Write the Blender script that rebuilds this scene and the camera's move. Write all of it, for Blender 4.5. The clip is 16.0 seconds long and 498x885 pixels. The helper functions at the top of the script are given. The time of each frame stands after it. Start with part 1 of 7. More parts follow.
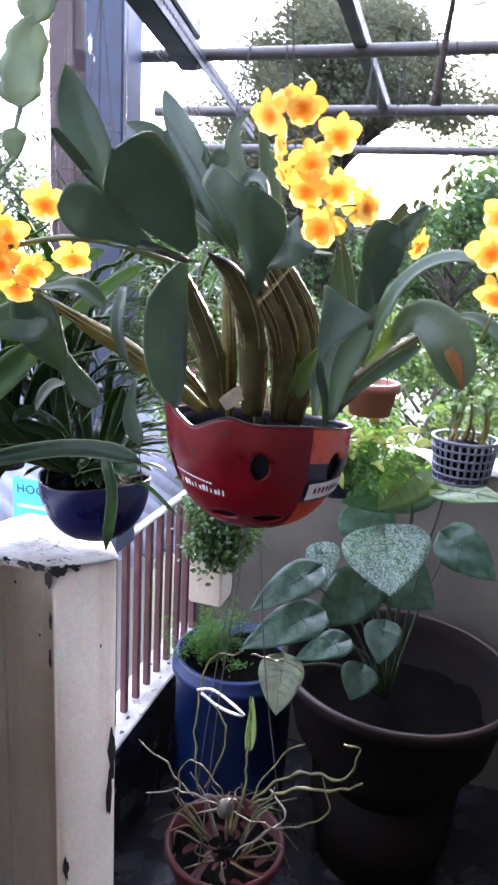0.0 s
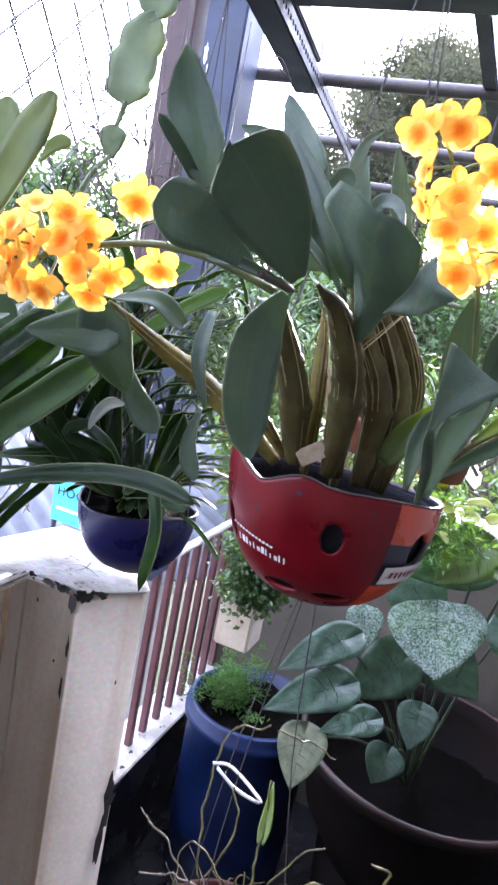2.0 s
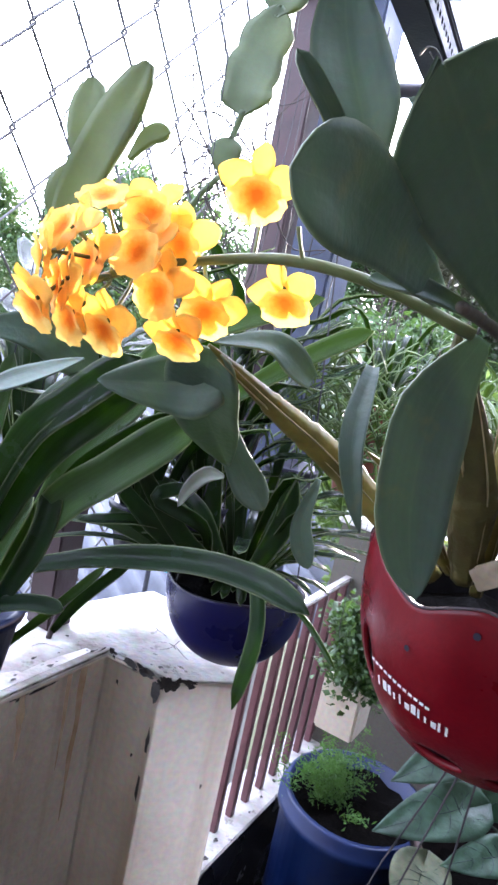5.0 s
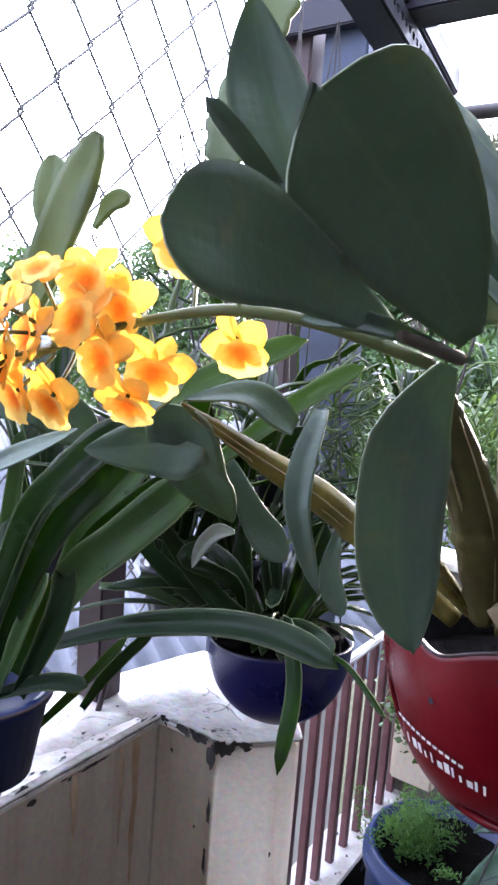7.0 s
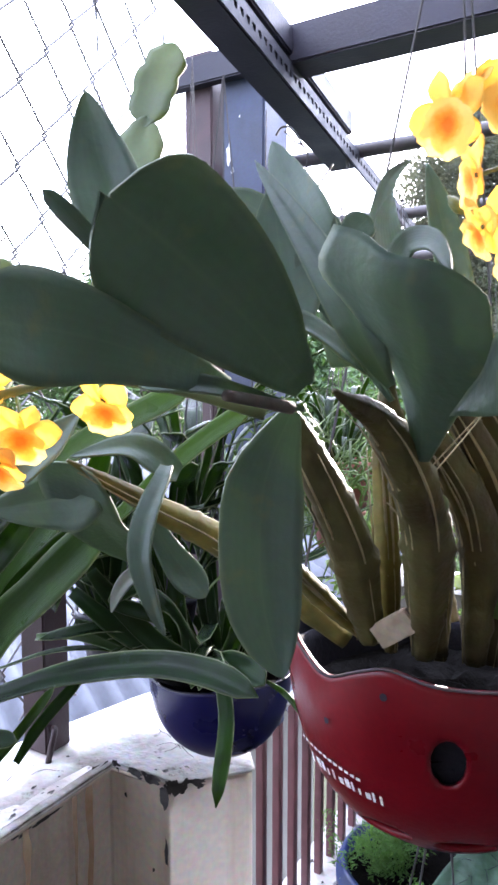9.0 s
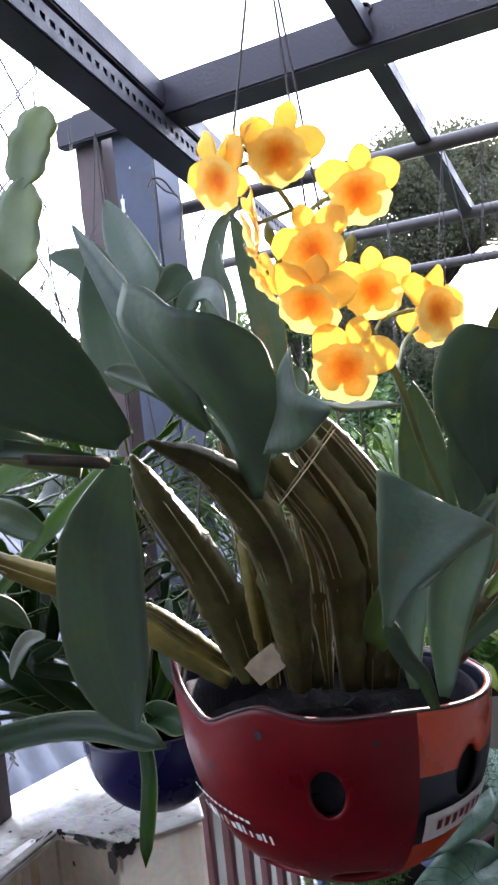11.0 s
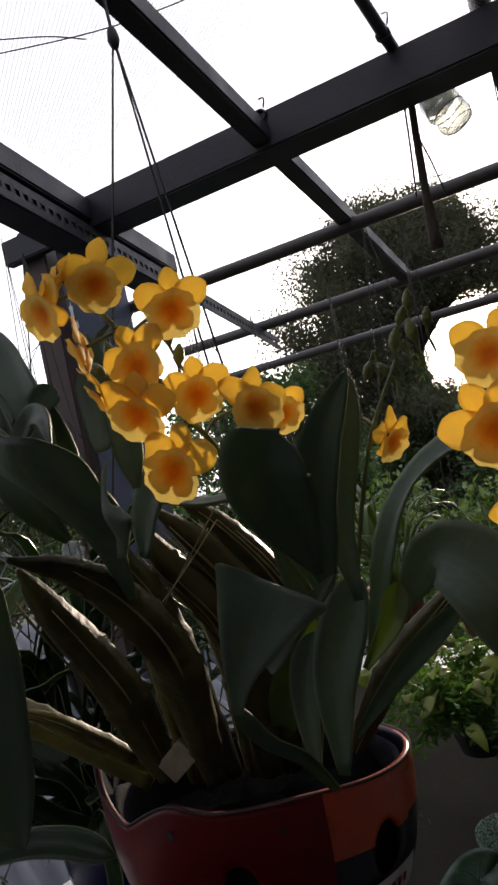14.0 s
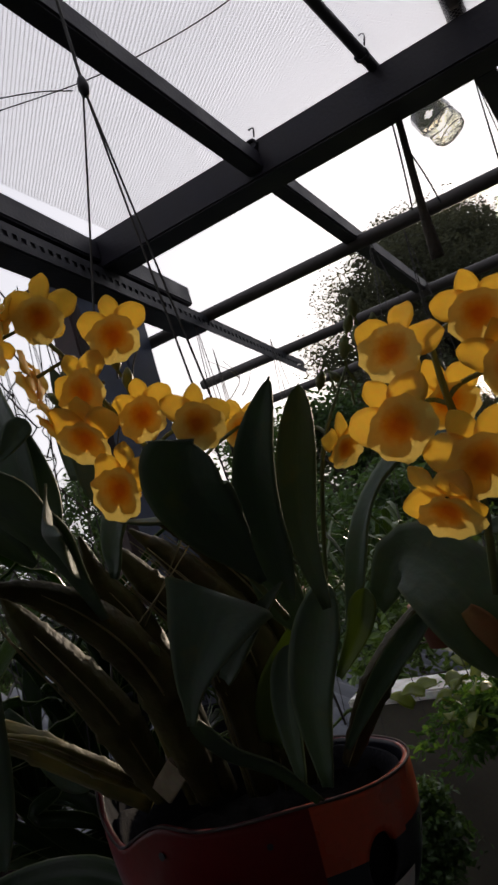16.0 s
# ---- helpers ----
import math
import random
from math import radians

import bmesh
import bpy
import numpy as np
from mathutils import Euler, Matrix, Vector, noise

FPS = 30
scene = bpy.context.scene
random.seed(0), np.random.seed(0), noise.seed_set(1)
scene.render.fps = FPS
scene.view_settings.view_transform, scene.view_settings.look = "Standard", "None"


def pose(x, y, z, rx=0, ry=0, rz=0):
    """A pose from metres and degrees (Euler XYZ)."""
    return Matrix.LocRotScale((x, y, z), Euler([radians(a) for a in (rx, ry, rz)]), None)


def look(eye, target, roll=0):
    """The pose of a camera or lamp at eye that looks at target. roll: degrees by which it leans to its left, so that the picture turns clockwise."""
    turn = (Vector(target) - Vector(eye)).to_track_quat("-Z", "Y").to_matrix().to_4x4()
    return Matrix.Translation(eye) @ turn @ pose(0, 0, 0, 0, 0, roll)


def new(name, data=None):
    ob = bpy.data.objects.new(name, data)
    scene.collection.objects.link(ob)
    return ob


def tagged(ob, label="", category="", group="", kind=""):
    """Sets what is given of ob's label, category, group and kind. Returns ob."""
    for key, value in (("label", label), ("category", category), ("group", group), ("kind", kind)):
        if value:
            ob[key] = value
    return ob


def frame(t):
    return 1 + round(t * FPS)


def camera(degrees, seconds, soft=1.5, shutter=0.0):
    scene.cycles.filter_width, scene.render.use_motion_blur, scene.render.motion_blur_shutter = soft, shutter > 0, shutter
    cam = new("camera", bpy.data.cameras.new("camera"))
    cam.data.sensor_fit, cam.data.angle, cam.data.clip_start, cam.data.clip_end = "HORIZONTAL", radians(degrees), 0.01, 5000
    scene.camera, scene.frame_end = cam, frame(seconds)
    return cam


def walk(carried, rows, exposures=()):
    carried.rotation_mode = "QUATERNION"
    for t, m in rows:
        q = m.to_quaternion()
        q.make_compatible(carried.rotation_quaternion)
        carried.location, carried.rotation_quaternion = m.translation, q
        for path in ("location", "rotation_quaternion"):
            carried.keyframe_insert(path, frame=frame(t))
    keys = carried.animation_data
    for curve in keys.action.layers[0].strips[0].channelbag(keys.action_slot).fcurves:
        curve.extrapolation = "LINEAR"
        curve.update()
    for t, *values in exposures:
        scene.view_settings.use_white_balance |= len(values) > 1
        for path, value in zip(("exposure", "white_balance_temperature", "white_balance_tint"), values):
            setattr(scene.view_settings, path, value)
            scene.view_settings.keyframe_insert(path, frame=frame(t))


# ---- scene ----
cam = camera(38.7, 16.0, soft=2.6, shutter=0.4)
PATH = [
    (0, (0.352, 0.483, 1.919), (-0.199, 2.34, 1.42), 3.3),
    (0.5, (0.336, 0.501, 1.919), (-0.274, 2.351, 1.465), 7.5),
    (1, (0.319, 0.514, 1.919), (-0.332, 2.351, 1.467), 9.6),
    (1.5, (0.314, 0.532, 1.917), (-0.392, 2.342, 1.442), 11.3),
    (2, (0.286, 0.58, 1.916), (-0.4, 2.407, 1.479), 11.2),
    (2.5, (0.263, 0.602, 1.916), (-0.466, 2.423, 1.526), 11.3),
    (3, (0.249, 0.628, 1.911), (-0.497, 2.445, 1.536), 10.9),
    (3.5, (0.223, 0.671, 1.907), (-0.46, 2.51, 1.516), 12.0),
    (4, (0.233, 0.7, 1.9), (-0.55, 2.496, 1.498), 11.3),
    (4.5, (0.206, 0.735, 1.899), (-0.694, 2.468, 1.463), 11.7),
    (5, (0.174, 0.757, 1.907), (-0.788, 2.467, 1.522), 11.7),
    (5.2, (0.175, 0.763, 1.906), (-0.812, 2.461, 1.528), 11.0),
    (7.5, (0.212, 0.799, 1.923), (-0.898, 2.442, 1.664), 3.1),
    (8, (0.226, 0.796, 1.929), (-0.861, 2.457, 1.686), 2.1),
    (8.5, (0.242, 0.805, 1.926), (-0.809, 2.492, 1.702), 1.1),
    (9, (0.255, 0.8, 1.932), (-0.763, 2.51, 1.734), 0.0),
    (9.5, (0.276, 0.804, 1.932), (-0.701, 2.541, 1.765), -1.0),
    (10, (0.296, 0.812, 1.932), (-0.66, 2.564, 1.796), -2.7),
    (10.2, (0.299, 0.817, 1.935), (-0.631, 2.582, 1.785), -3.4),
    (12.3, (0.358, 0.833, 1.936), (-0.568, 2.606, 1.936), -8.5),
    (12.5, (0.364, 0.835, 1.936), (-0.553, 2.612, 1.946), -8.8),
    (13, (0.373, 0.833, 1.936), (-0.526, 2.619, 1.97), -9.5),
    (13.5, (0.383, 0.841, 1.938), (-0.52, 2.624, 2.013), -11.3),
    (14, (0.397, 0.844, 1.936), (-0.481, 2.638, 2.039), -12.5),
    (14.5, (0.408, 0.843, 1.934), (-0.477, 2.632, 2.073), -13.8),
    (15, (0.417, 0.84, 1.933), (-0.47, 2.623, 2.119), -14.6),
    (15.5, (0.433, 0.846, 1.927), (-0.46, 2.625, 2.12), -15.6),
    (16, (0.444, 0.862, 1.915), (-0.534, 2.594, 2.129), -16.3),
]
EXPOSURES = [(0.0, 2.37, 5450, 24), (1.5, 2.42, 5450, 24), (2.5, 2.62, 5450, 24), (3.5, 2.52, 5450, 24), (5.0, 2.42, 5450, 22), (7.5, 2.12, 5500, 22), (9.0, 2.37, 5500, 22), (9.5, 1.97, 5500, 19),
             (10.2, 2.12, 5500, 18), (12.3, 0.90, 6000, 17), (13.5, -0.10, 6350, 16), (14.5, -0.95, 6400, 16), (16.0, -1.35, 6500, 15)]
walk(cam, [(t, look(eye, target, roll)) for t, eye, target, roll in PATH], EXPOSURES)

# ---- light: a low hazy sun ahead, bright sky ----
SUN_DIR = Vector((-0.12, 0.985, 0.125)).normalized()
world = bpy.data.worlds.new("sky")
scene.world = world
world.use_nodes = True
wn = world.node_tree.nodes
sky = wn.new("ShaderNodeTexSky")
sky.sky_type, sky.sun_disc = "NISHITA", False
sky.sun_elevation, sky.sun_rotation = math.asin(SUN_DIR.z), math.atan2(SUN_DIR.x, SUN_DIR.y)
sky.air_density, sky.dust_density, sky.ozone_density = 1.0, 4.0, 1.0
hsv = wn.new("ShaderNodeHueSaturation")
hsv.inputs["Saturation"].default_value = 0.45
world.node_tree.links.new(sky.outputs[0], hsv.inputs["Color"])
# thin bright cloud over the whole sky
cloud, cramp, veil = wn.new("ShaderNodeTexNoise"), wn.new("ShaderNodeValToRGB"), wn.new("ShaderNodeMix")
cloud.inputs["Scale"].default_value, cloud.inputs["Detail"].default_value = 2.2, 5
cramp.color_ramp.elements[0].color, cramp.color_ramp.elements[1].color = (7.2, 7.4, 7.9, 1), (9.6, 9.7, 10.2, 1)
veil.data_type = "RGBA"
veil.inputs[0].default_value = 0.66
world.node_tree.links.new(cloud.outputs[0], cramp.inputs[0])
world.node_tree.links.new(hsv.outputs[0], veil.inputs[6])
# hazy cloud scatters forward: it is brighter towards the sun, dimmer away from it
gen, dot, lit, power, glow = (wn.new("ShaderNodeTexCoord"), wn.new("ShaderNodeVectorMath"), wn.new("ShaderNodeMapRange"), wn.new("ShaderNodeMath"), wn.new("ShaderNodeMix"))
dot.operation, power.operation, glow.data_type, glow.blend_type = "DOT_PRODUCT", "POWER", "RGBA", "MULTIPLY"
dot.inputs[1].default_value = SUN_DIR
lit.inputs["From Min"].default_value, lit.inputs["To Min"].default_value, lit.inputs["To Max"].default_value = -1.0, 0.38, 1.05
power.inputs[1].default_value, glow.inputs[0].default_value = 1.15, 1.0
world.node_tree.links.new(gen.outputs["Generated"], dot.inputs[0])
world.node_tree.links.new(dot.outputs["Value"], lit.inputs["Value"])
world.node_tree.links.new(lit.outputs[0], power.inputs[0])
world.node_tree.links.new(cramp.outputs[0], glow.inputs[6])
world.node_tree.links.new(power.outputs[0], glow.inputs[7])
world.node_tree.links.new(glow.outputs[2], veil.inputs[7])
world.node_tree.links.new(veil.outputs[2], wn["Background"].inputs[0])
wn["Background"].inputs[1].default_value = 0.34
sun = new("sun", bpy.data.lights.new("sun", "SUN"))
sun.data.energy, sun.data.angle, sun.data.color = 5.0, radians(0.8), (1.0, 0.84, 0.62)
sun.matrix_world = look((0, 6, 4), Vector((0, 6, 4)) - SUN_DIR)


# ---- materials ----
def mat(name, color, rough=0.6, metal=0.0, vary=0.25, scale=30.0, bump=0.15, grain=200.0, second=None, spec=0.5, trans=0.0, trans_color=None,
        coat=0.0, island=0.0, veins=0.0, rib=0.0, streak=None, dirt=None, furrow=0.0, margin=0.0):
    """A procedural surface: two scales of colour change, fine relief, and light let through for thin leaves."""
    m = bpy.data.materials.new(name)
    m.use_nodes = True
    n, l = m.node_tree.nodes, m.node_tree.links
    b = n["Principled BSDF"]
    b.inputs["Roughness"].default_value, b.inputs["Metallic"].default_value = rough, metal
    b.inputs["Specular IOR Level"].default_value, b.inputs["Coat Weight"].default_value = spec, coat
    co = n.new("ShaderNodeTexCoord")
    t1, t2 = n.new("ShaderNodeTexNoise"), n.new("ShaderNodeTexNoise")
    t1.inputs["Scale"].default_value, t1.inputs["Detail"].default_value = scale, 5
    t2.inputs["Scale"].default_value, t2.inputs["Detail"].default_value = grain, 3
    for t in (t1, t2):
        l.new(co.outputs["Object"], t.inputs["Vector"])
    ramp = n.new("ShaderNodeValToRGB")
    c2 = second or [c * (1 - vary) for c in color]
    ramp.color_ramp.elements[0].position, ramp.color_ramp.elements[1].position = 0.35, 0.66
    ramp.color_ramp.elements[0].color, ramp.color_ramp.elements[1].color = (*c2, 1), (*color, 1)
    l.new(t1.outputs[0], ramp.inputs[0])
    mix = n.new("ShaderNodeMix")
    mix.data_type, mix.blend_type = "RGBA", "MULTIPLY"
    mix.inputs[0].default_value = 0.35
    l.new(ramp.outputs[0], mix.inputs[6])
    l.new(t2.outputs[1], mix.inputs[7])
    hs = n.new("ShaderNodeHueSaturation")
    l.new(mix.outputs[2], hs.inputs["Color"])
    info = n.new("ShaderNodeObjectInfo")
    geo = n.new("ShaderNodeNewGeometry")
    rng = n.new("ShaderNodeMapRange")
    rng.inputs["To Min"].default_value, rng.inputs["To Max"].default_value = 0.95 - island, 1.2 + island
    l.new(geo.outputs["Random Per Island"] if island else info.outputs["Random"], rng.inputs["Value"])
    l.new(rng.outputs[0], hs.inputs["Value"])
    l.new(hs.outputs[0], b.inputs["Base Color"])
    gloss = n.new("ShaderNodeMapRange")
    gloss.inputs["From Min"].default_value, gloss.inputs["From Max"].default_value = 0.3, 0.7
    gloss.inputs["To Min"].default_value, gloss.inputs["To Max"].default_value = max(0.05, rough - 0.10), min(1, rough + 0.14)
    l.new(t1.outputs[0], gloss.inputs["Value"])
    l.new(gloss.outputs[0], b.inputs["Roughness"])
    if veins:
        wv, uvm, mv = n.new("ShaderNodeTexWave"), n.new("ShaderNodeUVMap"), n.new("ShaderNodeMix")
        wv.bands_direction = "X"
        wv.inputs["Scale"].default_value, wv.inputs["Distortion"].default_value, wv.inputs["Detail"].default_value = 3.2, 0.6, 3
        l.new(uvm.outputs[0], wv.inputs["Vector"])
        mv.data_type, mv.blend_type = "RGBA", "MULTIPLY"
        mv.inputs[0].default_value = veins
        l.new(hs.outputs[0], mv.inputs[6])
        l.new(wv.outputs[0], mv.inputs[7])
        l.new(mv.outputs[2], b.inputs["Base Color"])
    if rib:
        # a paler midrib, and a worn yellowish margin and blotches
        sep, off, near, mr = n.new("ShaderNodeSeparateXYZ"), n.new("ShaderNodeMath"), n.new("ShaderNodeMapRange"), n.new("ShaderNodeMix")
        off.operation = "PINGPONG"
        off.inputs[1].default_value = 0.5
        near.inputs["From Min"].default_value, near.inputs["From Max"].default_value = 0.5, 0.465
        near.inputs["To Min"].default_value, near.inputs["To Max"].default_value = rib, 0.0
        mr.data_type = "RGBA"
        mr.inputs[7].default_value = (color[0] * 1.7, color[1] * 1.6, color[2] * 1.2, 1)
        l.new(uvm.outputs[0], sep.inputs[0])
        l.new(sep.outputs[0], off.inputs[0])
        l.new(off.outputs[0], near.inputs["Value"])
        blot, spot, mb = n.new("ShaderNodeTexNoise"), n.new("ShaderNodeMapRange"), n.new("ShaderNodeMix")
        blot.inputs["Scale"].default_value, blot.inputs["Detail"].default_value = 55, 6
        spot.inputs["From Min"].default_value, spot.inputs["From Max"].default_value, spot.inputs["To Max"].default_value = 0.62, 0.74, 0.55
        l.new(co.outputs["Object"], blot.inputs["Vector"])
        l.new(blot.outputs[0], spot.inputs["Value"])
        mb.data_type = "RGBA"
        mb.inputs[7].default_value = (0.16, 0.15, 0.06, 1)
        l.new(near.outputs[0], mr.inputs[0])
        l.new(mv.outputs[2], mr.inputs[6])
        l.new(spot.outputs[0], mb.inputs[0])
        l.new(mr.outputs[2], mb.inputs[6])
        l.new(mb.outputs[2], b.inputs["Base Color"])
    for tint, stretch, size, lo, hi, most in ((streak, (1, 1, 0.05), 16, 0.52, 0.76, 0.5), (dirt, (1, 1, 1), 34, 0.60, 0.70, 0.8)):
        if tint is None:
            continue
        # run-down stains, or patches where the paint has gone
        mp, sn, sr, sm = n.new("ShaderNodeMapping"), n.new("ShaderNodeTexNoise"), n.new("ShaderNodeMapRange"), n.new("ShaderNodeMix")
        mp.inputs["Scale"].default_value = stretch
        sn.inputs["Scale"].default_value, sn.inputs["Detail"].default_value, sn.inputs["Roughness"].default_value = size, 8, 0.62
        sr.inputs["From Min"].default_value, sr.inputs["From Max"].default_value, sr.inputs["To Max"].default_value = lo, hi, most
        sm.data_type = "RGBA"
        sm.inputs[7].default_value = (*tint, 1)
        l.new(co.outputs["Object"], mp.inputs["Vector"])
        l.new(mp.outputs[0], sn.inputs["Vector"])
        l.new(sn.outputs[0], sr.inputs["Value"])
        l.new(sr.outputs[0], sm.inputs[0])
        l.new(hs.outputs[0], sm.inputs[6])
        l.new(sm.outputs[2], b.inputs["Base Color"])
    if margin:
        # a thin pale leaf margin
        sp, pp, near_, mm = n.new("ShaderNodeSeparateXYZ"), n.new("ShaderNodeMath"), n.new("ShaderNodeMapRange"), n.new("ShaderNodeMix")
        pp.operation = "PINGPONG"
        pp.inputs[1].default_value = 0.5
        near_.inputs["From Min"].default_value, near_.inputs["From Max"].default_value = 0.0, 0.05
        near_.inputs["To Min"].default_value, near_.inputs["To Max"].default_value = margin, 0.0
        mm.data_type = "RGBA"
        mm.inputs[7].default_value = (0.36, 0.42, 0.20, 1)
        l.new(uvm.outputs[0], sp.inputs[0])
        l.new(sp.outputs[0], pp.inputs[0])
        l.new(pp.outputs[0], near_.inputs["Value"])
        l.new(near_.outputs[0], mm.inputs[0])
        l.new(b.inputs["Base Color"].links[0].from_socket, mm.inputs[6])
        l.new(mm.outputs[2], b.inputs["Base Color"])
    bp = n.new("ShaderNodeBump")
    bp.inputs["Strength"].default_value, bp.inputs["Distance"].default_value = bump, 0.004
    l.new(t2.outputs[0], bp.inputs["Height"])
    l.new(bp.outputs[0], b.inputs["Normal"])
    if furrow:
        # fine relief along the blade
        fw, fb = n.new("ShaderNodeTexWave"), n.new("ShaderNodeBump")
        fw.bands_direction = "X"
        fw.inputs["Scale"].default_value, fw.inputs["Distortion"].default_value, fw.inputs["Detail"].default_value = 9.0, 4.0, 4
        fb.inputs["Strength"].default_value, fb.inputs["Distance"].default_value = furrow, 0.003
        l.new(uvm.outputs[0], fw.inputs["Vector"])
        l.new(fw.outputs[0], fb.inputs["Height"])
        l.new(bp.outputs[0], fb.inputs["Normal"])
        l.new(fb.outputs[0], b.inputs["Normal"])
    if trans:
        tr = n.new("ShaderNodeBsdfTranslucent")
        ms = n.new("ShaderNodeMixShader")
        ms.inputs[0].default_value = trans
        if trans_color:
            tr.inputs[0].default_value = (*trans_color, 1)
        else:
            l.new(hs.outputs[0], tr.inputs[0])
        l.new(b.outputs[0], ms.inputs[1])
        l.new(tr.outputs[0], ms.inputs[2])
        l.new(ms.outputs[0], n["Material Output"].inputs[0])
    return m


M_LEAF = mat("orchid leaf", (0.092, 0.136, 0.108), 0.50, second=(0.062, 0.105, 0.074), scale=14, bump=0.2, grain=170, trans=0.2, trans_color=(0.20, 0.29, 0.12), veins=0.05, spec=0.4, rib=0.22, margin=0.3)
M_LEAFP = mat("pale leaf underside", (0.18, 0.24, 0.19), 0.55, vary=0.25, scale=22, bump=0.1, trans=0.15, trans_color=(0.2, 0.3, 0.06), veins=0.12)
M_LEAFY = mat("young orchid leaf", (0.12, 0.19, 0.055), 0.45, veins=0.2, vary=0.35, scale=20, bump=0.05, trans=0.3, trans_color=(0.35, 0.45, 0.05))
M_SILVER = mat("silvery leaf underside", (0.27, 0.30, 0.25), 0.45, veins=0.08, vary=0.25, scale=26, bump=0.1)
# green paled and greyed so that the colour carries the haze
M_PAD = mat("hazed cactus pad", (0.15, 0.20, 0.11), 0.5, vary=0.35, scale=24, bump=0.1, trans=0.3, trans_color=(0.30, 0.36, 0.12))
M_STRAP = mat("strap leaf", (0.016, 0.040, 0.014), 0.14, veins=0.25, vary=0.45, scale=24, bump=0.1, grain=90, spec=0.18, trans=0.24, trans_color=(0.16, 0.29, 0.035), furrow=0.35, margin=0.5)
# brighter copy of the strap leaf: sunlight is put into its colour
M_STRAP_LIT = mat("sunlit strap leaf", (0.05, 0.11, 0.025), 0.35, veins=0.2, vary=0.35, scale=24, bump=0.1, grain=90, spec=0.3, trans=0.34, trans_color=(0.17, 0.27, 0.045), furrow=0.3, margin=0.8)
M_CANE = mat("cane", (0.088, 0.080, 0.025), 0.5, second=(0.045, 0.034, 0.014), scale=26, bump=0.45, grain=120, spec=0.25)
M_CANEY = mat("yellow cane", (0.19, 0.16, 0.038), 0.45, second=(0.09, 0.08, 0.024), spec=0.2, scale=40, bump=0.15)
M_BARECANE = mat("bare cane", (0.13, 0.125, 0.035), 0.5, second=(0.05, 0.04, 0.018), scale=45, bump=0.3, spec=0.3)
M_TIP = mat("withered leaf tip", (0.21, 0.08, 0.015), 0.55, second=(0.2, 0.15, 0.03), scale=40, trans=0.2, trans_color=(0.5, 0.14, 0.02))
M_HUSK = mat("dry sheath", (0.40, 0.34, 0.19), 0.7, vary=0.4, scale=60, trans=0.25)
M_STEM = mat("flower stalk", (0.15, 0.185, 0.06), 0.5, vary=0.3)
M_PETAL = mat("yellow petal", (0.95, 0.76, 0.30), 0.5, second=(0.92, 0.68, 0.20), scale=1.6, bump=0.15, grain=9, trans=0.62, trans_color=(1.0, 0.78, 0.23), spec=0.2)
M_RED = mat("red helmet paint", (0.175, 0.003, 0.009), 0.33, vary=0.35, scale=16, bump=0.06, coat=0.05, spec=0.25)
M_ORANGE = mat("orange helmet paint", (0.72, 0.075, 0.012), 0.3, vary=0.3, scale=18, bump=0.02, coat=0.3)
M_NAVY = mat("navy paint", (0.012, 0.014, 0.03), 0.35, vary=0.2, bump=0.03)
M_FOAM = mat("dark foam", (0.016, 0.016, 0.022), 0.9, vary=0.4, scale=60, bump=0.4, spec=0.1)
M_BLUE = mat("blue helmet paint", (0.009, 0.009, 0.075), 0.3, vary=0.35, scale=12, bump=0.04, coat=0.12, spec=0.35)
M_WHITEP = mat("white sticker", (0.78, 0.78, 0.78), 0.45, vary=0.12, bump=0.03)
M_GREYRIM = mat("grey rubber rim", (0.10, 0.08, 0.085), 0.9, vary=0.2, spec=0.05)
# albedo lowered below real bark: the pots' inner shade is in the colour
M_SOIL_SHADE = mat("bark and charcoal", (0.004, 0.0035, 0.003), 0.9, spec=0.03, vary=0.6, scale=90, bump=0.8, grain=150)
M_WALL = mat("weathered cream plaster", (0.78, 0.705, 0.585), 0.85, second=(0.62, 0.54, 0.43), scale=3.0, bump=0.2, grain=90, streak=(0.38, 0.24, 0.11))
# far wall's grey-green plaster, with its shade darkened into the colour
M_WALLN = mat("shaded grey-green plaster", (0.125, 0.112, 0.088), 0.85, second=(0.07, 0.063, 0.048), scale=3.0, bump=0.2, grain=90)
M_WALLTOP = mat("wet white cement", (0.80, 0.79, 0.75), 0.4, second=(0.42, 0.39, 0.34), scale=16.0, bump=0.5, grain=70, dirt=(0.07, 0.055, 0.04))
M_KERB = mat("worn grey cement", (0.46, 0.44, 0.41), 0.6, second=(0.26, 0.24, 0.21), scale=16.0, bump=0.5, grain=70, dirt=(0.07, 0.055, 0.04))
M_DAMP = mat("damp bare cement", (0.34, 0.31, 0.275), 0.35, second=(0.15, 0.13, 0.11), scale=22.0, bump=0.5, grain=70, dirt=(0.06, 0.05, 0.04))
M_RUSTRUN = mat("brown water stain", (0.33, 0.22, 0.12), 0.85, second=(0.42, 0.31, 0.20), scale=30, bump=0.2, grain=90)
M_GRIME = mat("black mould", (0.05, 0.045, 0.04), 0.9, vary=0.5, scale=80, bump=0.6)
M_RAIL = mat("maroon painted rail", (0.12, 0.045, 0.05), 0.45, vary=0.3, scale=30)
# rail maroon made darker: the fence post's shade is in the colour
M_POST_SHADE = mat("shaded maroon post", (0.035, 0.014, 0.017), 0.5, vary=0.35, scale=24)
M_FLOOR = mat("wet dark floor", (0.022, 0.022, 0.026), 0.22, vary=0.5, scale=8, bump=0.3, grain=60)
M_STEEL = mat("dark painted steel", (0.026, 0.026, 0.043), 0.5, second=(0.015, 0.014, 0.024), scale=14, bump=0.15)
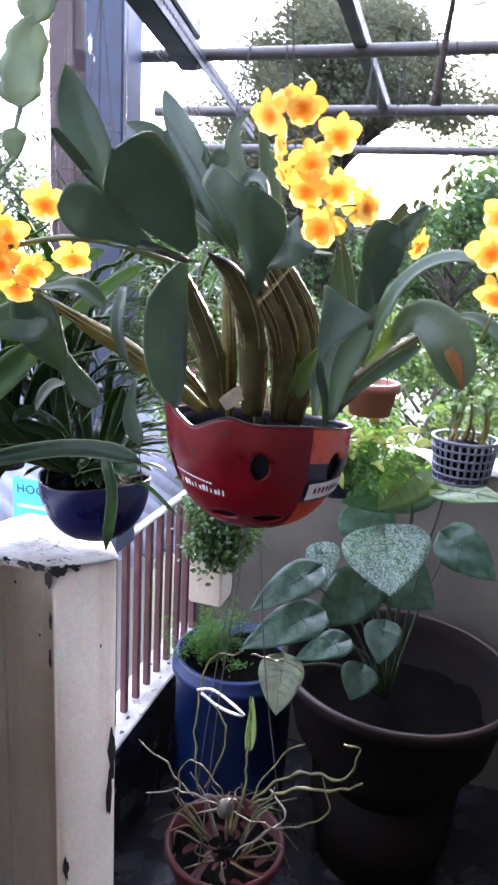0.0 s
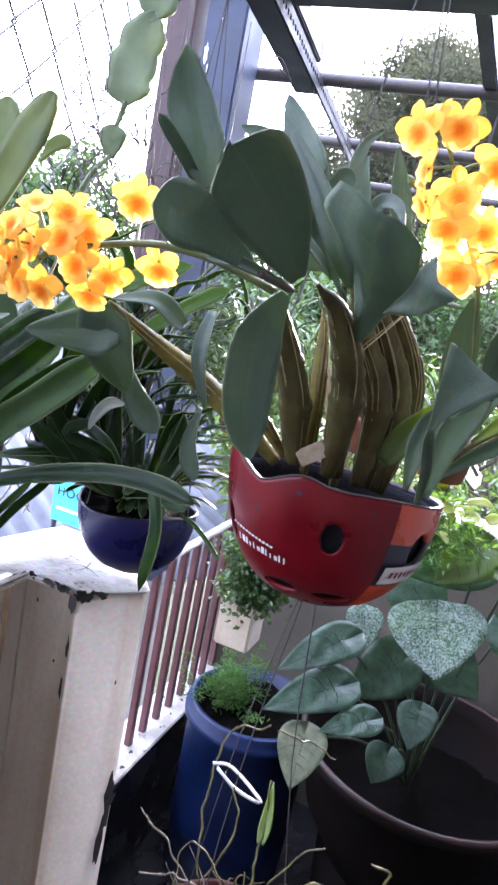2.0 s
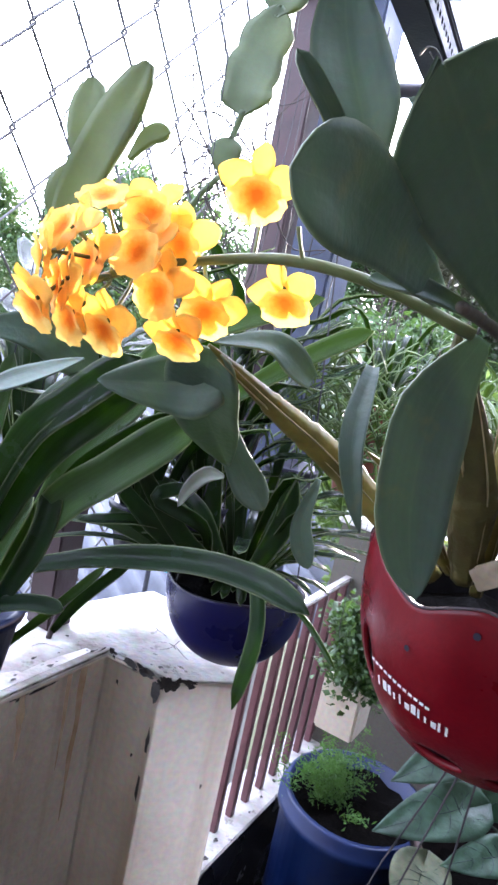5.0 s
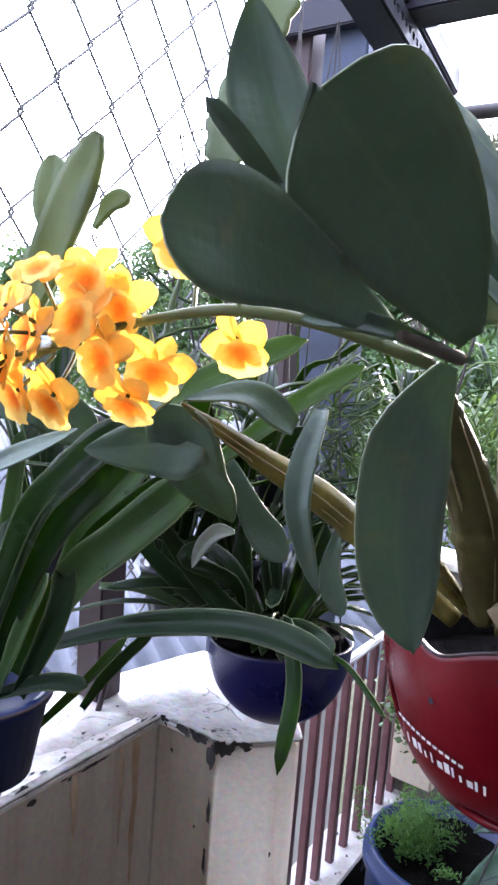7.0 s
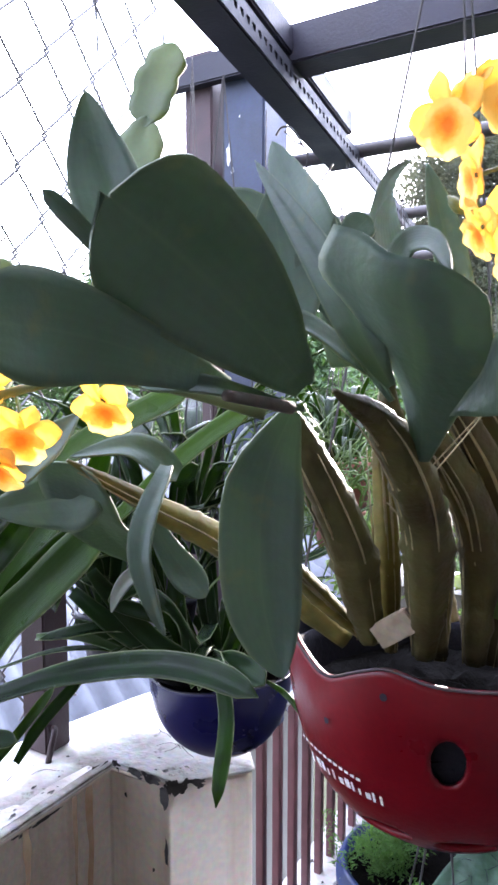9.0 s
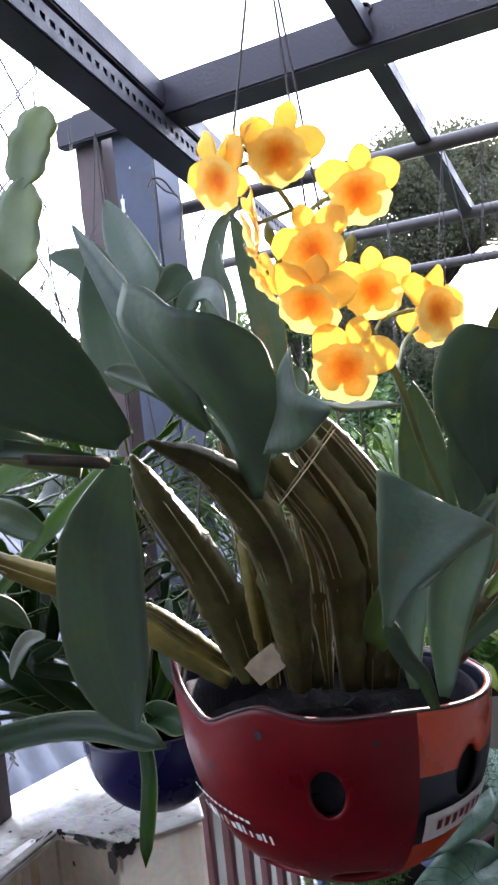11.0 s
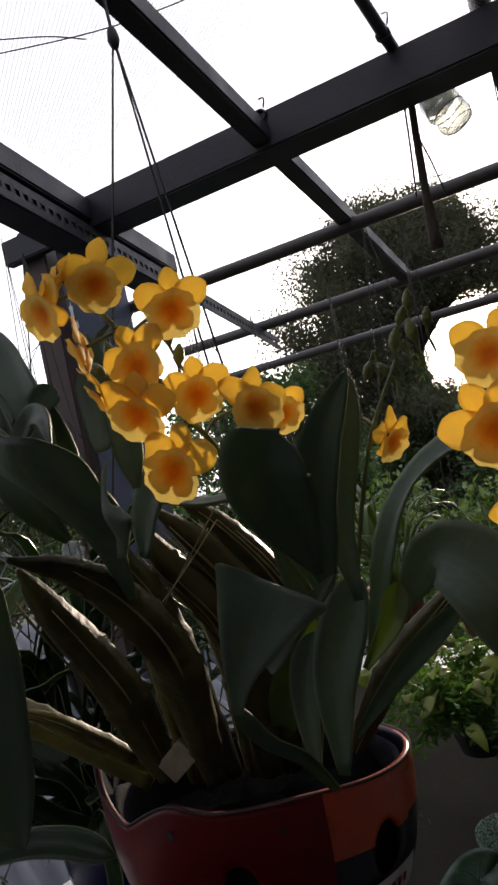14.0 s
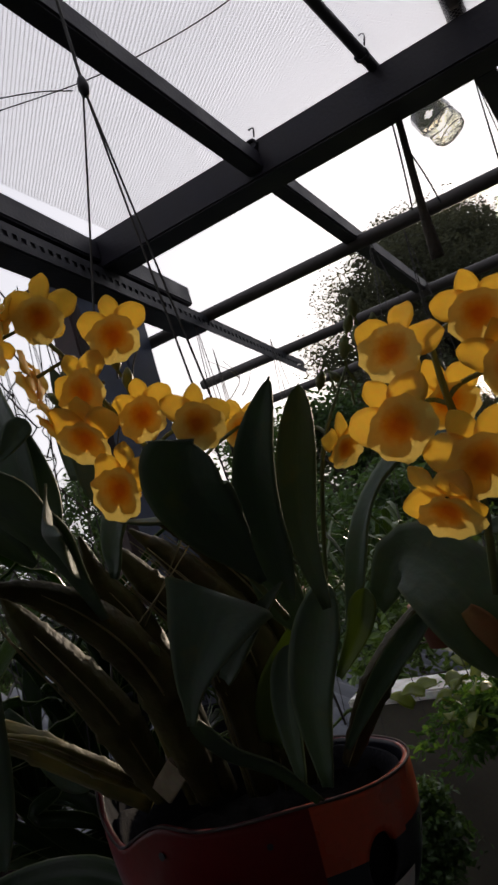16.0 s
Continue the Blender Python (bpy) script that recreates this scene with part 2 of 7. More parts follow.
M_POSTB = mat("blue painted post", (0.055, 0.072, 0.125), 0.55, second=(0.03, 0.04, 0.07), scale=16, bump=0.15)
M_POSTR = mat("brown painted post", (0.085, 0.05, 0.052), 0.55, vary=0.4, scale=16)
M_PIPE = mat("weathered pipe", (0.075, 0.066, 0.064), 0.5, vary=0.4, scale=30)
M_ZINC = mat("galvanised steel", (0.044, 0.046, 0.060), 0.55, vary=0.3, scale=60, metal=0.2)
M_WIRE = mat("fence wire", (0.24, 0.235, 0.235), 0.8, vary=0.3, spec=0.1)
M_STRING = mat("nylon line", (0.07, 0.065, 0.065), 0.6)
M_ROOF = mat("fibre cement sheet", (0.13, 0.14, 0.165), 0.7, vary=0.35, scale=5, bump=0.2)
M_SIGN = mat("turquoise banner", (0.10, 0.55, 0.6), 0.6, vary=0.1)
# clay taken down to near black: the basin's shade is in the colour
M_CLAY_SHADE = mat("clay basin", (0.009, 0.006, 0.005), 0.75, second=(0.005, 0.004, 0.004), scale=8, bump=0.3, spec=0.06)
# rim clay paler than the body, standing in for light on the edge
M_RIMB = mat("lit brown clay", (0.040, 0.017, 0.012), 0.45, second=(0.015, 0.010, 0.008), scale=14, bump=0.3, spec=0.3)
M_REDPOT = mat("dull red plastic", (0.045, 0.006, 0.006), 0.55, vary=0.4, scale=14, spec=0.15)
M_TERRA = mat("terracotta", (0.34, 0.11, 0.07), 0.7, vary=0.3, scale=14)
M_DRUM = mat("blue plastic drum", (0.005, 0.018, 0.085), 0.4, vary=0.4, scale=8, bump=0.05, spec=0.3)
M_GREY = mat("grey plastic basket", (0.17, 0.18, 0.23), 0.5, vary=0.2)
M_TARO = mat("taro leaf", (0.050, 0.105, 0.066), 0.40, second=(0.014, 0.042, 0.024), scale=42, bump=0.35, grain=130, trans=0.15, trans_color=(0.2, 0.4, 0.06))
M_STALK = mat("taro stalk", (0.06, 0.085, 0.04), 0.45, vary=0.35, scale=30)
M_FADED = mat("fading leaf", (0.20, 0.22, 0.13), 0.5, second=(0.10, 0.13, 0.07), scale=40, bump=0.3, grain=130)
M_VEIN = mat("leaf vein", (0.016, 0.040, 0.022), 0.5, vary=0.2)
M_VARI = mat("variegated leaf", (0.28, 0.38, 0.32), 0.35, second=(0.022, 0.070, 0.045), scale=330, bump=0.6, trans=0.2, trans_color=(0.3, 0.5, 0.1))
VN, VL = M_VARI.node_tree.nodes, M_VARI.node_tree.links
crack, line_ramp = VN.new("ShaderNodeTexNoise"), VN.new("ShaderNodeValToRGB")
crack.inputs["Scale"].default_value, crack.inputs["Detail"].default_value, crack.inputs["Distortion"].default_value = 170, 3, 0.8
VL.new(VN["Texture Coordinate"].outputs["Object"], crack.inputs["Vector"])
VL.new(crack.outputs[0], line_ramp.inputs[0])
e = line_ramp.color_ramp.elements
e[0].position, e[0].color, e[1].position, e[1].color = 0.43, (0.022, 0.075, 0.05, 1), 0.58, (0.022, 0.075, 0.05, 1)
e.new(0.505).color = (0.5, 0.6, 0.55, 1)
VL.new(line_ramp.outputs[0], VN["Principled BSDF"].inputs["Base Color"])
M_LIME = mat("sunlit lime leaf", (0.10, 0.17, 0.035), 0.4, vary=0.4, scale=40, trans=0.22, trans_color=(0.28, 0.42, 0.05), island=0.35)
M_GOLD = mat("golden lime leaf", (0.26, 0.33, 0.04), 0.4, vary=0.4, scale=40, trans=0.35, trans_color=(0.5, 0.55, 0.05))
M_BUSH = mat("bush leaf", (0.05, 0.105, 0.03), 0.5, vary=0.4, scale=60, trans=0.18, trans_color=(0.18, 0.32, 0.04), island=0.4)
# distance haze is put into this leaf colour by lightening it
M_TREE = mat("hazed tree leaf", (0.07, 0.085, 0.05), 0.6, vary=0.4, scale=3, trans=0.4, trans_color=(0.16, 0.16, 0.08), island=0.35)
M_BARK = mat("bark", (0.10, 0.08, 0.065), 0.9, vary=0.5, scale=30, bump=0.8)
M_MOSS = mat("moss and fine fern", (0.06, 0.15, 0.03), 0.6, vary=0.5, scale=60, trans=0.3, trans_color=(0.2, 0.4, 0.04), island=0.4)
M_GROUND = mat("earth and grass", (0.06, 0.075, 0.035), 0.9, vary=0.5, scale=0.5, bump=0.5)
M_ROOT = mat("grey orchid root", (0.12, 0.10, 0.075), 0.7, vary=0.4, scale=50)
# albedo also sets how much light the unseen closing walls bounce
M_HOUSE = mat("house plaster", (0.25, 0.24, 0.22), 0.85, vary=0.2, scale=2)
M_TAG = mat("cut bamboo tag", (0.50, 0.41, 0.29), 0.7, vary=0.45, scale=60)


def net_material():
    m = bpy.data.materials.new("white shade net")
    m.use_nodes = True
    n, l = m.node_tree.nodes, m.node_tree.links
    b = n["Principled BSDF"]
    b.inputs["Base Color"].default_value, b.inputs["Roughness"].default_value = (0.6, 0.6, 0.62, 1), 0.6
    co = n.new("ShaderNodeTexCoord")
    turn = n.new("ShaderNodeMapping")
    turn.inputs["Rotation"].default_value = (0, 0, 0.62)
    l.new(co.outputs["Object"], turn.inputs["Vector"])
    waves = []
    for axis in ("X", "Y"):
        w = n.new("ShaderNodeTexWave")
        w.bands_direction = axis
        w.inputs["Scale"].default_value, w.inputs["Distortion"].default_value = 65.0, 0.3
        l.new(turn.outputs[0], w.inputs["Vector"])
        g = n.new("ShaderNodeMath")
        g.operation = "GREATER_THAN"
        g.inputs[1].default_value = 0.95
        l.new(w.outputs[1], g.inputs[0])
        waves.append(g)
    mx = n.new("ShaderNodeMath")
    mx.operation = "MAXIMUM"
    l.new(waves[0].outputs[0], mx.inputs[0])
    l.new(waves[1].outputs[0], mx.inputs[1])
    tr, ms, tl, ad = (n.new("ShaderNodeBsdfTransparent"), n.new("ShaderNodeMixShader"), n.new("ShaderNodeBsdfTranslucent"), n.new("ShaderNodeMixShader"))
    tl.inputs[0].default_value = (0.85, 0.85, 0.87, 1)
    ad.inputs[0].default_value = 0.75
    l.new(b.outputs[0], ad.inputs[1])
    l.new(tl.outputs[0], ad.inputs[2])
    l.new(mx.outputs[0], ms.inputs[0])
    l.new(tr.outputs[0], ms.inputs[1])
    l.new(ad.outputs[0], ms.inputs[2])
    l.new(ms.outputs[0], n["Material Output"].inputs[0])
    return m


M_NET = net_material()


def lip_material():
    """A yellow lip with a diffuse orange heart, downy."""
    m = mat("flower lip", (0.95, 0.70, 0.10), 0.6, vary=0.1, scale=1.6, bump=0.2, grain=12, trans=0.36, spec=0.2)
    n, l = m.node_tree.nodes, m.node_tree.links
    co, sub, ln, wob, add, ramp = (n.new("ShaderNodeTexCoord"), n.new("ShaderNodeVectorMath"), n.new("ShaderNodeVectorMath"), n.new("ShaderNodeTexNoise"),
                                   n.new("ShaderNodeMath"), n.new("ShaderNodeValToRGB"))
    sub.operation, ln.operation, add.operation = "MULTIPLY_ADD", "LENGTH", "MULTIPLY_ADD"
    sub.inputs[1].default_value, sub.inputs[2].default_value = (0.9, 1, 0), (0, 0.17, 0)
    wob.inputs["Scale"].default_value = 5.0
    add.inputs[1].default_value = 0.22
    l.new(co.outputs["Object"], sub.inputs[0])
    l.new(co.outputs["Object"], wob.inputs["Vector"])
    l.new(sub.outputs[0], ln.inputs[0])
    l.new(wob.outputs[0], add.inputs[0])
    l.new(ln.outputs["Value"], add.inputs[2])
    l.new(add.outputs[0], ramp.inputs[0])
    e = ramp.color_ramp.elements
    e[0].position, e[0].color = 0.22, (0.76, 0.255, 0.016, 1)
    e[1].position, e[1].color = 0.52, (0.95, 0.72, 0.19, 1)
    mid = e.new(0.36)
    mid.color = (0.88, 0.44, 0.045, 1)
    l.new(ramp.outputs[0], n["Principled BSDF"].inputs["Base Color"])
    l.new(ramp.outputs[0], n["Translucent BSDF"].inputs[0])
    return m


M_LIP = lip_material()


def glass_material():
    m = bpy.data.materials.new("clear plastic")
    m.use_nodes = True
    n, l = m.node_tree.nodes, m.node_tree.links
    b = n["Principled BSDF"]
    b.inputs["Roughness"].default_value, b.inputs["IOR"].default_value = 0.06, 1.42
    b.inputs["Transmission Weight"].default_value = 1.0
    tex, ramp, bp = n.new("ShaderNodeTexNoise"), n.new("ShaderNodeValToRGB"), n.new("ShaderNodeBump")
    co = n.new("ShaderNodeTexCoord")
    tex.inputs["Scale"].default_value, tex.inputs["Detail"].default_value = 70, 3
    e = ramp.color_ramp.elements
    e[0].position, e[0].color = 0.38, (0.62, 0.62, 0.55, 1)
    e[1].position, e[1].color = 0.62, (0.93, 0.93, 0.89, 1)
    bp.inputs["Strength"].default_value, bp.inputs["Distance"].default_value = 0.35, 0.004
    l.new(co.outputs["Object"], tex.inputs["Vector"])
    l.new(tex.outputs["Fac"], ramp.inputs[0])
    l.new(tex.outputs["Fac"], bp.inputs["Height"])
    l.new(ramp.outputs[0], b.inputs["Base Color"])
    l.new(bp.outputs[0], b.inputs["Normal"])
    return m


M_GLASS = glass_material()


# ---- building helpers ----
def thing(name, label, category, group="", kind="", at=(0, 0, 0)):
    ob = new(name)
    ob.location = at
    ob.empty_display_size = 0.02
    return tagged(ob, label, category, group, kind)


def part(name, bm, material, parent=None, label="", smooth=None):
    """Links a bmesh (in world coordinates) as one mesh under a thing or part."""
    if smooth is None:
        smooth = len(bm.faces) > 60
    me = bpy.data.meshes.new(name)
    bmesh.ops.recalc_face_normals(bm, faces=bm.faces)
    bm.to_mesh(me)
    bm.free()
    for m in material if isinstance(material, (list, tuple)) else (material,):
        me.materials.append(m)
    if smooth:
        me.polygons.foreach_set("use_smooth", [True] * len(me.polygons))
    ob = new(name, me)
    if parent is not None:
        ob.parent = parent
        if parent.parent is None:
            ob.matrix_parent_inverse = Matrix.Translation(-parent.location)
    if label:
        ob["label"] = label
    return ob


def bezier(pts, n):
    """n+1 points along a smooth curve through the given points."""
    p = [Vector(q) for q in pts]
    p = [p[0] * 2 - p[1]] + p + [p[-1] * 2 - p[-2]]
    out, segs = [], len(p) - 3
    for k in range(n + 1):
        u = min(k / n * segs, segs - 1e-6)
        i = int(u)
        f = u - i
        a, b, c, d = p[i : i + 4]
        out.append(0.5 * ((2 * b) + (c - a) * f + (2 * a - 5 * b + 4 * c - d) * f * f + (3 * b - a - 3 * c + d) * f ** 3))
    return out


def tube_bm(pts, radii, n=12, sides=8, ridges=0, bm=None, seed=0):
    """A tapered tube along a curve; ridges gives grooves lengthwise."""
    bm = bm or bmesh.new()
    line = bezier(pts, n)
    if not isinstance(radii, (list, tuple)):
        radii = [radii, radii]
    rings, side = [], None
    for k, p in enumerate(line):
        d = (line[min(k + 1, n)] - line[max(k - 1, 0)]).normalized()
        if side is None:
            side = d.orthogonal().normalized()
        side = (side - d * side.dot(d)).normalized()
        up = d.cross(side)
        u = k / n * (len(radii) - 1)
        i = min(int(u), len(radii) - 2)
        r = radii[i] + (radii[i + 1] - radii[i]) * (u - i)
        ring = []
        for s in range(sides):
            a = 2 * math.pi * s / sides
            rr = r * (1 + (0.055 * math.cos(a * ridges) if ridges else 0))
            ring.append(bm.verts.new(p + side * math.cos(a) * rr + up * math.sin(a) * rr))
        rings.append(ring)
    for a, b in zip(rings, rings[1:]):
        for s in range(sides):
            bm.faces.new((a[s], a[(s + 1) % sides], b[(s + 1) % sides], b[s]))
    bm.faces.new(rings[0][::-1])
    bm.faces.new(rings[-1])
    return bm


def blade_bm(pts, width, face, n=14, cup=0.15, shape="orchid", thick=0.0012, wave=0.0, bm=None, twist=0.0, cross=6, seed=0):
    """A leaf blade along a curve: a closed thin shell, folded along its midrib. face: the way that its upper side looks."""
    bm = bm or bmesh.new()
    fine = bezier(pts, 80)
    face = Vector(face).normalized()
    rows = []
    for k in range(n + 1):
        u = k / n if shape in ("lance", "strap") else 1 - (1 - k / n) ** 1.7 if shape in ("orchid", "blunt", "fan", "hood") else 0.5 - 0.5 * math.cos(math.pi * k / n)
        i = round(u * 80)
        p, d = fine[i], (fine[min(i + 2, 80)] - fine[max(i - 2, 0)]).normalized()
        side = d.cross(face)
        side = side.normalized() if side.length > 1e-4 else d.orthogonal().normalized()
        up = side.cross(d)
        if twist:
            q = Matrix.Rotation(twist * u, 3, d)
            side, up = q @ side, q @ up
        if shape == "orchid":
            w = min(1, 0.20 + 1.45 * u - 0.55 * u * u) * (1 - max(0, (u - 0.5) / 0.5) ** 2.6) ** 0.55
        elif shape == "blunt":
            w = (0.2 + 0.8 * math.sin(min(1, u / 0.7) * math.pi / 2)) * (1 - max(0, (u - 0.76) / 0.24) ** 2.2) ** 0.5
        elif shape == "hood":
            w = (0.07 + 0.93 * u ** 1.5) * max(0, 1 - max(0, (u - 0.9) / 0.1) ** 5) ** 0.5
        elif shape == "fan":
            w = (0.10 + 0.90 * math.sin(min(1, u / 0.62) * math.pi / 2) ** 1.3) * max(0, 1 - max(0, (u - 0.70) / 0.30) ** 3) ** 0.5
        elif shape == "oblong":
            w = min(1, 0.22 + 0.95 * math.sin(min(1, u / 0.45) * math.pi / 2)) * max(0, 1 - max(0, (u - 0.42) / 0.58) ** 2.2) ** 0.9
        elif shape == "pad":
            w = (min(1, u / 0.14) * min(1, (1 - u) / 0.2)) ** 0.6 * (0.86 + 0.14 * abs(math.sin(3.5 * math.pi * u)))
        elif shape == "lance":
            w = math.sin(math.pi * min(1, 0.1 + 0.9 * u) ** 0.8) ** 0.8
        elif shape == "tepal":
            w = math.sin(math.pi * min(1, 0.08 + 0.92 * u) ** 1.25) ** 0.62
        elif shape == "strap":
            w = min(1, 0.6 + u) * (1 - max(0, (u - 0.8) / 0.2) ** 2.5) ** 0.6
        else:
            w = math.sqrt(max(0, 1 - (2 * u - 1) ** 2))
        w = max(w, 0.03) * width / 2
        row = []
        for s in range(cross + 1):
            v = 2 * s / cross - 1
            lift = cup * w * (abs(v) ** 1.15) + wave * w * (math.sin(u * 8 + v * 2 + seed * 1.7) * abs(v) + 0.8 * math.sin(u * 4.3 + seed * 2.3))
            lift += 0.10 * w * noise.noise(Vector((u * 3.1 + seed, v * 1.7, seed * 0.37)))
            end = 0.06 * width * u ** 5 * (math.exp(-((v + 0.5) / 0.45) ** 2) - 0.6 * math.exp(-((v - 0.15) / 0.35) ** 2)) if shape in ("blunt", "fan") else 0
            row.append((p + side * v * w + up * lift + d * end, up))
        rows.append(row)
    uv = bm.loops.layers.uv.verify()
    start = len(bm.faces)
    top = [[bm.verts.new(q + up * thick / 2) for q, up in row] for row in rows]
    low = [[bm.verts.new(q - up * thick / 2) for q, up in row] for row in rows]
    for k in range(n):
        for s in range(cross):
            for f, quad in ((bm.faces.new((top[k][s], top[k][s + 1], top[k + 1][s + 1], top[k + 1][s])), ((s, k), (s + 1, k), (s + 1, k + 1), (s, k + 1))),
                            (bm.faces.new((low[k][s], low[k + 1][s], low[k + 1][s + 1], low[k][s + 1])), ((s, k), (s, k + 1), (s + 1, k + 1), (s + 1, k)))):
                for loop, (a, b) in zip(f.loops, quad):
                    loop[uv].uv = (a / cross, b / n)
        bm.faces.new((top[k][0], top[k + 1][0], low[k + 1][0], low[k][0]))
        bm.faces.new((top[k][cross], low[k][cross], low[k + 1][cross], top[k + 1][cross]))
    bm.faces.new([*(top[0][s] for s in range(cross + 1)), *(low[0][s] for s in range(cross, -1, -1))])
    bm.faces.new([*(top[n][s] for s in range(cross, -1, -1)), *(low[n][s] for s in range(cross + 1))])
    return bm


def box_bm(lo, hi, bevel=0.003, m=None, bm=None):
    own = bm is None
    bm = bm or bmesh.new()
    made = bmesh.ops.create_cube(bm, size=1)["verts"]
    lo, hi = Vector(lo), Vector(hi)
    for v in made:
        v.co = Vector([(lo[i] + hi[i]) / 2 + v.co[i] * (hi[i] - lo[i]) for i in range(3)])
    if bevel and own:
        bmesh.ops.bevel(bm, geom=bm.edges[:], offset=bevel, segments=2, affect="EDGES")
    if m is not None:
        bmesh.ops.transform(bm, matrix=m, verts=made if not bevel else bm.verts)
    return bm


def prism_bm(poly, z0, z1, bevel=0.008):
    bm = bmesh.new()
    low = [bm.verts.new((x, y, z0)) for x, y in poly]
    high = [bm.verts.new((x, y, z1)) for x, y in poly]
    bm.faces.new(low[::-1])
    bm.faces.new(high)
    for i in range(len(poly)):
        j = (i + 1) % len(poly)
        bm.faces.new((low[i], low[j], high[j], high[i]))
    if bevel:
        bmesh.ops.bevel(bm, geom=bm.edges[:], offset=bevel, segments=2, affect="EDGES")
    return bm


def lathe_bm(profile, center, sides=40, squash=1.0):
    """Turns (radius, height) pairs round an upright axis."""
    bm = bmesh.new()
    c = Vector(center)
    rings = [[bm.verts.new(c + Vector((r * math.cos(2 * math.pi * s / sides), squash * r * math.sin(2 * math.pi * s / sides), z))) for s in range(sides)]
             for r, z in profile]
    for a, b in zip(rings, rings[1:]):
        for s in range(sides):
            bm.faces.new((a[s], a[(s + 1) % sides], b[(s + 1) % sides], b[s]))
    for ring in (rings[0], rings[-1]):
        if profile[rings.index(ring)][0] > 1e-4:
            bm.faces.new(ring)
    bmesh.ops.remove_doubles(bm, verts=bm.verts, dist=1e-5)
    return bm


def leaves_bm(spots, size, rng, spread=1.0, drop=0.3):
    """Many small leaves, each a folded four-cornered blade of two faces."""
    verts, faces = [], []
    for p in spots:
        d = Vector((rng.gauss(0, 1), rng.gauss(0, 1), rng.gauss(-drop, 0.7))).normalized()
        s = d.cross(Vector((rng.gauss(0, 1), rng.gauss(0, 1), rng.gauss(0, 1)))).normalized()
        z = size * rng.uniform(0.6, 1.3)
        k = len(verts)
        up = s.cross(d) * z * 0.12
        verts += [p, p + d * z * 0.5 + s * z * 0.22 * spread + up, p + d * z, p + d * z * 0.5 - s * z * 0.22 * spread + up]
        faces += [(k, k + 1, k + 2), (k, k + 2, k + 3)]
    return verts, faces


SUN_GAP = Vector((0.1, 1.3, 1.9))


def leaf_cloud(name, spots, size, rng, material, parent=None, spread=1.0, drop=0.3, label=""):
    v, f = leaves_bm(spots, size, rng, spread, drop)
    me = bpy.data.meshes.new(name)
    me.from_pydata([tuple(q) for q in v], [], f)
    me.materials.append(material)
    ob = new(name, me)
    if parent is not None:
        ob.parent = parent
        ob.matrix_parent_inverse = Matrix.Translation(-parent.location)
    if label:
        ob["label"] = label
    return ob


# ---- the setting ----
FLOOR_Z, TOP_Z = 0.0, 1.30
part("floor", box_bm((-0.62, -1.2, -0.12), (1.85, 3.0, FLOOR_Z), 0), M_FLOOR)
tagged(bpy.data.objects["floor"], "wet dark terrace floor with a dull shine", "floor", kind="structure")
part("ground", box_bm((-400, -300, -3.6), (400, 900, -3.2), 0), M_GROUND)
tagged(bpy.data.objects["ground"], "earth and grass below the terrace", "ground", kind="structure")
# unseen wall behind the camera, added to limit light on the plants' near side
part("wall_south", box_bm((-0.9, -1.35, -3.2), (2.0, -1.2, 2.9), 0), M_HOUSE)
tagged(bpy.data.objects["wall_south"], "unseen plain wall added to close the terrace from behind", "wall", kind="structure")

# overhead cover out of view, added to hold back the sky
part("ceiling", box_bm((-0.9, -1.2, 2.66), (2.0, 0.85, 2.76), 0), M_HOUSE)
tagged(bpy.data.objects["ceiling"], "unseen plain ceiling added to keep out light from above", "ceiling", kind="structure")
# out of view, added to keep skylight off the plants from the right
part("ceiling_side", box_bm((0.66, 0.85, 2.66), (2.0, 3.12, 2.76), 0), M_HOUSE)
tagged(bpy.data.objects["ceiling_side"], "unseen ceiling added at the side to block skylight", "ceiling", kind="structure")
# added wall outside the view; it cuts the light from the right
part("wall_east", box_bm((1.30, -1.2, -3.2), (1.45, 3.0, 2.66), 0), M_HOUSE)
tagged(bpy.data.objects["wall_east"], "unseen full-height wall added on the right to block light", "wall", kind="structure")

# parapet with its corner column, plastered, with a white weathered top
PARAPET = [(-0.555, -1.2), (-0.508, 1.636), (-0.386, 1.638), (-0.296, 1.738), (-0.41, 1.875), (-0.60, 1.875), (-0.615, 1.82), (-0.70, 1.50), (-0.72, -1.2)]
par = thing("wall_west", "cream plastered parapet with a corner column and flaking white top", "wall", kind="structure")
part("plaster", prism_bm(PARAPET, -3.2, TOP_Z - 0.012, 0.006), M_WALL, par)
cap = prism_bm([(x + (0.004 if x > -0.57 else -0.004), y) for x, y in PARAPET], TOP_Z - 0.012, TOP_Z, 0.004)
part("coping", cap, M_WALLTOP, par, "wet white coping with flaking paint")
rng = random.Random(4)


def stains(host, name, spots, material, rng):
    bm = bmesh.new()
    for c, w, h, axis in spots:
        n = 14
        ring = []
        for k in range(n):
            a = 2 * math.pi * k / n
            r = rng.uniform(0.5, 1.0)
            ring.append(bm.verts.new(Vector(c) + Vector(axis) * math.cos(a) * w * r + Vector((0, 0, 1)) * math.sin(a) * h * r))
        bm.faces.new(ring)
    return part(name, bm, material, host, "flaked paint showing bare metal" if name == "bare_patch" else "black mould on flaked plaster", smooth=False)


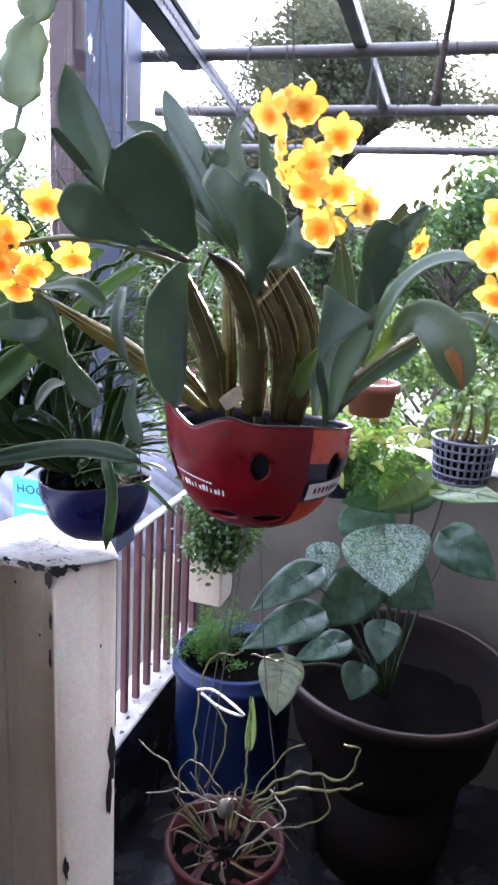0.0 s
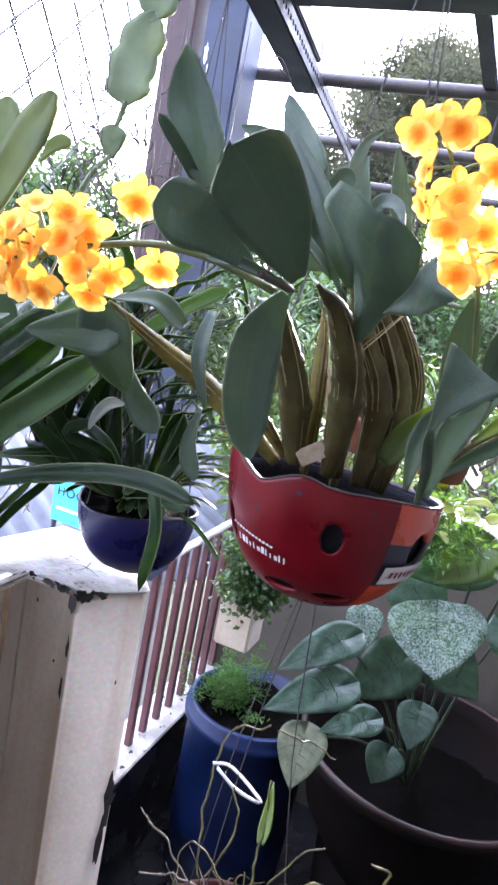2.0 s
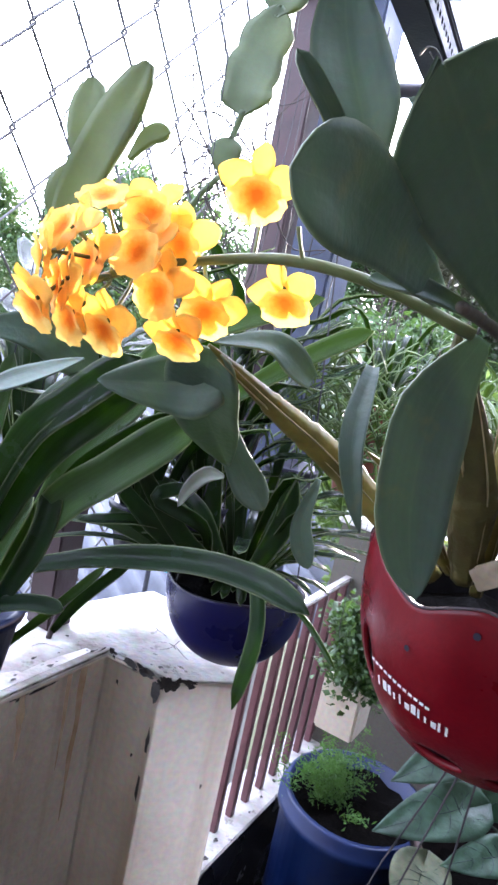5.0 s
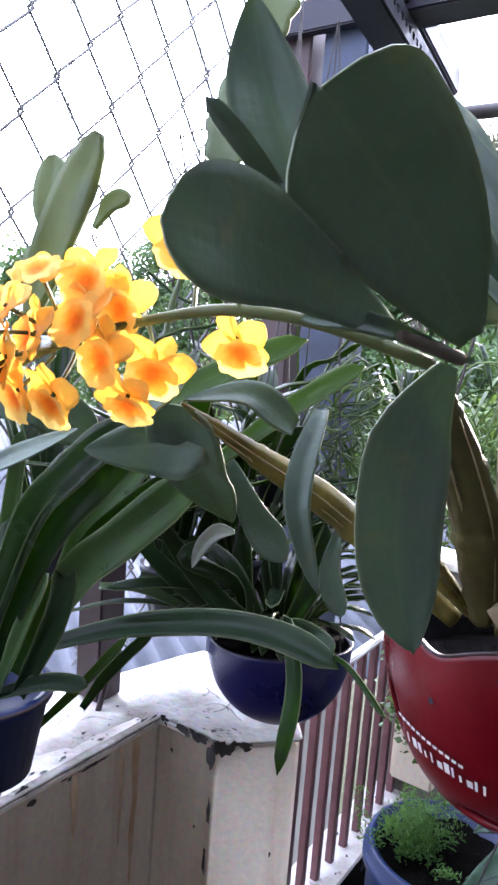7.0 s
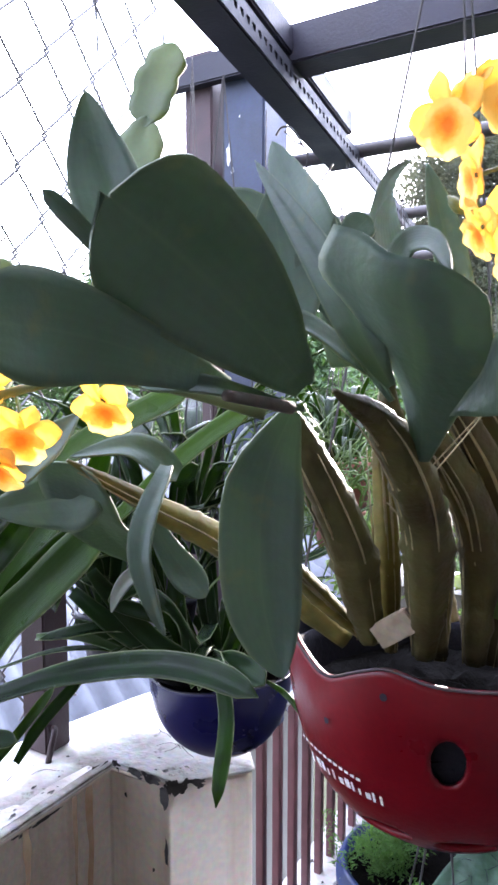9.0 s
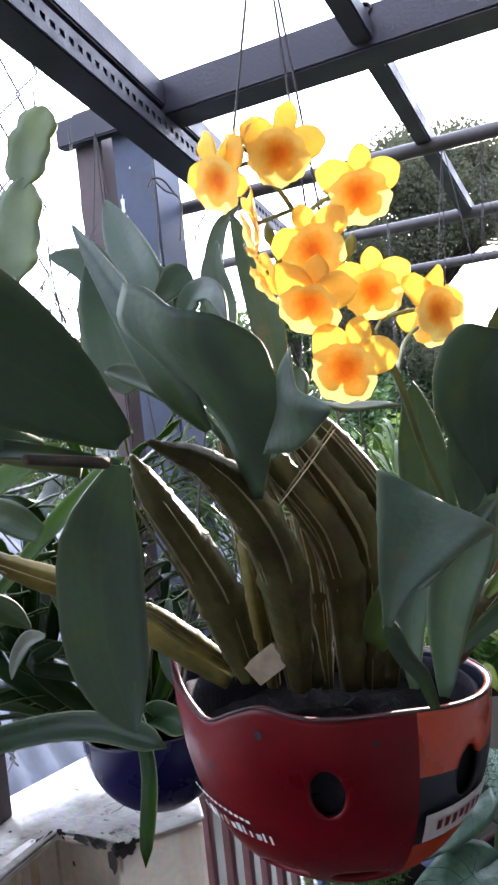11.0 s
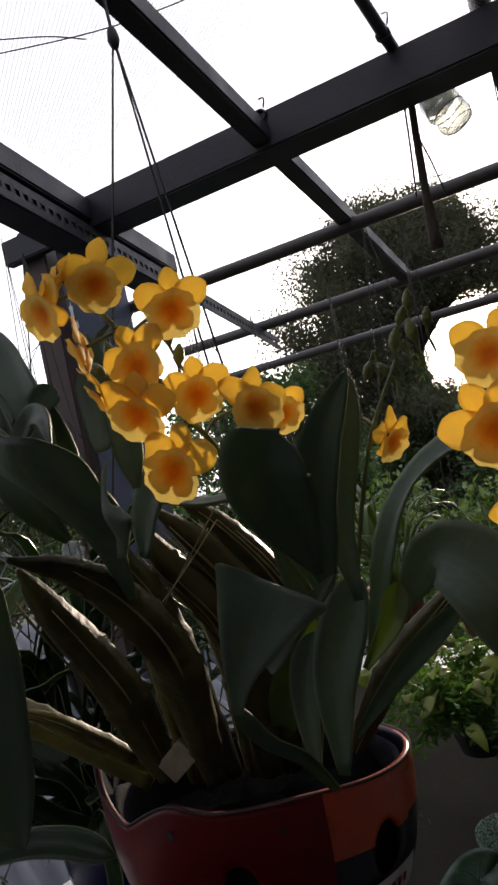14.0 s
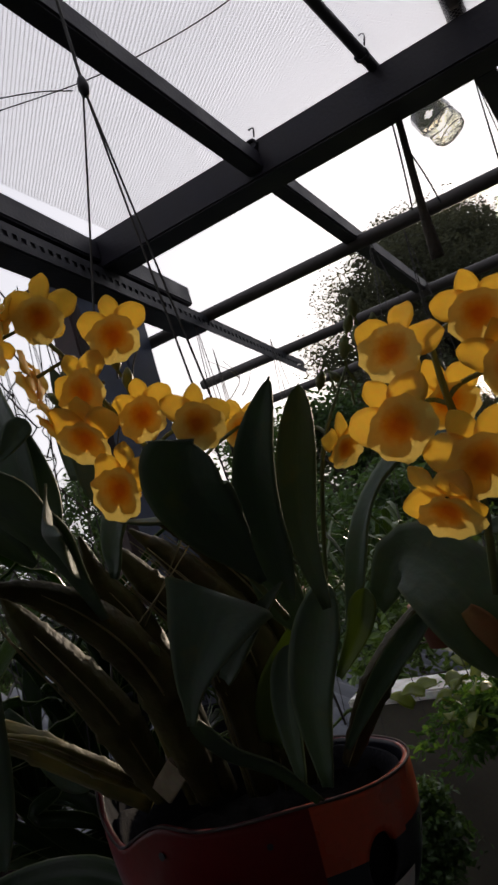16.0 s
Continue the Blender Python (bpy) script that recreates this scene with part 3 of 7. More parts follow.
A_ = (1, 0, 0)
B_ = Vector((0.09, 0.1, 0)).normalized()
stains(par, "mould", [((-0.388 + dx, 1.6325, 1.30 - dz), w, h, A_) for dx, dz, w, h in ((-0.005, 0.03, 0.012, 0.03), (-0.03, 0.008, 0.02, 0.010), (-0.065, 0.006, 0.02, 0.007), (-0.004, 0.12, 0.005, 0.03), (-0.006, 0.21, 0.004, 0.035), (-0.085, 0.05, 0.003, 0.006), (-0.03, 0.16, 0.003, 0.005))]
       + [(Vector((-0.386, 1.633, 1.30 - dz)) + B_ * d + Vector((0.004, -0.004, 0)), w, h, B_) for d, dz, w, h in ((0.012, 0.012, 0.020, 0.016), (0.045, 0.006, 0.016, 0.006), (0.126, 0.47, 0.011, 0.10), (0.121, 0.58, 0.008, 0.08), (0.10, 0.2, 0.002, 0.006), (0.02, 0.75, 0.008, 0.05))]
       + [((-0.509 - 0.011 * (1.63 - y), y, 1.30 - dz), w, h, (0.0, 1, 0)) for y, dz, w, h in ((1.60, 0.012, 0.02, 0.018), (1.55, 0.03, 0.012, 0.035), (1.47, 0.008, 0.03, 0.008), (1.38, 0.01, 0.03, 0.012), (1.25, 0.012, 0.05, 0.014), (1.1, 0.01, 0.06, 0.014))], M_GRIME, rng)
edge = []
for k in range(46):
    u, dz = rng.random(), rng.choice((0.004, 0.008, 0.012, 0.02)) * rng.uniform(0.6, 1.6)
    edge.append(((-0.508 - 0.0166 * 0.75 * u + (0.0046 if dz < 0.013 else 0.0008), 1.63 - 0.75 * u, 1.30 - dz), rng.uniform(0.004, 0.022), rng.uniform(0.002, 0.012), (0.0, 1, 0)))
for k in range(22):
    edge.append(((-0.5 + 0.115 * rng.random(), 1.6318, 1.30 - 0.014 * rng.random()), rng.uniform(0.002, 0.008), rng.uniform(0.002, 0.007), A_))
for k in range(20):
    edge.append((Vector((-0.386, 1.633, 1.298 - 0.02 * rng.random() ** 2)) + B_ * 0.055 * rng.random() ** 1.6 + Vector((0.0045, -0.0045, 0)), rng.uniform(0.003, 0.010), rng.uniform(0.002, 0.008), B_))
stains(par, "edge_mould", edge, M_GRIME, rng)
for y, w, h, zc in ((1.585, 0.010, 0.15, 1.135), (1.555, 0.007, 0.09, 1.19), (1.46, 0.010, 0.06, 1.225), (1.30, 0.012, 0.09, 1.19)):
    run = bmesh.new()
    side_l, side_r = [], []
    for k in range(13):
        u = k / 12
        ww = w * (1 - u) ** 0.6 * (0.75 + 0.5 * noise.noise(Vector((k * 0.6, y * 40, 0)))) + 0.0006
        yy = y + 0.004 * noise.noise(Vector((k * 0.35, y * 17, 3)))
        for row, q in ((side_l, -1), (side_r, 1)):
            row.append(run.verts.new((-0.508 - 0.0166 * (1.636 - yy - q * ww) + 0.0015, yy + q * ww, zc + h - 2 * h * u)))
    for k in range(12):
        run.faces.new((side_l[k], side_r[k], side_r[k + 1], side_l[k + 1]))
    part("rust_run", run, M_RUSTRUN, par, "brown run-down stain below the coping", smooth=False)
flakes = bmesh.new()
for k in range(16):
    x, y = (rng.uniform(-0.44, -0.36), rng.uniform(1.645, 1.68)) if k < 12 else (rng.uniform(-0.66, -0.53), rng.uniform(1.2, 1.66))
    r0, n_ = rng.uniform(0.001, 0.006), 8
    if k > 14:
        r0 *= 0.5
    flakes.faces.new([flakes.verts.new((x + r0 * rng.uniform(0.4, 1.6) * math.cos(q * 6.283 / n_), y + 0.6 * r0 * rng.uniform(0.4, 1.4) * math.sin(q * 6.283 / n_), TOP_Z + 0.0012)) for q in range(n_)])
for k in range(40):
    u = rng.random()
    x, y, r0 = -0.515 - 0.04 * rng.random() ** 2 - 0.011 * 0.6 * u, 1.62 - 0.6 * u, rng.uniform(0.0008, 0.004)
    flakes.faces.new([flakes.verts.new((min(-0.511 - 0.011 * (1.63 - y), x + r0 * rng.uniform(0.3, 1.2) * math.cos(q * 6.283 / 12)), y + 1.6 * r0 * rng.uniform(0.4, 1.4) * math.sin(q * 6.283 / 12), TOP_Z + 0.0012 + 0.00002 * k)) for q in range(12)])
for k in range(9):
    x, y, a = (rng.uniform(-0.56, -0.42), rng.uniform(1.68, 1.75), rng.uniform(0, 3.1)) if k < 5 else (rng.uniform(-0.62, -0.58), rng.uniform(1.3, 1.6), rng.uniform(1.2, 1.9))
    for q in range(4):
        x2, y2 = x + 0.014 * math.cos(a), y + 0.014 * math.sin(a)
        w_ = Vector((-math.sin(a), math.cos(a), 0)) * rng.uniform(0.0004, 0.0009)
        p0, p1 = Vector((x, y, TOP_Z + 0.0016)), Vector((x2, y2, TOP_Z + 0.0016))
        flakes.faces.new([flakes.verts.new(c) for c in (p0 - w_, p1 - w_, p1 + w_, p0 + w_)])
        x, y, a = x2, y2, a + rng.uniform(-0.9, 0.9)
damp = bmesh.new()
for k in range(26):
    y, h_ = 1.60 - 0.023 * k, 0.012 + 0.050 * min(1, k / 9) * (0.55 + 0.6 * noise.noise(Vector((k * 0.31, 4.0, 0))))
    x = -0.511 - 0.0166 * (1.63 - y)
    damp.verts.new((x, y, TOP_Z + 0.0008))
    damp.verts.new((x - h_ * 0.5, y + 0.012 * noise.noise(Vector((k * 0.7, 1, 0))), TOP_Z + 0.0008))
    damp.verts.new((x - h_, y + 0.02 * noise.noise(Vector((k * 0.7, 8, 0))), TOP_Z + 0.0008))
damp.verts.ensure_lookup_table()
for k in range(25):
    for q in (0, 1):
        damp.faces.new([damp.verts[c] for c in (3 * k + q, 3 * k + q + 1, 3 * k + q + 4, 3 * k + q + 3)])
part("damp_patch", damp, M_DAMP, par, "grey damp patch along the worn edge", smooth=False)
part("flaked_paint", flakes, M_GRIME, par, "dark patches where the white paint has flaked", smooth=False)

# kerb under the railing
kerb = thing("kerb", "low kerb with a worn grey-white top under the railing", "kerb", kind="structure")
part("body", box_bm((-0.66, 1.876, -3.2), (-0.53, 3.0, 0.418), 0.004), M_FLOOR, kerb)
part("coping", box_bm((-0.665, 1.877, 0.418), (-0.525, 3.0, 0.43), 0.004), M_KERB, kerb)
dirt, rng = bmesh.new(), random.Random(17)
for k in range(30):
    x, y, r0 = rng.uniform(-0.65, -0.54), rng.uniform(1.9, 2.95), rng.uniform(0.002, 0.009)
    dirt.faces.new([dirt.verts.new((max(-0.664, min(-0.526, x + r0 * rng.uniform(0.4, 1.3) * math.cos(q * 6.283 / 9))), y + 1.4 * r0 * rng.uniform(0.4, 1.3) * math.sin(q * 6.283 / 9), 0.4312 + 0.00004 * k)) for q in range(9)])
part("dirt", dirt, M_GRIME, kerb, "dark dirt and flaked paint", smooth=False)
north = thing("wall_north", "beige plastered parapet at the far side", "wall", kind="structure")
# the far wall's shade is in the plaster colour
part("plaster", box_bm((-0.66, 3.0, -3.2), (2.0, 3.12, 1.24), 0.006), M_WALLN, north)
# unseen block added up to the ceiling to shut out light
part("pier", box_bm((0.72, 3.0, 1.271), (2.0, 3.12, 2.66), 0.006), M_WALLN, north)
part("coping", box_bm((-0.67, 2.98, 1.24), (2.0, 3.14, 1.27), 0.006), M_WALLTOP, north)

# railing
railing = thing("railing", "maroon painted steel railing with a pale handrail", "railing", kind="structure")
part("handrail", box_bm((-0.604, 1.87, 1.046), (-0.576, 3.0, 1.062), 0.004), M_KERB, railing, "pale worn handrail")
bal = None
for k in range(12):
    y = 2.02 + 0.087 * k
    if bal is None:
        bal = part("baluster", box_bm((-0.601, y - 0.011, 0.40), (-0.579, y + 0.011, 1.047), 0.002), M_RAIL, railing)
    else:
        b2 = bal.copy()
        scene.collection.objects.link(b2)
        b2.location.y += 0.087 * k


# ---- roof frame ----
def roof_z(y):
    return 2.587 - 0.1 * y


def sloped_box(lo, hi, bevel=0.003):
    """A box along y whose z is measured from the roof plane."""
    bm = box_bm(lo, hi, bevel)
    for v in bm.verts:
        v.co.z += roof_z(v.co.y)
    return bm


def skewed(bm):
    """Turns what runs along y a little, as the edge of the roof runs."""
    for v in bm.verts:
        v.co.x -= 0.09 * (v.co.y - 1.5)
    return bm


frame_thing = thing("roof_frame", "dark steel pergola frame of beams, rafters and pipes", "pergola", kind="structure")
part("cross_beam", box_bm((-0.285, 1.80, 2.398), (1.30, 1.865, 2.455), 0.003), M_STEEL, frame_thing, "dark painted steel cross beam")
part("edge_beam", skewed(sloped_box((-0.30, 0.85, 0.002), (-0.236, 2.10, 0.043))), M_STEEL, frame_thing)
part("lower_beam", skewed(sloped_box((-0.300, 0.85, -0.041), (-0.243, 2.15, 0.0))), M_STEEL, frame_thing)
for x, y0, y1, h in ((0.055, 0.85, 2.62, 0.0145), (0.385, 1.866, 2.35, 0.0145), (0.60, 0.85, 2.6, 0.0145)):
    part("rafter", sloped_box((x - h, y0, 0.0), (x + h, y1, 0.03)), M_STEEL, frame_thing)
part("rod", tube_bm([(0.211, 0.85, 2.541), (0.240, 1.40, 2.493), (0.2535, 1.64, 2.472), (0.264, 1.835, 2.4545)], [0.0075, 0.0075, 0.0075, 0.0085], 14, 10), M_STEEL, frame_thing, "thin dark rod laid over the cross beam")
part("pole", tube_bm([(0.392, 0.85, 2.577), (0.388, 1.40, 2.522), (0.3815, 1.77, 2.485), (0.379, 1.80, 2.482), (0.376, 1.86, 2.476)], [0.015, 0.0155, 0.0165, 0.0135, 0.0145], 20, 12), M_STEEL, frame_thing, "round pole lying on the shade net")
for y, x0, z in ((2.165, -0.62, -0.002), (2.58, -0.62, 0.001), (2.98, -0.7, 0.0)):
    part("pipe", tube_bm([(x0, y, roof_z(y) + z), (0.4, y, roof_z(y) + z), (1.3, y, roof_z(y) + z)], 0.0138, 6, 12), M_PIPE, frame_thing)


def slotted_angle(y0, y1, x, dz):
    """An angle iron with a row of oblong holes: bars between the holes."""
    bm = bmesh.new()
    w, t = 0.036, 0.0025
    pitch = 0.0185
    n = int((y1 - y0) / pitch)
    for lo, hi in ((0.0, 0.0135), (0.0225, w)):
        box_bm((x, y0, dz + lo), (x + t, y1, dz + hi), 0, bm=bm)
    for k in range(n):
        y = y0 + k * pitch
        box_bm((x, y, dz + 0.0135), (x + t, y + 0.0085, dz + 0.0225), 0, bm=bm)
    box_bm((x - 0.03, y0, dz + w - t), (x - 0.0005, y1, dz + w), 0, bm=bm)
    for v in bm.verts:
        v.co.z += roof_z(v.co.y)
    return bm


part("slotted_angle", skewed(slotted_angle(0.86, 2.7, -0.2415, -0.043)), M_ZINC, frame_thing, "galvanised slotted angle iron", smooth=False)
part("red_post", box_bm((-0.645, 2.05, 1.066), (-0.577, 2.115, 2.58), 0.003), M_POSTR, frame_thing, "brown painted square post")
part("post_foot", tube_bm([(-0.59, 2.10, 1.058), (-0.56, 2.10, 1.10), (-0.52, 2.10, 1.16)], 0.011, 8, 8), M_STEEL, frame_thing)
part("blue_post", box_bm((-0.55, 2.05, 1.15), (-0.455, 2.15, 2.53), 0.004), M_POSTB, frame_thing, "blue painted square post")
part("post_head", box_bm((-0.667, 2.02, 2.505), (-0.44, 2.047, 2.56), 0.003), M_STEEL, frame_thing)

stains(frame_thing, "bare_patch", [((-0.536, 2.048, 2.366), 0.006, 0.03, (1, 0, 0)), ((-0.527, 2.048, 2.337), 0.004, 0.012, (1, 0, 0)), ((-0.510, 2.048, 2.437), 0.002, 0.003, (1, 0, 0))], M_WHITEP, random.Random(8))
net = part("shade_net", sloped_box((-0.25, 0.85, 0.0610), (0.66, 1.860, 0.0630), 0), M_NET, None)
for pts in ([(-0.160, 1.472, 2.490), (-0.027, 1.528, 2.485), (0.064, 1.549, 2.480), (0.155, 1.563, 2.480), (0.241, 1.561, 2.480)], [(-0.134, 1.452, 2.490), (-0.068, 1.501, 2.488), (-0.036, 1.536, 2.486)]):
    part("seam", tube_bm(pts, 0.0009, 24, 5), M_STRING, net, "thin seam of the net")
tagged(net, "fine white shade net stretched over the rafters", "net", kind="structure")


# ---- chain-link fence beside the parapet ----
def chain_link(y0, y1, z0, z1, x):
    fence = thing("chain_link_fence", "galvanised chain-link fence mesh beside the parapet", "fence", kind="structure")
    wide, high, r = 0.0555, 0.0705, 0.0030
    n, m = int((y1 - y0) / wide), int((z1 - z0) / high)
    for k in range(n):
        y, s = y0 + k * wide, 1 if k % 2 else -1
        line = []
        for j in range(m + 1):
            sign = s * (1 if j % 2 else -1)
            z = z0 + j * high
            line += [Vector((x, y + sign * wide * dy, z + dz)) + Vector((0.004 * sign * (dz == 0), 0, 0)) for dy, dz in ((0.27, -0.019), (0.44, -0.009), (0.53, 0), (0.44, 0.009), (0.27, 0.019))]
        for p in line:
            p.y, p.z = p.y + 0.08 * (p.z - 2.41) + 0.004 * noise.noise(p * 3), p.z - 0.08 * (p.y - 1.65) + 0.004 * noise.noise(p * 3 + Vector((5, 0, 0)))
        bm = bmesh.new()
        rings = [[bm.verts.new(p + Vector((r * math.cos(a), r * math.sin(a), 0))) for a in (0, 1.57, 3.14, 4.71)] for p in line]
        for a, b in zip(rings, rings[1:]):
            for q in range(4):
                bm.faces.new((a[q], a[(q + 1) % 4], b[(q + 1) % 4], b[q]))
        part("wire", bm, M_WIRE, fence)
    return fence


chain_link(0.34875, 2.03, 1.3525, 2.75, -0.69)
fp = thing("fence_post", "short maroon steel post with a bent hook on the coping", "post", at=(-0.615, 1.61, TOP_Z))
part("post", box_bm((-0.655, 1.585, TOP_Z), (-0.600, 1.64, 1.78), 0.003), M_POST_SHADE, fp)
part("hook", tube_bm([(-0.601, 1.60, 1.343), (-0.586, 1.590, 1.347), (-0.582, 1.578, 1.325), (-0.587, 1.575, 1.298)], 0.0052, 12, 7), M_POST_SHADE, fp)

# ---- helmets used as planters ----
HC = Vector((0.118, 1.305, 1.728))


def helmet_bowl(center, radius, depth, waves, thick=0.004, sides=260, levels=72, holes=()):
    """An upturned half helmet: a rounded bowl with a wavy rim and round vents cut through."""
    bm = bmesh.new()
    c = Vector(center)
    shells = []
    for shell in (0, 1):
        grid = []
        for k in range(levels + 1):
            u = k / levels
            row = []
            for s in range(sides):
                a = 2 * math.pi * s / sides
                rim = waves(a)
                phi = u * math.pi / 2
                r = radius * math.sin(phi) ** 0.85 * (1 + 0.05 * math.cos(2 * a))
                z = -depth * math.cos(phi) ** 0.9 + rim * u ** 3
                k2 = 1 - shell * thick / radius
                row.append(bm.verts.new(c + Vector((r * k2 * math.cos(a), r * k2 * math.sin(a), z + (shell * thick if u < 0.6 else 0)))))
            grid.append(row)
        shells.append(grid)

    def place(a, u, shell):
        phi = u * math.pi / 2
        r = radius * math.sin(phi) ** 0.85 * (1 + 0.05 * math.cos(2 * a)) * (1 - shell * thick / radius)
        return c + Vector((r * math.cos(a), r * math.sin(a), -depth * math.cos(phi) ** 0.9 + waves(a) * u ** 3 + (shell * thick if u < 0.6 else 0)))

    def cut(k, s):
        a = 2 * math.pi * (s + 0.5) / sides
        u = (k + 0.5) / levels
        for ha, hu, ra, ru in holes:
            da = math.atan2(math.sin(a - ha), math.cos(a - ha))
            if (da / ra) ** 2 + ((u - hu) / ru) ** 2 < 1:
                return True
        return False

    # draw the edge of each vent to a true oval
    for k in range(1, levels):
        for s in range(sides):
            near = [cut(k2, s2 % sides) for k2 in (k - 1, k) for s2 in (s - 1, s)]
            if any(near) and not all(near):
                a, u = 2 * math.pi * s / sides, k / levels
                ha, hu, ra, ru = min(holes, key=lambda h: (math.atan2(math.sin(a - h[0]), math.cos(a - h[0])) / h[2]) ** 2 + ((u - h[1]) / h[3]) ** 2)
                p, q = math.atan2(math.sin(a - ha), math.cos(a - ha)) / ra, (u - hu) / ru
                f = 1 / max(0.2, math.hypot(p, q))
                for shell in (0, 1):
                    shells[shell][k][s].co = place(ha + p * f * ra, hu + q * f * ru, shell)
    for shell, grid in enumerate(shells):
        for k in range(levels):
            for s in range(sides):
                if cut(k, s):
                    continue
                f = (grid[k][s], grid[k][(s + 1) % sides], grid[k + 1][(s + 1) % sides], grid[k + 1][s])
                bm.faces.new(f if shell == 0 else f[::-1]).material_index = 2 * shell
    for k in range(levels):
        for s in range(sides):
            if cut(k, s):
                for (k2, s2, e) in ((k - 1, s, 0), (k + 1, s, 2), (k, (s - 1) % sides, 3), (k, (s + 1) % sides, 1)):
                    if 0 <= k2 < levels and not cut(k2, s2):
                        q = ((k, s), (k, (s + 1) % sides), (k + 1, (s + 1) % sides), (k + 1, s))
                        i, j = {0: (0, 1), 1: (1, 2), 2: (3, 2), 3: (0, 3)}[e]
                        a, b = q[i], q[j]
                        bm.faces.new((shells[0][a[0]][a[1]], shells[0][b[0]][b[1]], shells[1][b[0]][b[1]], shells[1][a[0]][a[1]]))
    top0, top1 = shells[0][levels], shells[1][levels]
    for s in range(sides):
        bm.faces.new((top0[s], top0[(s + 1) % sides], top1[(s + 1) % sides], top1[s]))
    bmesh.ops.remove_doubles(bm, verts=[v for g in shells for v in g[0]], dist=1e-5)
    rim = [v.co.copy() for v in top0]
    return bm, rim


def ring_tube(points, r, sides=6):
    bm = bmesh.new()
    n = len(points)
    rings = []
    for k, p in enumerate(points):
        d = (points[(k + 1) % n] - points[k - 1]).normalized()
        s = d.cross(Vector((0, 0, 1))).normalized()
        u = s.cross(d)
        rings.append([bm.verts.new(p + s * r * math.cos(q * 2 * math.pi / sides) + u * r * math.sin(q * 2 * math.pi / sides)) for q in range(sides)])
    for k in range(n):
        a, b = rings[k], rings[(k + 1) % n]
        for q in range(sides):
            bm.faces.new((a[q], a[(q + 1) % sides], b[(q + 1) % sides], b[q]))
    return bm


def soil_bm(center, r, z, rng, bumpy=0.008):
    bm = bmesh.new()
    c = bm.verts.new(Vector(center) + Vector((0, 0, z + bumpy)))
    last = None
    for k in range(1, 7):
        ring = [bm.verts.new(Vector(center) + Vector((r * k / 6 * math.cos(s * math.pi / 14), r * k / 6 * math.sin(s * math.pi / 14), z + rng.uniform(-bumpy, bumpy))))
                for s in range(28)]
        for s in range(28):
            if last:
                bm.faces.new((last[s], last[(s + 1) % 28], ring[(s + 1) % 28], ring[s]))
            else:
                bm.faces.new((c, ring[s], ring[(s + 1) % 28]))
        last = ring
    return bm


def rim_red(a):
    """Height of the rim: an ear at one side, a saddle, a small brow in front, falling off round the back."""
    q = math.atan2(math.sin(a + math.pi / 2), math.cos(a + math.pi / 2))
    bell = lambda at, wide: math.exp(-(((q - at) / wide) ** 2))
    return 0.013 * math.cos(q) + 0.005 + 0.003 * bell(0.8, 0.35) - 0.010 * bell(-0.47, 0.19) + 0.0055 * bell(-0.02, 0.17) + 0.024 * bell(-1.12, 0.25)


red = thing("helmet_planter", "upturned red motorcycle helmet shell hung as an orchid pot", "planter", at=HC)
AF = -math.pi / 2
HOLES = [(AF + 0.33, 0.825, 0.105, 0.066), (AF - 0.2, 0.45, 0.26, 0.05), (AF + 0.52, 0.45, 0.26, 0.05), (AF - 0.95, 0.70, 0.12, 0.09), (AF + 1.25, 0.82, 0.12, 0.08)]
bm, rim = helmet_bowl(HC, 0.1105, 0.133, rim_red, holes=HOLES)
shell = part("shell", bm, [M_RED, M_ORANGE, M_NAVY], red)
for f in shell.data.polygons:
    c = f.center - HC
    a = math.atan2(c.y, c.x) - AF
    if 0.86 < a < 2.2 and f.material_index == 0:
        f.material_index = 1 if (c.z > -0.028 or c.z < -0.078) else 2
part("rim", ring_tube(rim, 0.0010), M_GREYRIM, red, "worn grey rim")
liner, _ = helmet_bowl(HC + Vector((0, 0, -0.002)), 0.1025, 0.124, lambda a: rim_red(a) * 0.4 - 0.006, 0.003, 60, 20)
part("liner", liner, [M_FOAM, M_FOAM, M_FOAM], red, "dark grey foam liner")
part("soil", soil_bm(HC, 0.097, -0.030, random.Random(2)), M_SOIL_SHADE, red, "bark and charcoal, darkened for shade")


def patch_on_bowl(a0, a1, z0, z1, lift, n=10, m=4, center=HC, radius=0.1105, depth=0.133):
    """A sticker that follows the round of the bowl."""
    bm = bmesh.new()
    grid = []
    for j in range(m + 1):
        z = z0 + (z1 - z0) * j / m
        c = min(1, max(0, -z / depth)) ** (1 / 0.9)
        phi = math.acos(c)
        row = []
        for i in range(n + 1):
            a = a0 + (a1 - a0) * i / n
            r = radius * math.sin(phi) ** 0.85 * (1 + 0.05 * math.cos(2 * a)) + lift
            row.append(bm.verts.new(Vector(center) + Vector((r * math.cos(a), r * math.sin(a), z))))
        grid.append(row)
    for j in range(m):
        for i in range(n):
            bm.faces.new((grid[j][i], grid[j][i + 1], grid[j + 1][i + 1], grid[j + 1][i]))
    return bm


part("sticker", patch_on_bowl(AF + 0.9, AF + 1.5, -0.073, -0.052, 0.0015), M_WHITEP, red, "white sticker")
rng = random.Random(9)
for k in range(7):
    a = AF + 0.98 + k * 0.06
    part("mark", patch_on_bowl(a, a + 0.035, -0.066 + rng.uniform(0, 0.002), -0.058, 0.0026, 2, 2), M_RED, red, "red unreadable lettering")
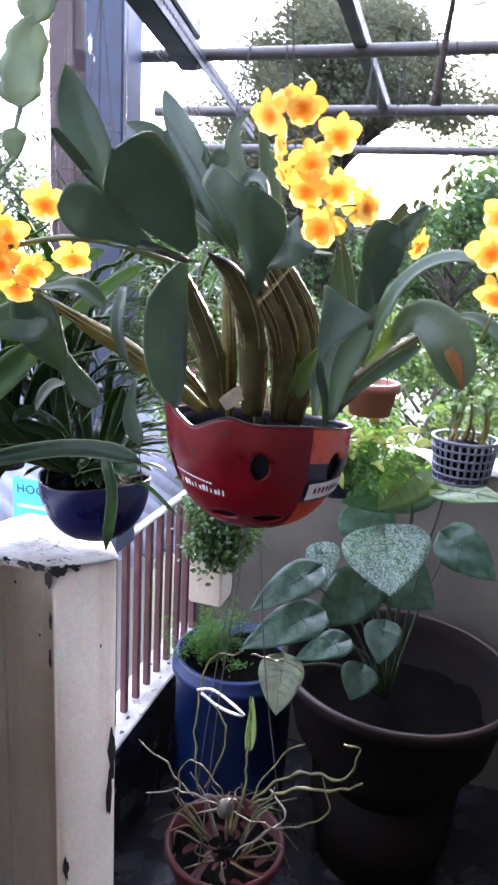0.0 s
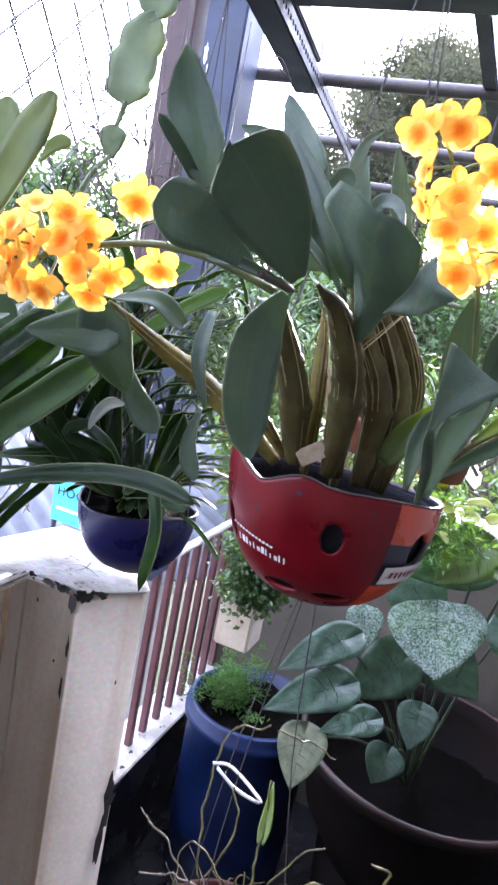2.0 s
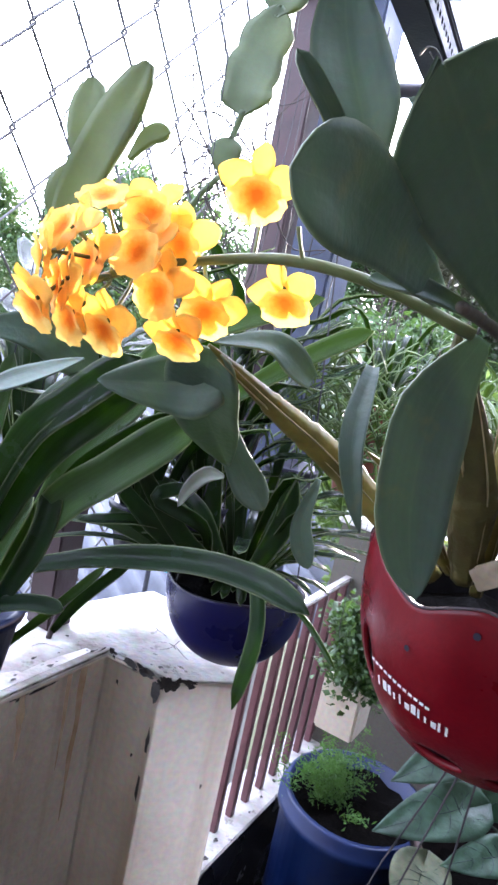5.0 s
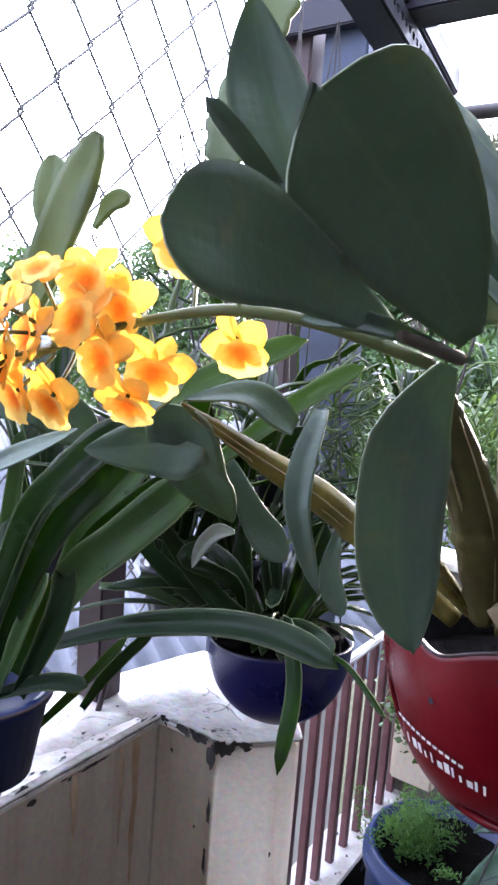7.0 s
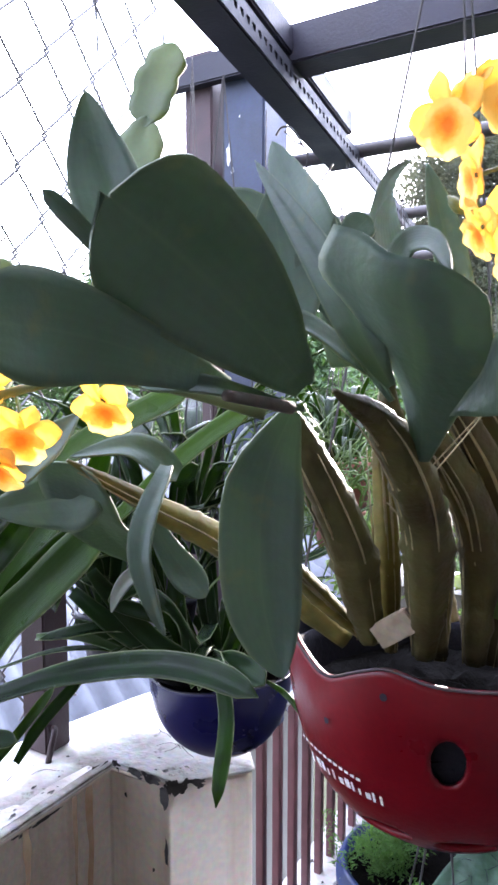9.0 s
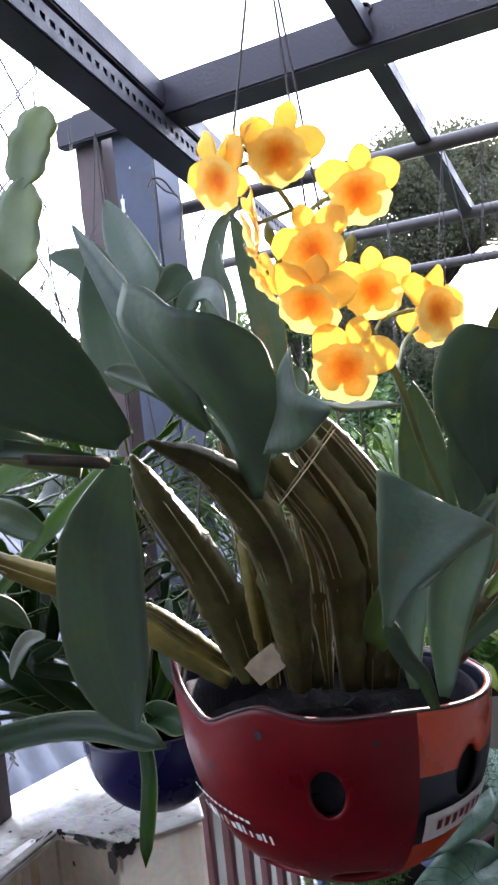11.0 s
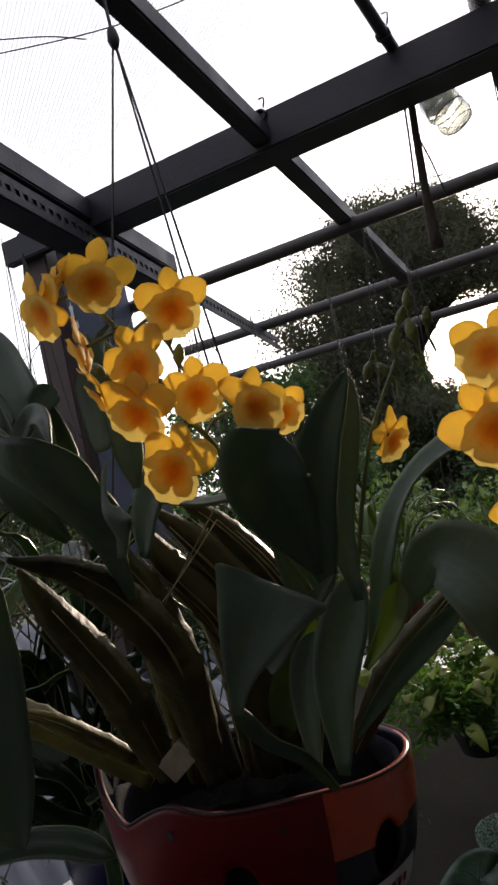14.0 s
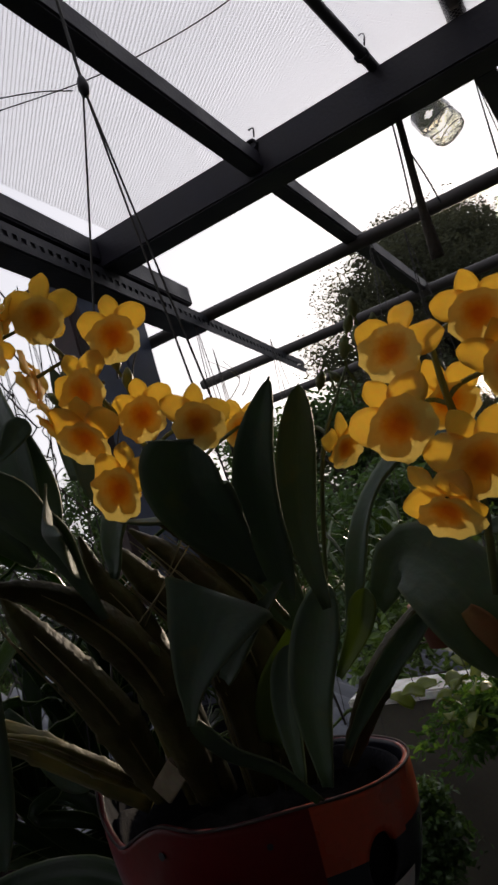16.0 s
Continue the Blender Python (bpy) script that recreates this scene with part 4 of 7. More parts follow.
for a0_, a1_, z0_, z1_ in ((AF + 0.235, AF + 0.425, -0.057, -0.046), (AF - 0.38, AF - 0.02, -0.114, -0.107), (AF + 0.34, AF + 0.70, -0.114, -0.107)):
    part("foam_edge", patch_on_bowl(a0_, a1_, z0_, z1_, -0.0055, 8, 3), M_GREYRIM, red, "grey foam edge inside a vent")


def disc_on_bowl(a, z, r):
    """A small round mark that lies on the bowl."""
    bm = bmesh.new()
    ring = []
    for k in range(14):
        t_ = 2 * math.pi * k / 14
        zz = z + r * math.sin(t_)
        phi = math.acos(min(1, max(0, -zz / 0.133)) ** (1 / 0.9))
        aa = a + r / 0.11 * math.cos(t_)
        q = 0.1105 * math.sin(phi) ** 0.85 * (1 + 0.05 * math.cos(2 * aa)) + 0.0009
        ring.append(bm.verts.new(HC + Vector((q * math.cos(aa), q * math.sin(aa), zz))))
    bm.faces.new(ring)
    return bm


for a, z, r_ in ((AF - 0.05, 0.006, 0.0026), (AF - 0.46, -0.024, 0.0022), (AF + 0.62, 0.002, 0.002)):
    part("rivet_hole", disc_on_bowl(a, z, r_), M_NAVY, red, "small dark rivet hole")
# brand wordmark, shown as plain bars
for k, wide in enumerate((0.018, 0.018, 0.04, 0.018, 0.018, 0.04, 0.04, 0.018, 0.018, 0.03, 0.04, 0.018)):
    a = AF - 0.10 - k * 0.054
    part("mark", patch_on_bowl(a, a + wide, -0.0715 + 0.0005 * k, -0.0640 + 0.0005 * k - (0.0024 if k in (2, 3, 6, 8) else 0), 0.0016, 3, 2), M_WHITEP, red, "white lettering bar")
for k in range(12):
    a = AF - 0.26 - k * 0.046
    part("mark", patch_on_bowl(a, a + 0.032, -0.0585 + 0.0007 * k, -0.0562 + 0.0007 * k, 0.0016, 2, 1), M_WHITEP, red, "fine white lettering bar")
tag = part("plant_tag", box_bm((-0.0085, -0.002, -0.020), (0.0085, 0.002, 0.012), 0.0008, Matrix.Translation((0.112, 1.228, 1.770)) @ Euler((0.3, 0.9, 0.2)).to_matrix().to_4x4()), M_TAG)
tagged(tag, "cut bamboo label stuck in the helmet planter", "plant tag")

BC = Vector((-0.295, 1.64, 1.504))
blue = thing("helmet_planter", "upturned glossy blue helmet shell hung as a plant pot", "planter", at=BC)
bm, rim = helmet_bowl(BC, 0.102, 0.127, lambda a: 0.006 * math.cos(2 * a + 1))
part("shell", bm, [M_BLUE, M_NAVY, M_NAVY], blue)
part("rim", ring_tube(rim, 0.0011), M_NAVY, blue)
part("soil", soil_bm(BC, 0.094, -0.006, random.Random(3)), M_SOIL_SHADE, blue)

# ---- the yellow-flowered orchid ----
orchid = thing("orchid_plant", "large orchid with ridged canes, broad leaves and yellow flower sprays", "orchid", at=HC)


def cane(pts, r, material=M_CANE, name="cane"):
    rng = random.Random(int(pts[0][0] * 9000 + pts[-1][2] * 7000))
    bm = tube_bm(pts, [r * 0.62, r * 1.0, r * 1.22, r * 1.12, r * 0.95, r * 0.72, r * 0.45, r * 0.12], 42, 22, rng.choice((5, 6, 7)))
    spine, seed = bezier(pts, 42), rng.uniform(0, 50)
    for k, v in enumerate(bm.verts):
        ring = k // 22
        p = spine[min(42, ring)]
        node = 0.10 if ring % 8 == 4 else -0.05 if ring % 8 == 5 else 0
        v.co = p + (v.co - p) * (1 + node + 0.08 * noise.noise(v.co * 30 + Vector((seed, 0, 0))) + 0.015 * noise.noise(v.co * 130))
    ob = part(name, bm, material, orchid)
    line = bezier(pts, 12)
    for k in range(5):
        side = Vector((rng.uniform(-1, 1), -0.7, 0)).normalized()
        prof = [0.7, 0.95, 1.1, 1.12, 1.15, 1.1, 0.95, 0.8, 0.55]
        a, b = rng.randrange(0, 4), rng.randrange(8, 12)
        pale = [line[j] + side * r * rng.uniform(1.0, 1.14) * prof[min(8, j * 8 // 12)] for j in range(a, b + 1, 2)]
        part("sheath_edge", tube_bm(pale, [0.0003, 0.0008, 0.0003], 12, 5), M_HUSK, ob, "pale dry sheath edge")
    return ob


def oleaf(pts, w, face, cup=0.2, material=M_LEAF, shape="orchid", wave=0.06, twist=0.0):
    oleaf.count += 1
    return part("leaf", blade_bm(pts, w, face, 18, cup, shape, 0.0016, wave, twist=twist, cross=8, seed=oleaf.count), material, orchid)


oleaf.count = 0


def folded_leaf(left, right, foot, top, bulge, material=M_LEAF, n=16):
    """A broad uneven blade spread between its two edges, its foot and its tip edge, swelling towards -y."""
    L_, R_, F_, T_ = (bezier(c, n) for c in (left, right, foot, top))
    bm = bmesh.new()
    uv = bm.loops.layers.uv.verify()
    sheets = []
    for off in (-0.0008, 0.0008):
        grid = []
        for j in range(n + 1):
            v = j / n
            row = []
            for i in range(n + 1):
                u = i / n
                p = L_[j] * (1 - u) + R_[j] * u + F_[i] * (1 - v) + T_[i] * v
                p -= L_[0] * (1 - u) * (1 - v) + R_[0] * u * (1 - v) + L_[n] * (1 - u) * v + R_[n] * u * v
                swell = bulge * math.sin(math.pi * u) * math.sin(math.pi * min(1, v * 0.9 + 0.05)) + 0.0015 * noise.noise(p * 22)
                row.append(bm.verts.new(p + Vector((0, off - swell, 0))))
            grid.append(row)
        sheets.append(grid)
    for k, g in enumerate(sheets):
        for j in range(n):
            for i in range(n):
                q = [(i, j), (i + 1, j), (i + 1, j + 1), (i, j + 1)]
                q = q if k == 0 else q[::-1]
                f = bm.faces.new([g[b][a] for a, b in q])
                for loop, (a, b) in zip(f.loops, q):
                    loop[uv].uv = (a / n, b / n)
    rim = lambda g: [g[0][i] for i in range(n)] + [g[j][n] for j in range(n)] + [g[n][i] for i in range(n, 0, -1)] + [g[j][0] for j in range(n, 0, -1)]
    a, b = rim(sheets[0]), rim(sheets[1])
    for k in range(len(a)):
        bm.faces.new((a[k], b[k], b[(k + 1) % len(a)], a[(k + 1) % len(a)]))
    return part("leaf", bm, material, orchid)


# canes
cane([(0.124, 1.244, 1.748), (0.133, 1.211, 1.840), (0.126, 1.162, 1.900), (0.116, 1.113, 1.923)], 0.0125)
cane([(0.131, 1.257, 1.745), (0.120, 1.231, 1.857), (0.110, 1.210, 1.906), (0.112, 1.201, 1.937)], 0.0095)
cane([(0.150, 1.272, 1.738), (0.152, 1.264, 1.830), (0.125, 1.238, 1.896), (0.113, 1.223, 1.930)], 0.0115)
cane([(0.160, 1.285, 1.735), (0.167, 1.284, 1.830), (0.144, 1.256, 1.898), (0.122, 1.238, 1.933)], 0.0115)
cane([(0.166, 1.306, 1.728), (0.177, 1.309, 1.834), (0.153, 1.280, 1.904), (0.132, 1.253, 1.936)], 0.0105)
cane([(0.088, 1.242, 1.752), (0.083, 1.216, 1.821), (0.067, 1.185, 1.884), (0.061, 1.172, 1.913)], 0.0125)
cane([(0.077, 1.248, 1.752), (0.059, 1.211, 1.790), (0.051, 1.184, 1.815), (0.029, 1.161, 1.833)], 0.0055, M_CANEY)
cane([(0.068, 1.249, 1.744), (-0.011, 1.220, 1.807), (-0.051, 1.176, 1.843), (-0.080, 1.132, 1.875)], 0.0095, M_CANEY)
cane([(0.095, 1.263, 1.738), (0.094, 1.254, 1.813), (0.089, 1.252, 1.872), (0.082, 1.252, 1.907)], 0.0075, M_CANEY)
cane([(0.206, 1.292, 1.744), (0.243, 1.299, 1.795), (0.284, 1.307, 1.832), (0.314, 1.306, 1.859)], 0.0085)
cane([(0.119, 1.301, 1.723), (0.117, 1.305, 1.802), (0.111, 1.302, 1.853), (0.103, 1.304, 1.895)], 0.008)
cane([(0.108, 1.340, 1.735), (0.082, 1.350, 1.807), (0.061, 1.351, 1.869)], 0.006, M_HUSK)
cane([(0.114, 1.361, 1.732), (0.089, 1.371, 1.806), (0.067, 1.374, 1.882)], 0.006, M_HUSK)
for pts in ([(0.135, 1.195, 1.867), (0.148, 1.225, 1.890), (0.162, 1.252, 1.915)], [(0.124, 1.221, 1.865), (0.153, 1.231, 1.901), (0.188, 1.238, 1.942)],
            [(0.111, 1.204, 1.854), (0.128, 1.198, 1.844), (0.140, 1.206, 1.858)]):
    part("tie", tube_bm(pts, 0.0005, 10, 5), M_HUSK, orchid, "thin pale tie string")
# broad leaves
oleaf([(0.098, 1.117, 1.925), (0.095, 1.070, 1.953), (0.088, 1.026, 1.978), (0.083, 0.993, 1.993)], 0.063, (0.5, -0.85, -0.1), 0.16, shape="blunt", wave=0.08)
oleaf([(0.073, 1.085, 1.925), (0.069, 1.020, 1.941), (0.068, 0.975, 1.947), (0.059, 0.952, 1.948)], 0.045, (0.55, -0.8, 0.05), 0.10, shape="orchid", wave=0.05)
oleaf([(0.029, 1.080, 1.977), (0.013, 1.082, 2.007), (-0.004, 1.085, 2.041), (-0.012, 1.084, 2.076)], 0.038, (0.3, -1, 0.1), 0.3, shape="oblong")
oleaf([(0.040, 1.082, 1.958), (0.015, 1.078, 1.983), (0.007, 1.062, 1.999), (-0.006, 1.047, 2.018)], 0.010, (0.3, -0.9, 0.3), 0.5, shape="strap")
oleaf([(0.082, 1.200, 1.955), (0.057, 1.215, 2.018), (0.030, 1.235, 2.054), (0.006, 1.250, 2.092)], 0.032, (0.2, -1, 0.1), 0.35, shape="oblong")
oleaf([(0.120, 1.186, 1.916), (0.084, 1.181, 1.971), (0.063, 1.177, 2.003)], 0.018, (-0.6, -1, 0.2), 0.5)
folded_leaf([(0.137, 1.176, 1.884), (0.133, 1.152, 1.930), (0.120, 1.125, 1.961), (0.109, 1.110, 1.981), (0.121, 1.100, 1.998)],
            [(0.145, 1.174, 1.884), (0.168, 1.142, 1.912), (0.190, 1.116, 1.934), (0.190, 1.105, 1.949)],
            [(0.137, 1.176, 1.884), (0.141, 1.174, 1.884), (0.145, 1.174, 1.884)],
            [(0.121, 1.100, 1.998), (0.137, 1.096, 1.992), (0.152, 1.092, 1.981), (0.173, 1.090, 1.975), (0.189, 1.096, 1.963), (0.190, 1.105, 1.949)], 0.006)
folded_leaf([(0.164, 1.140, 1.911), (0.181, 1.122, 1.931), (0.192, 1.104, 1.948), (0.202, 1.097, 1.958)],
            [(0.223, 1.078, 1.929), (0.224, 1.076, 1.930), (0.226, 1.075, 1.931)],
            [(0.164, 1.140, 1.911), (0.198, 1.104, 1.915), (0.223, 1.078, 1.929)],
            [(0.202, 1.097, 1.958), (0.208, 1.086, 1.941), (0.217, 1.082, 1.936), (0.226, 1.075, 1.931)], 0.004)
oleaf([(0.146, 1.104, 1.974), (0.152, 1.110, 1.988), (0.166, 1.104, 1.986), (0.176, 1.094, 1.970)], 0.012, (0.1, -1, 0.3), 0.3, M_LEAFP, "lance")
oleaf([(0.086, 1.127, 1.912), (0.072, 1.122, 1.873), (0.073, 1.116, 1.829), (0.081, 1.112, 1.798), (0.091, 1.110, 1.775)], 0.045, (0.85, -0.9, -0.25), 0.16, shape="oblong")
oleaf([(0.104, 1.105, 1.914), (0.073, 1.065, 1.926), (0.053, 1.044, 1.926)], 0.012, (0.1, -1, 0.4), 0.4)
oleaf([(0.060, 1.055, 1.889), (0.068, 1.030, 1.871), (0.073, 1.020, 1.856), (0.079, 1.020, 1.838), (0.084, 1.021, 1.826)], 0.0105, (0.35, -1, -0.1), 0.35, shape="lance")
oleaf([(-0.081, 1.136, 1.873), (-0.110, 1.188, 1.826), (-0.122, 1.256, 1.770)], 0.060, (0.3, -1, -0.15), 0.2, shape="lance")
oleaf([(-0.084, 1.163, 1.849), (-0.126, 1.162, 1.839), (-0.183, 1.150, 1.829)], 0.048, (0.25, -1, -0.25), 0.2, shape="lance")
oleaf([(-0.029, 1.184, 1.863), (-0.051, 1.164, 1.881), (-0.079, 1.134, 1.877)], 0.022, (0.1, -0.7, 0.6), 0.3, shape="lance")
oleaf([(-0.090, 1.103, 1.865), (-0.083, 1.121, 1.886), (-0.074, 1.139, 1.906)], 0.025, (0.1, -0.9, 0.2), 0.3, shape="lance")
oleaf([(0.223, 1.127, 1.832), (0.228, 1.129, 1.850), (0.236, 1.136, 1.868), (0.244, 1.150, 1.885)], 0.063, (0.25, -1, 0.2), 0.22, shape="hood", wave=0.05)
oleaf([(0.216, 1.228, 1.750), (0.220, 1.190, 1.785), (0.222, 1.150, 1.812), (0.223, 1.127, 1.836)], 0.009, (0.25, -1, 0.2), 0.5, shape="strap")
oleaf([(0.222, 1.255, 1.840), (0.220, 1.245, 1.872), (0.219, 1.238, 1.906), (0.219, 1.230, 1.940)], 0.030, (0.1, -1, 0.1), 0.3, shape="oblong")
oleaf([(0.231, 1.151, 1.844), (0.251, 1.151, 1.865), (0.270, 1.163, 1.883)], 0.012, (0.4, -0.8, 0.6), 0.3, M_LEAF, "lance")
oleaf([(0.248, 1.205, 1.868), (0.258, 1.183, 1.908), (0.281, 1.155, 1.945), (0.306, 1.140, 1.974)], 0.025, (0.2, -1, 0.0), 0.3, shape="oblong", wave=0.12)
oleaf([(0.268, 1.150, 1.887), (0.272, 1.120, 1.916), (0.276, 1.100, 1.938), (0.287, 1.096, 1.951)], 0.036, (0.35, -1, 0.0), 0.3, shape="fan", wave=0.12)
oleaf([(0.254, 1.232, 1.855), (0.253, 1.234, 1.910), (0.277, 1.233, 1.983)], 0.026, (0.3, -1, 0.0), 0.4)
oleaf([(0.221, 1.233, 1.755), (0.229, 1.235, 1.812), (0.251, 1.245, 1.869)], 0.034, (0.1, -1, 0.1), 0.25)
oleaf([(0.202, 1.238, 1.756), (0.203, 1.244, 1.799), (0.215, 1.248, 1.836)], 0.026, (-0.1, -1, 0.1), 0.3)
oleaf([(0.249, 1.232, 1.816), (0.270, 1.233, 1.841), (0.277, 1.239, 1.861)], 0.018, (0.2, -1, 0.2), 0.4, M_LEAFY)
oleaf([(0.243, 1.269, 1.817), (0.271, 1.278, 1.892), (0.315, 1.272, 1.928), (0.376, 1.263, 1.927)], 0.032, (0.2, -0.4, 0.9), 0.35)
oleaf([(0.271, 1.265, 1.845), (0.300, 1.250, 1.872), (0.331, 1.230, 1.853), (0.353, 1.224, 1.804)], 0.055, (0.2, -1, 0.4), 0.2, M_LEAF)
oleaf([(0.334, 1.224, 1.842), (0.345, 1.219, 1.827), (0.354, 1.216, 1.804)], 0.013, (0.2, -1, 0.4), 0.2, M_TIP, "lance")
oleaf([(0.213, 1.285, 1.756), (0.257, 1.268, 1.800), (0.307, 1.258, 1.841)], 0.017, (0.2, -1, 0.5), 0.6)
oleaf([(0.169, 1.268, 1.771), (0.194, 1.260, 1.813), (0.246, 1.254, 1.868)], 0.026, (0.3, -1, 0.2), 0.5, M_LEAFY, "lance")
oleaf([(0.333, 1.281, 1.873), (0.362, 1.281, 1.869), (0.399, 1.268, 1.844)], 0.022, (0.1, -0.6, 0.8), 0.3)
oleaf([(0.160, 1.175, 1.945), (0.155, 1.182, 1.972), (0.144, 1.190, 2.012), (0.134, 1.192, 2.045)], 0.018, (0.4, -0.9, 0.1), 0.5, shape="oblong")
oleaf([(0.104, 1.186, 1.931), (0.090, 1.166, 1.948), (0.072, 1.142, 1.962)], 0.02, (0.1, -0.6, 0.6), 0.4)
oleaf([(0.081, 1.208, 1.935), (0.077, 1.214, 1.982), (0.071, 1.213, 2.029)], 0.03, (0.2, -1, 0.1), 0.3, shape="lance")
oleaf([(0.070, 1.168, 1.950), (0.060, 1.172, 1.975), (0.050, 1.179, 2.008), (0.042, 1.185, 2.045)], 0.040, (0.3, -1, 0.05), 0.18, shape="oblong")
oleaf([(0.135, 1.140, 1.925), (0.119, 1.130, 1.957), (0.092, 1.140, 1.996), (0.042, 1.165, 2.053)], 0.020, (0.3, -0.9, -0.1), 0.5, shape="oblong")
oleaf([(0.074, 1.255, 1.995), (0.077, 1.268, 2.035), (0.082, 1.277, 2.062), (0.095, 1.285, 2.076)], 0.013, (0.6, -0.7, 0.2), 0.5, M_LEAFP, "lance")
oleaf([(0.106, 1.222, 1.975), (0.102, 1.230, 1.999), (0.096, 1.235, 2.025), (0.098, 1.240, 2.044)], 0.020, (0.3, -0.9, 0.1), 0.5, M_LEAFP, "lance")
oleaf([(0.149, 1.183, 1.905), (0.158, 1.184, 1.930), (0.170, 1.185, 1.953)], 0.028, (-0.2, -1, 0.1), 0.2, wave=0.1)
oleaf([(0.214, 1.206, 1.927), (0.194, 1.181, 1.928), (0.178, 1.167, 1.935)], 0.012, (0.0, -0.4, 1), 0.4, M_LEAFP, "lance")
oleaf([(0.050, 1.205, 2.008), (0.032, 1.210, 2.024), (0.010, 1.210, 2.041), (-0.018, 1.210, 2.051)], 0.022, (0.1, -1, 0.2), 0.3, shape="oblong")
oleaf([(0.082, 1.180, 1.999), (0.094, 1.187, 2.011), (0.102, 1.191, 2.020)], 0.022, (0.3, -1, 0.1), 0.2)


oleaf([(-0.295, 1.147, 1.795), (-0.275, 1.174, 1.813), (-0.250, 1.203, 1.832)], 0.022, (0.1, -0.8, 0.6), 0.2, M_LEAFP, "lance")
oleaf([(-0.372, 1.189, 1.837), (-0.333, 1.235, 1.839), (-0.295, 1.268, 1.815)], 0.055, (0.2, -1, 0.2), 0.15)
oleaf([(-0.204, 1.360, 1.799), (-0.184, 1.383, 1.742), (-0.154, 1.398, 1.697)], 0.042, (0.2, -1, 0.2), 0.2)
oleaf([(-0.132, 1.475, 1.730), (-0.141, 1.477, 1.672), (-0.123, 1.479, 1.624)], 0.030, (0.2, -1, 0.2), 0.3)


oleaf([(-0.150, 1.300, 1.747), (-0.166, 1.296, 1.744), (-0.180, 1.292, 1.726), (-0.187, 1.290, 1.707)], 0.015, (0.1, -1, 0.3), 0.25, M_SILVER, "oblong")


# flowers
def flower_bm(seed):
    """Five rounded overlapping tepals behind a broad cupped lip with a frilled edge; it looks along +z."""
    rng = random.Random(seed)
    bm = bmesh.new()
    for a, w, L in ((90, 0.54, 0.96), (160, 0.78, 1.0), (20, 0.78, 1.0), (232, 0.60, 0.76), (308, 0.60, 0.76)):
        a = radians(a + rng.uniform(-7, 7))
        d = Vector((math.cos(a), math.sin(a), 0))
        blade_bm([d * 0.02 + Vector((0, 0, -0.10)), d * 0.52 + Vector((0, 0, rng.uniform(-0.06, 0.02))), d * L * rng.uniform(0.94, 1.05) + Vector((0, 0, rng.uniform(-0.16, 0.16)))],
                 w, (0, 0, 1), 10, 0.16, "tepal", 0.02, 0.2, bm, cross=6, seed=seed + a)
    petals = len(bm.faces)
    hub = bm.verts.new((0, -0.10, 0.10))
    last = None
    for j in range(1, 9):
        u = j / 8
        ring = []
        for q in range(32):
            a = 2 * math.pi * q / 32
            r = 0.64 * u * (1 + 0.05 * math.sin(a * 9 + seed) * u ** 2 + 0.04 * math.sin(a * 4 + seed * 2) * u)
            z = 0.10 + 0.26 * u ** 1.6 * (1 - 0.25 * u * u) + 0.035 * u ** 3 * math.sin(7 * a + seed)
            ring.append(bm.verts.new(Vector((1.08 * r * math.cos(a), r * math.sin(a) * 0.94 - 0.10 - 0.16 * u, z - 0.16 * max(0, -math.sin(a)) * u * u))))
        for q in range(32):
            if last:
                bm.faces.new((last[q], ring[q], ring[(q + 1) % 32], last[(q + 1) % 32]))
            else:
                bm.faces.new((hub, ring[q], ring[(q + 1) % 32]))
        last = ring
    bm.faces.ensure_lookup_table()
    for f in bm.faces[petals:]:
        f.material_index = 1
    return bm


FLOWERS = []
for s in range(4):
    me = bpy.data.meshes.new("flower")
    b_ = flower_bm(s * 7 + 1)
    b_.to_mesh(me)
    b_.free()
    me.materials.append(M_PETAL)
    me.materials.append(M_LIP)
    me.polygons.foreach_set("use_smooth", [True] * len(me.polygons))
    FLOWERS.append(me)


def spray(stem_pts, r, blooms, seed, size=0.0205):
    """A flower stem with its blooms: each a place, the way it looks, and a size."""
    rng = random.Random(seed)
    stem = part("flower_stem", tube_bm(stem_pts, [r, r * 0.9, r * 0.6], 20, 8), M_STEM, orchid)
    line = bezier(stem_pts, 40)
    for k, (p, facing, s) in enumerate(blooms):
        p, facing = Vector(p), (Vector(facing).normalized() + Vector((rng.gauss(0, 0.16), 0, rng.gauss(0, 0.16)))).normalized()
        q = facing.to_track_quat("Z", "Y").to_matrix().to_4x4() @ Matrix.Rotation(rng.uniform(-0.45, 0.45), 4, "Z")
        ob = new("flower", FLOWERS[rng.randrange(4)])
        ob.parent = stem
        ob.matrix_basis = Matrix.Translation(p) @ q @ Matrix.Scale(size * s, 4)
        near = min(line, key=lambda c: (c - (p - facing * 0.02)).length)
        part("pedicel", tube_bm([near, (near + p) / 2 - facing * 0.012 + Vector((0, 0, 0.004)), p], 0.0011, 8, 6), M_STEM, stem)
    return stem


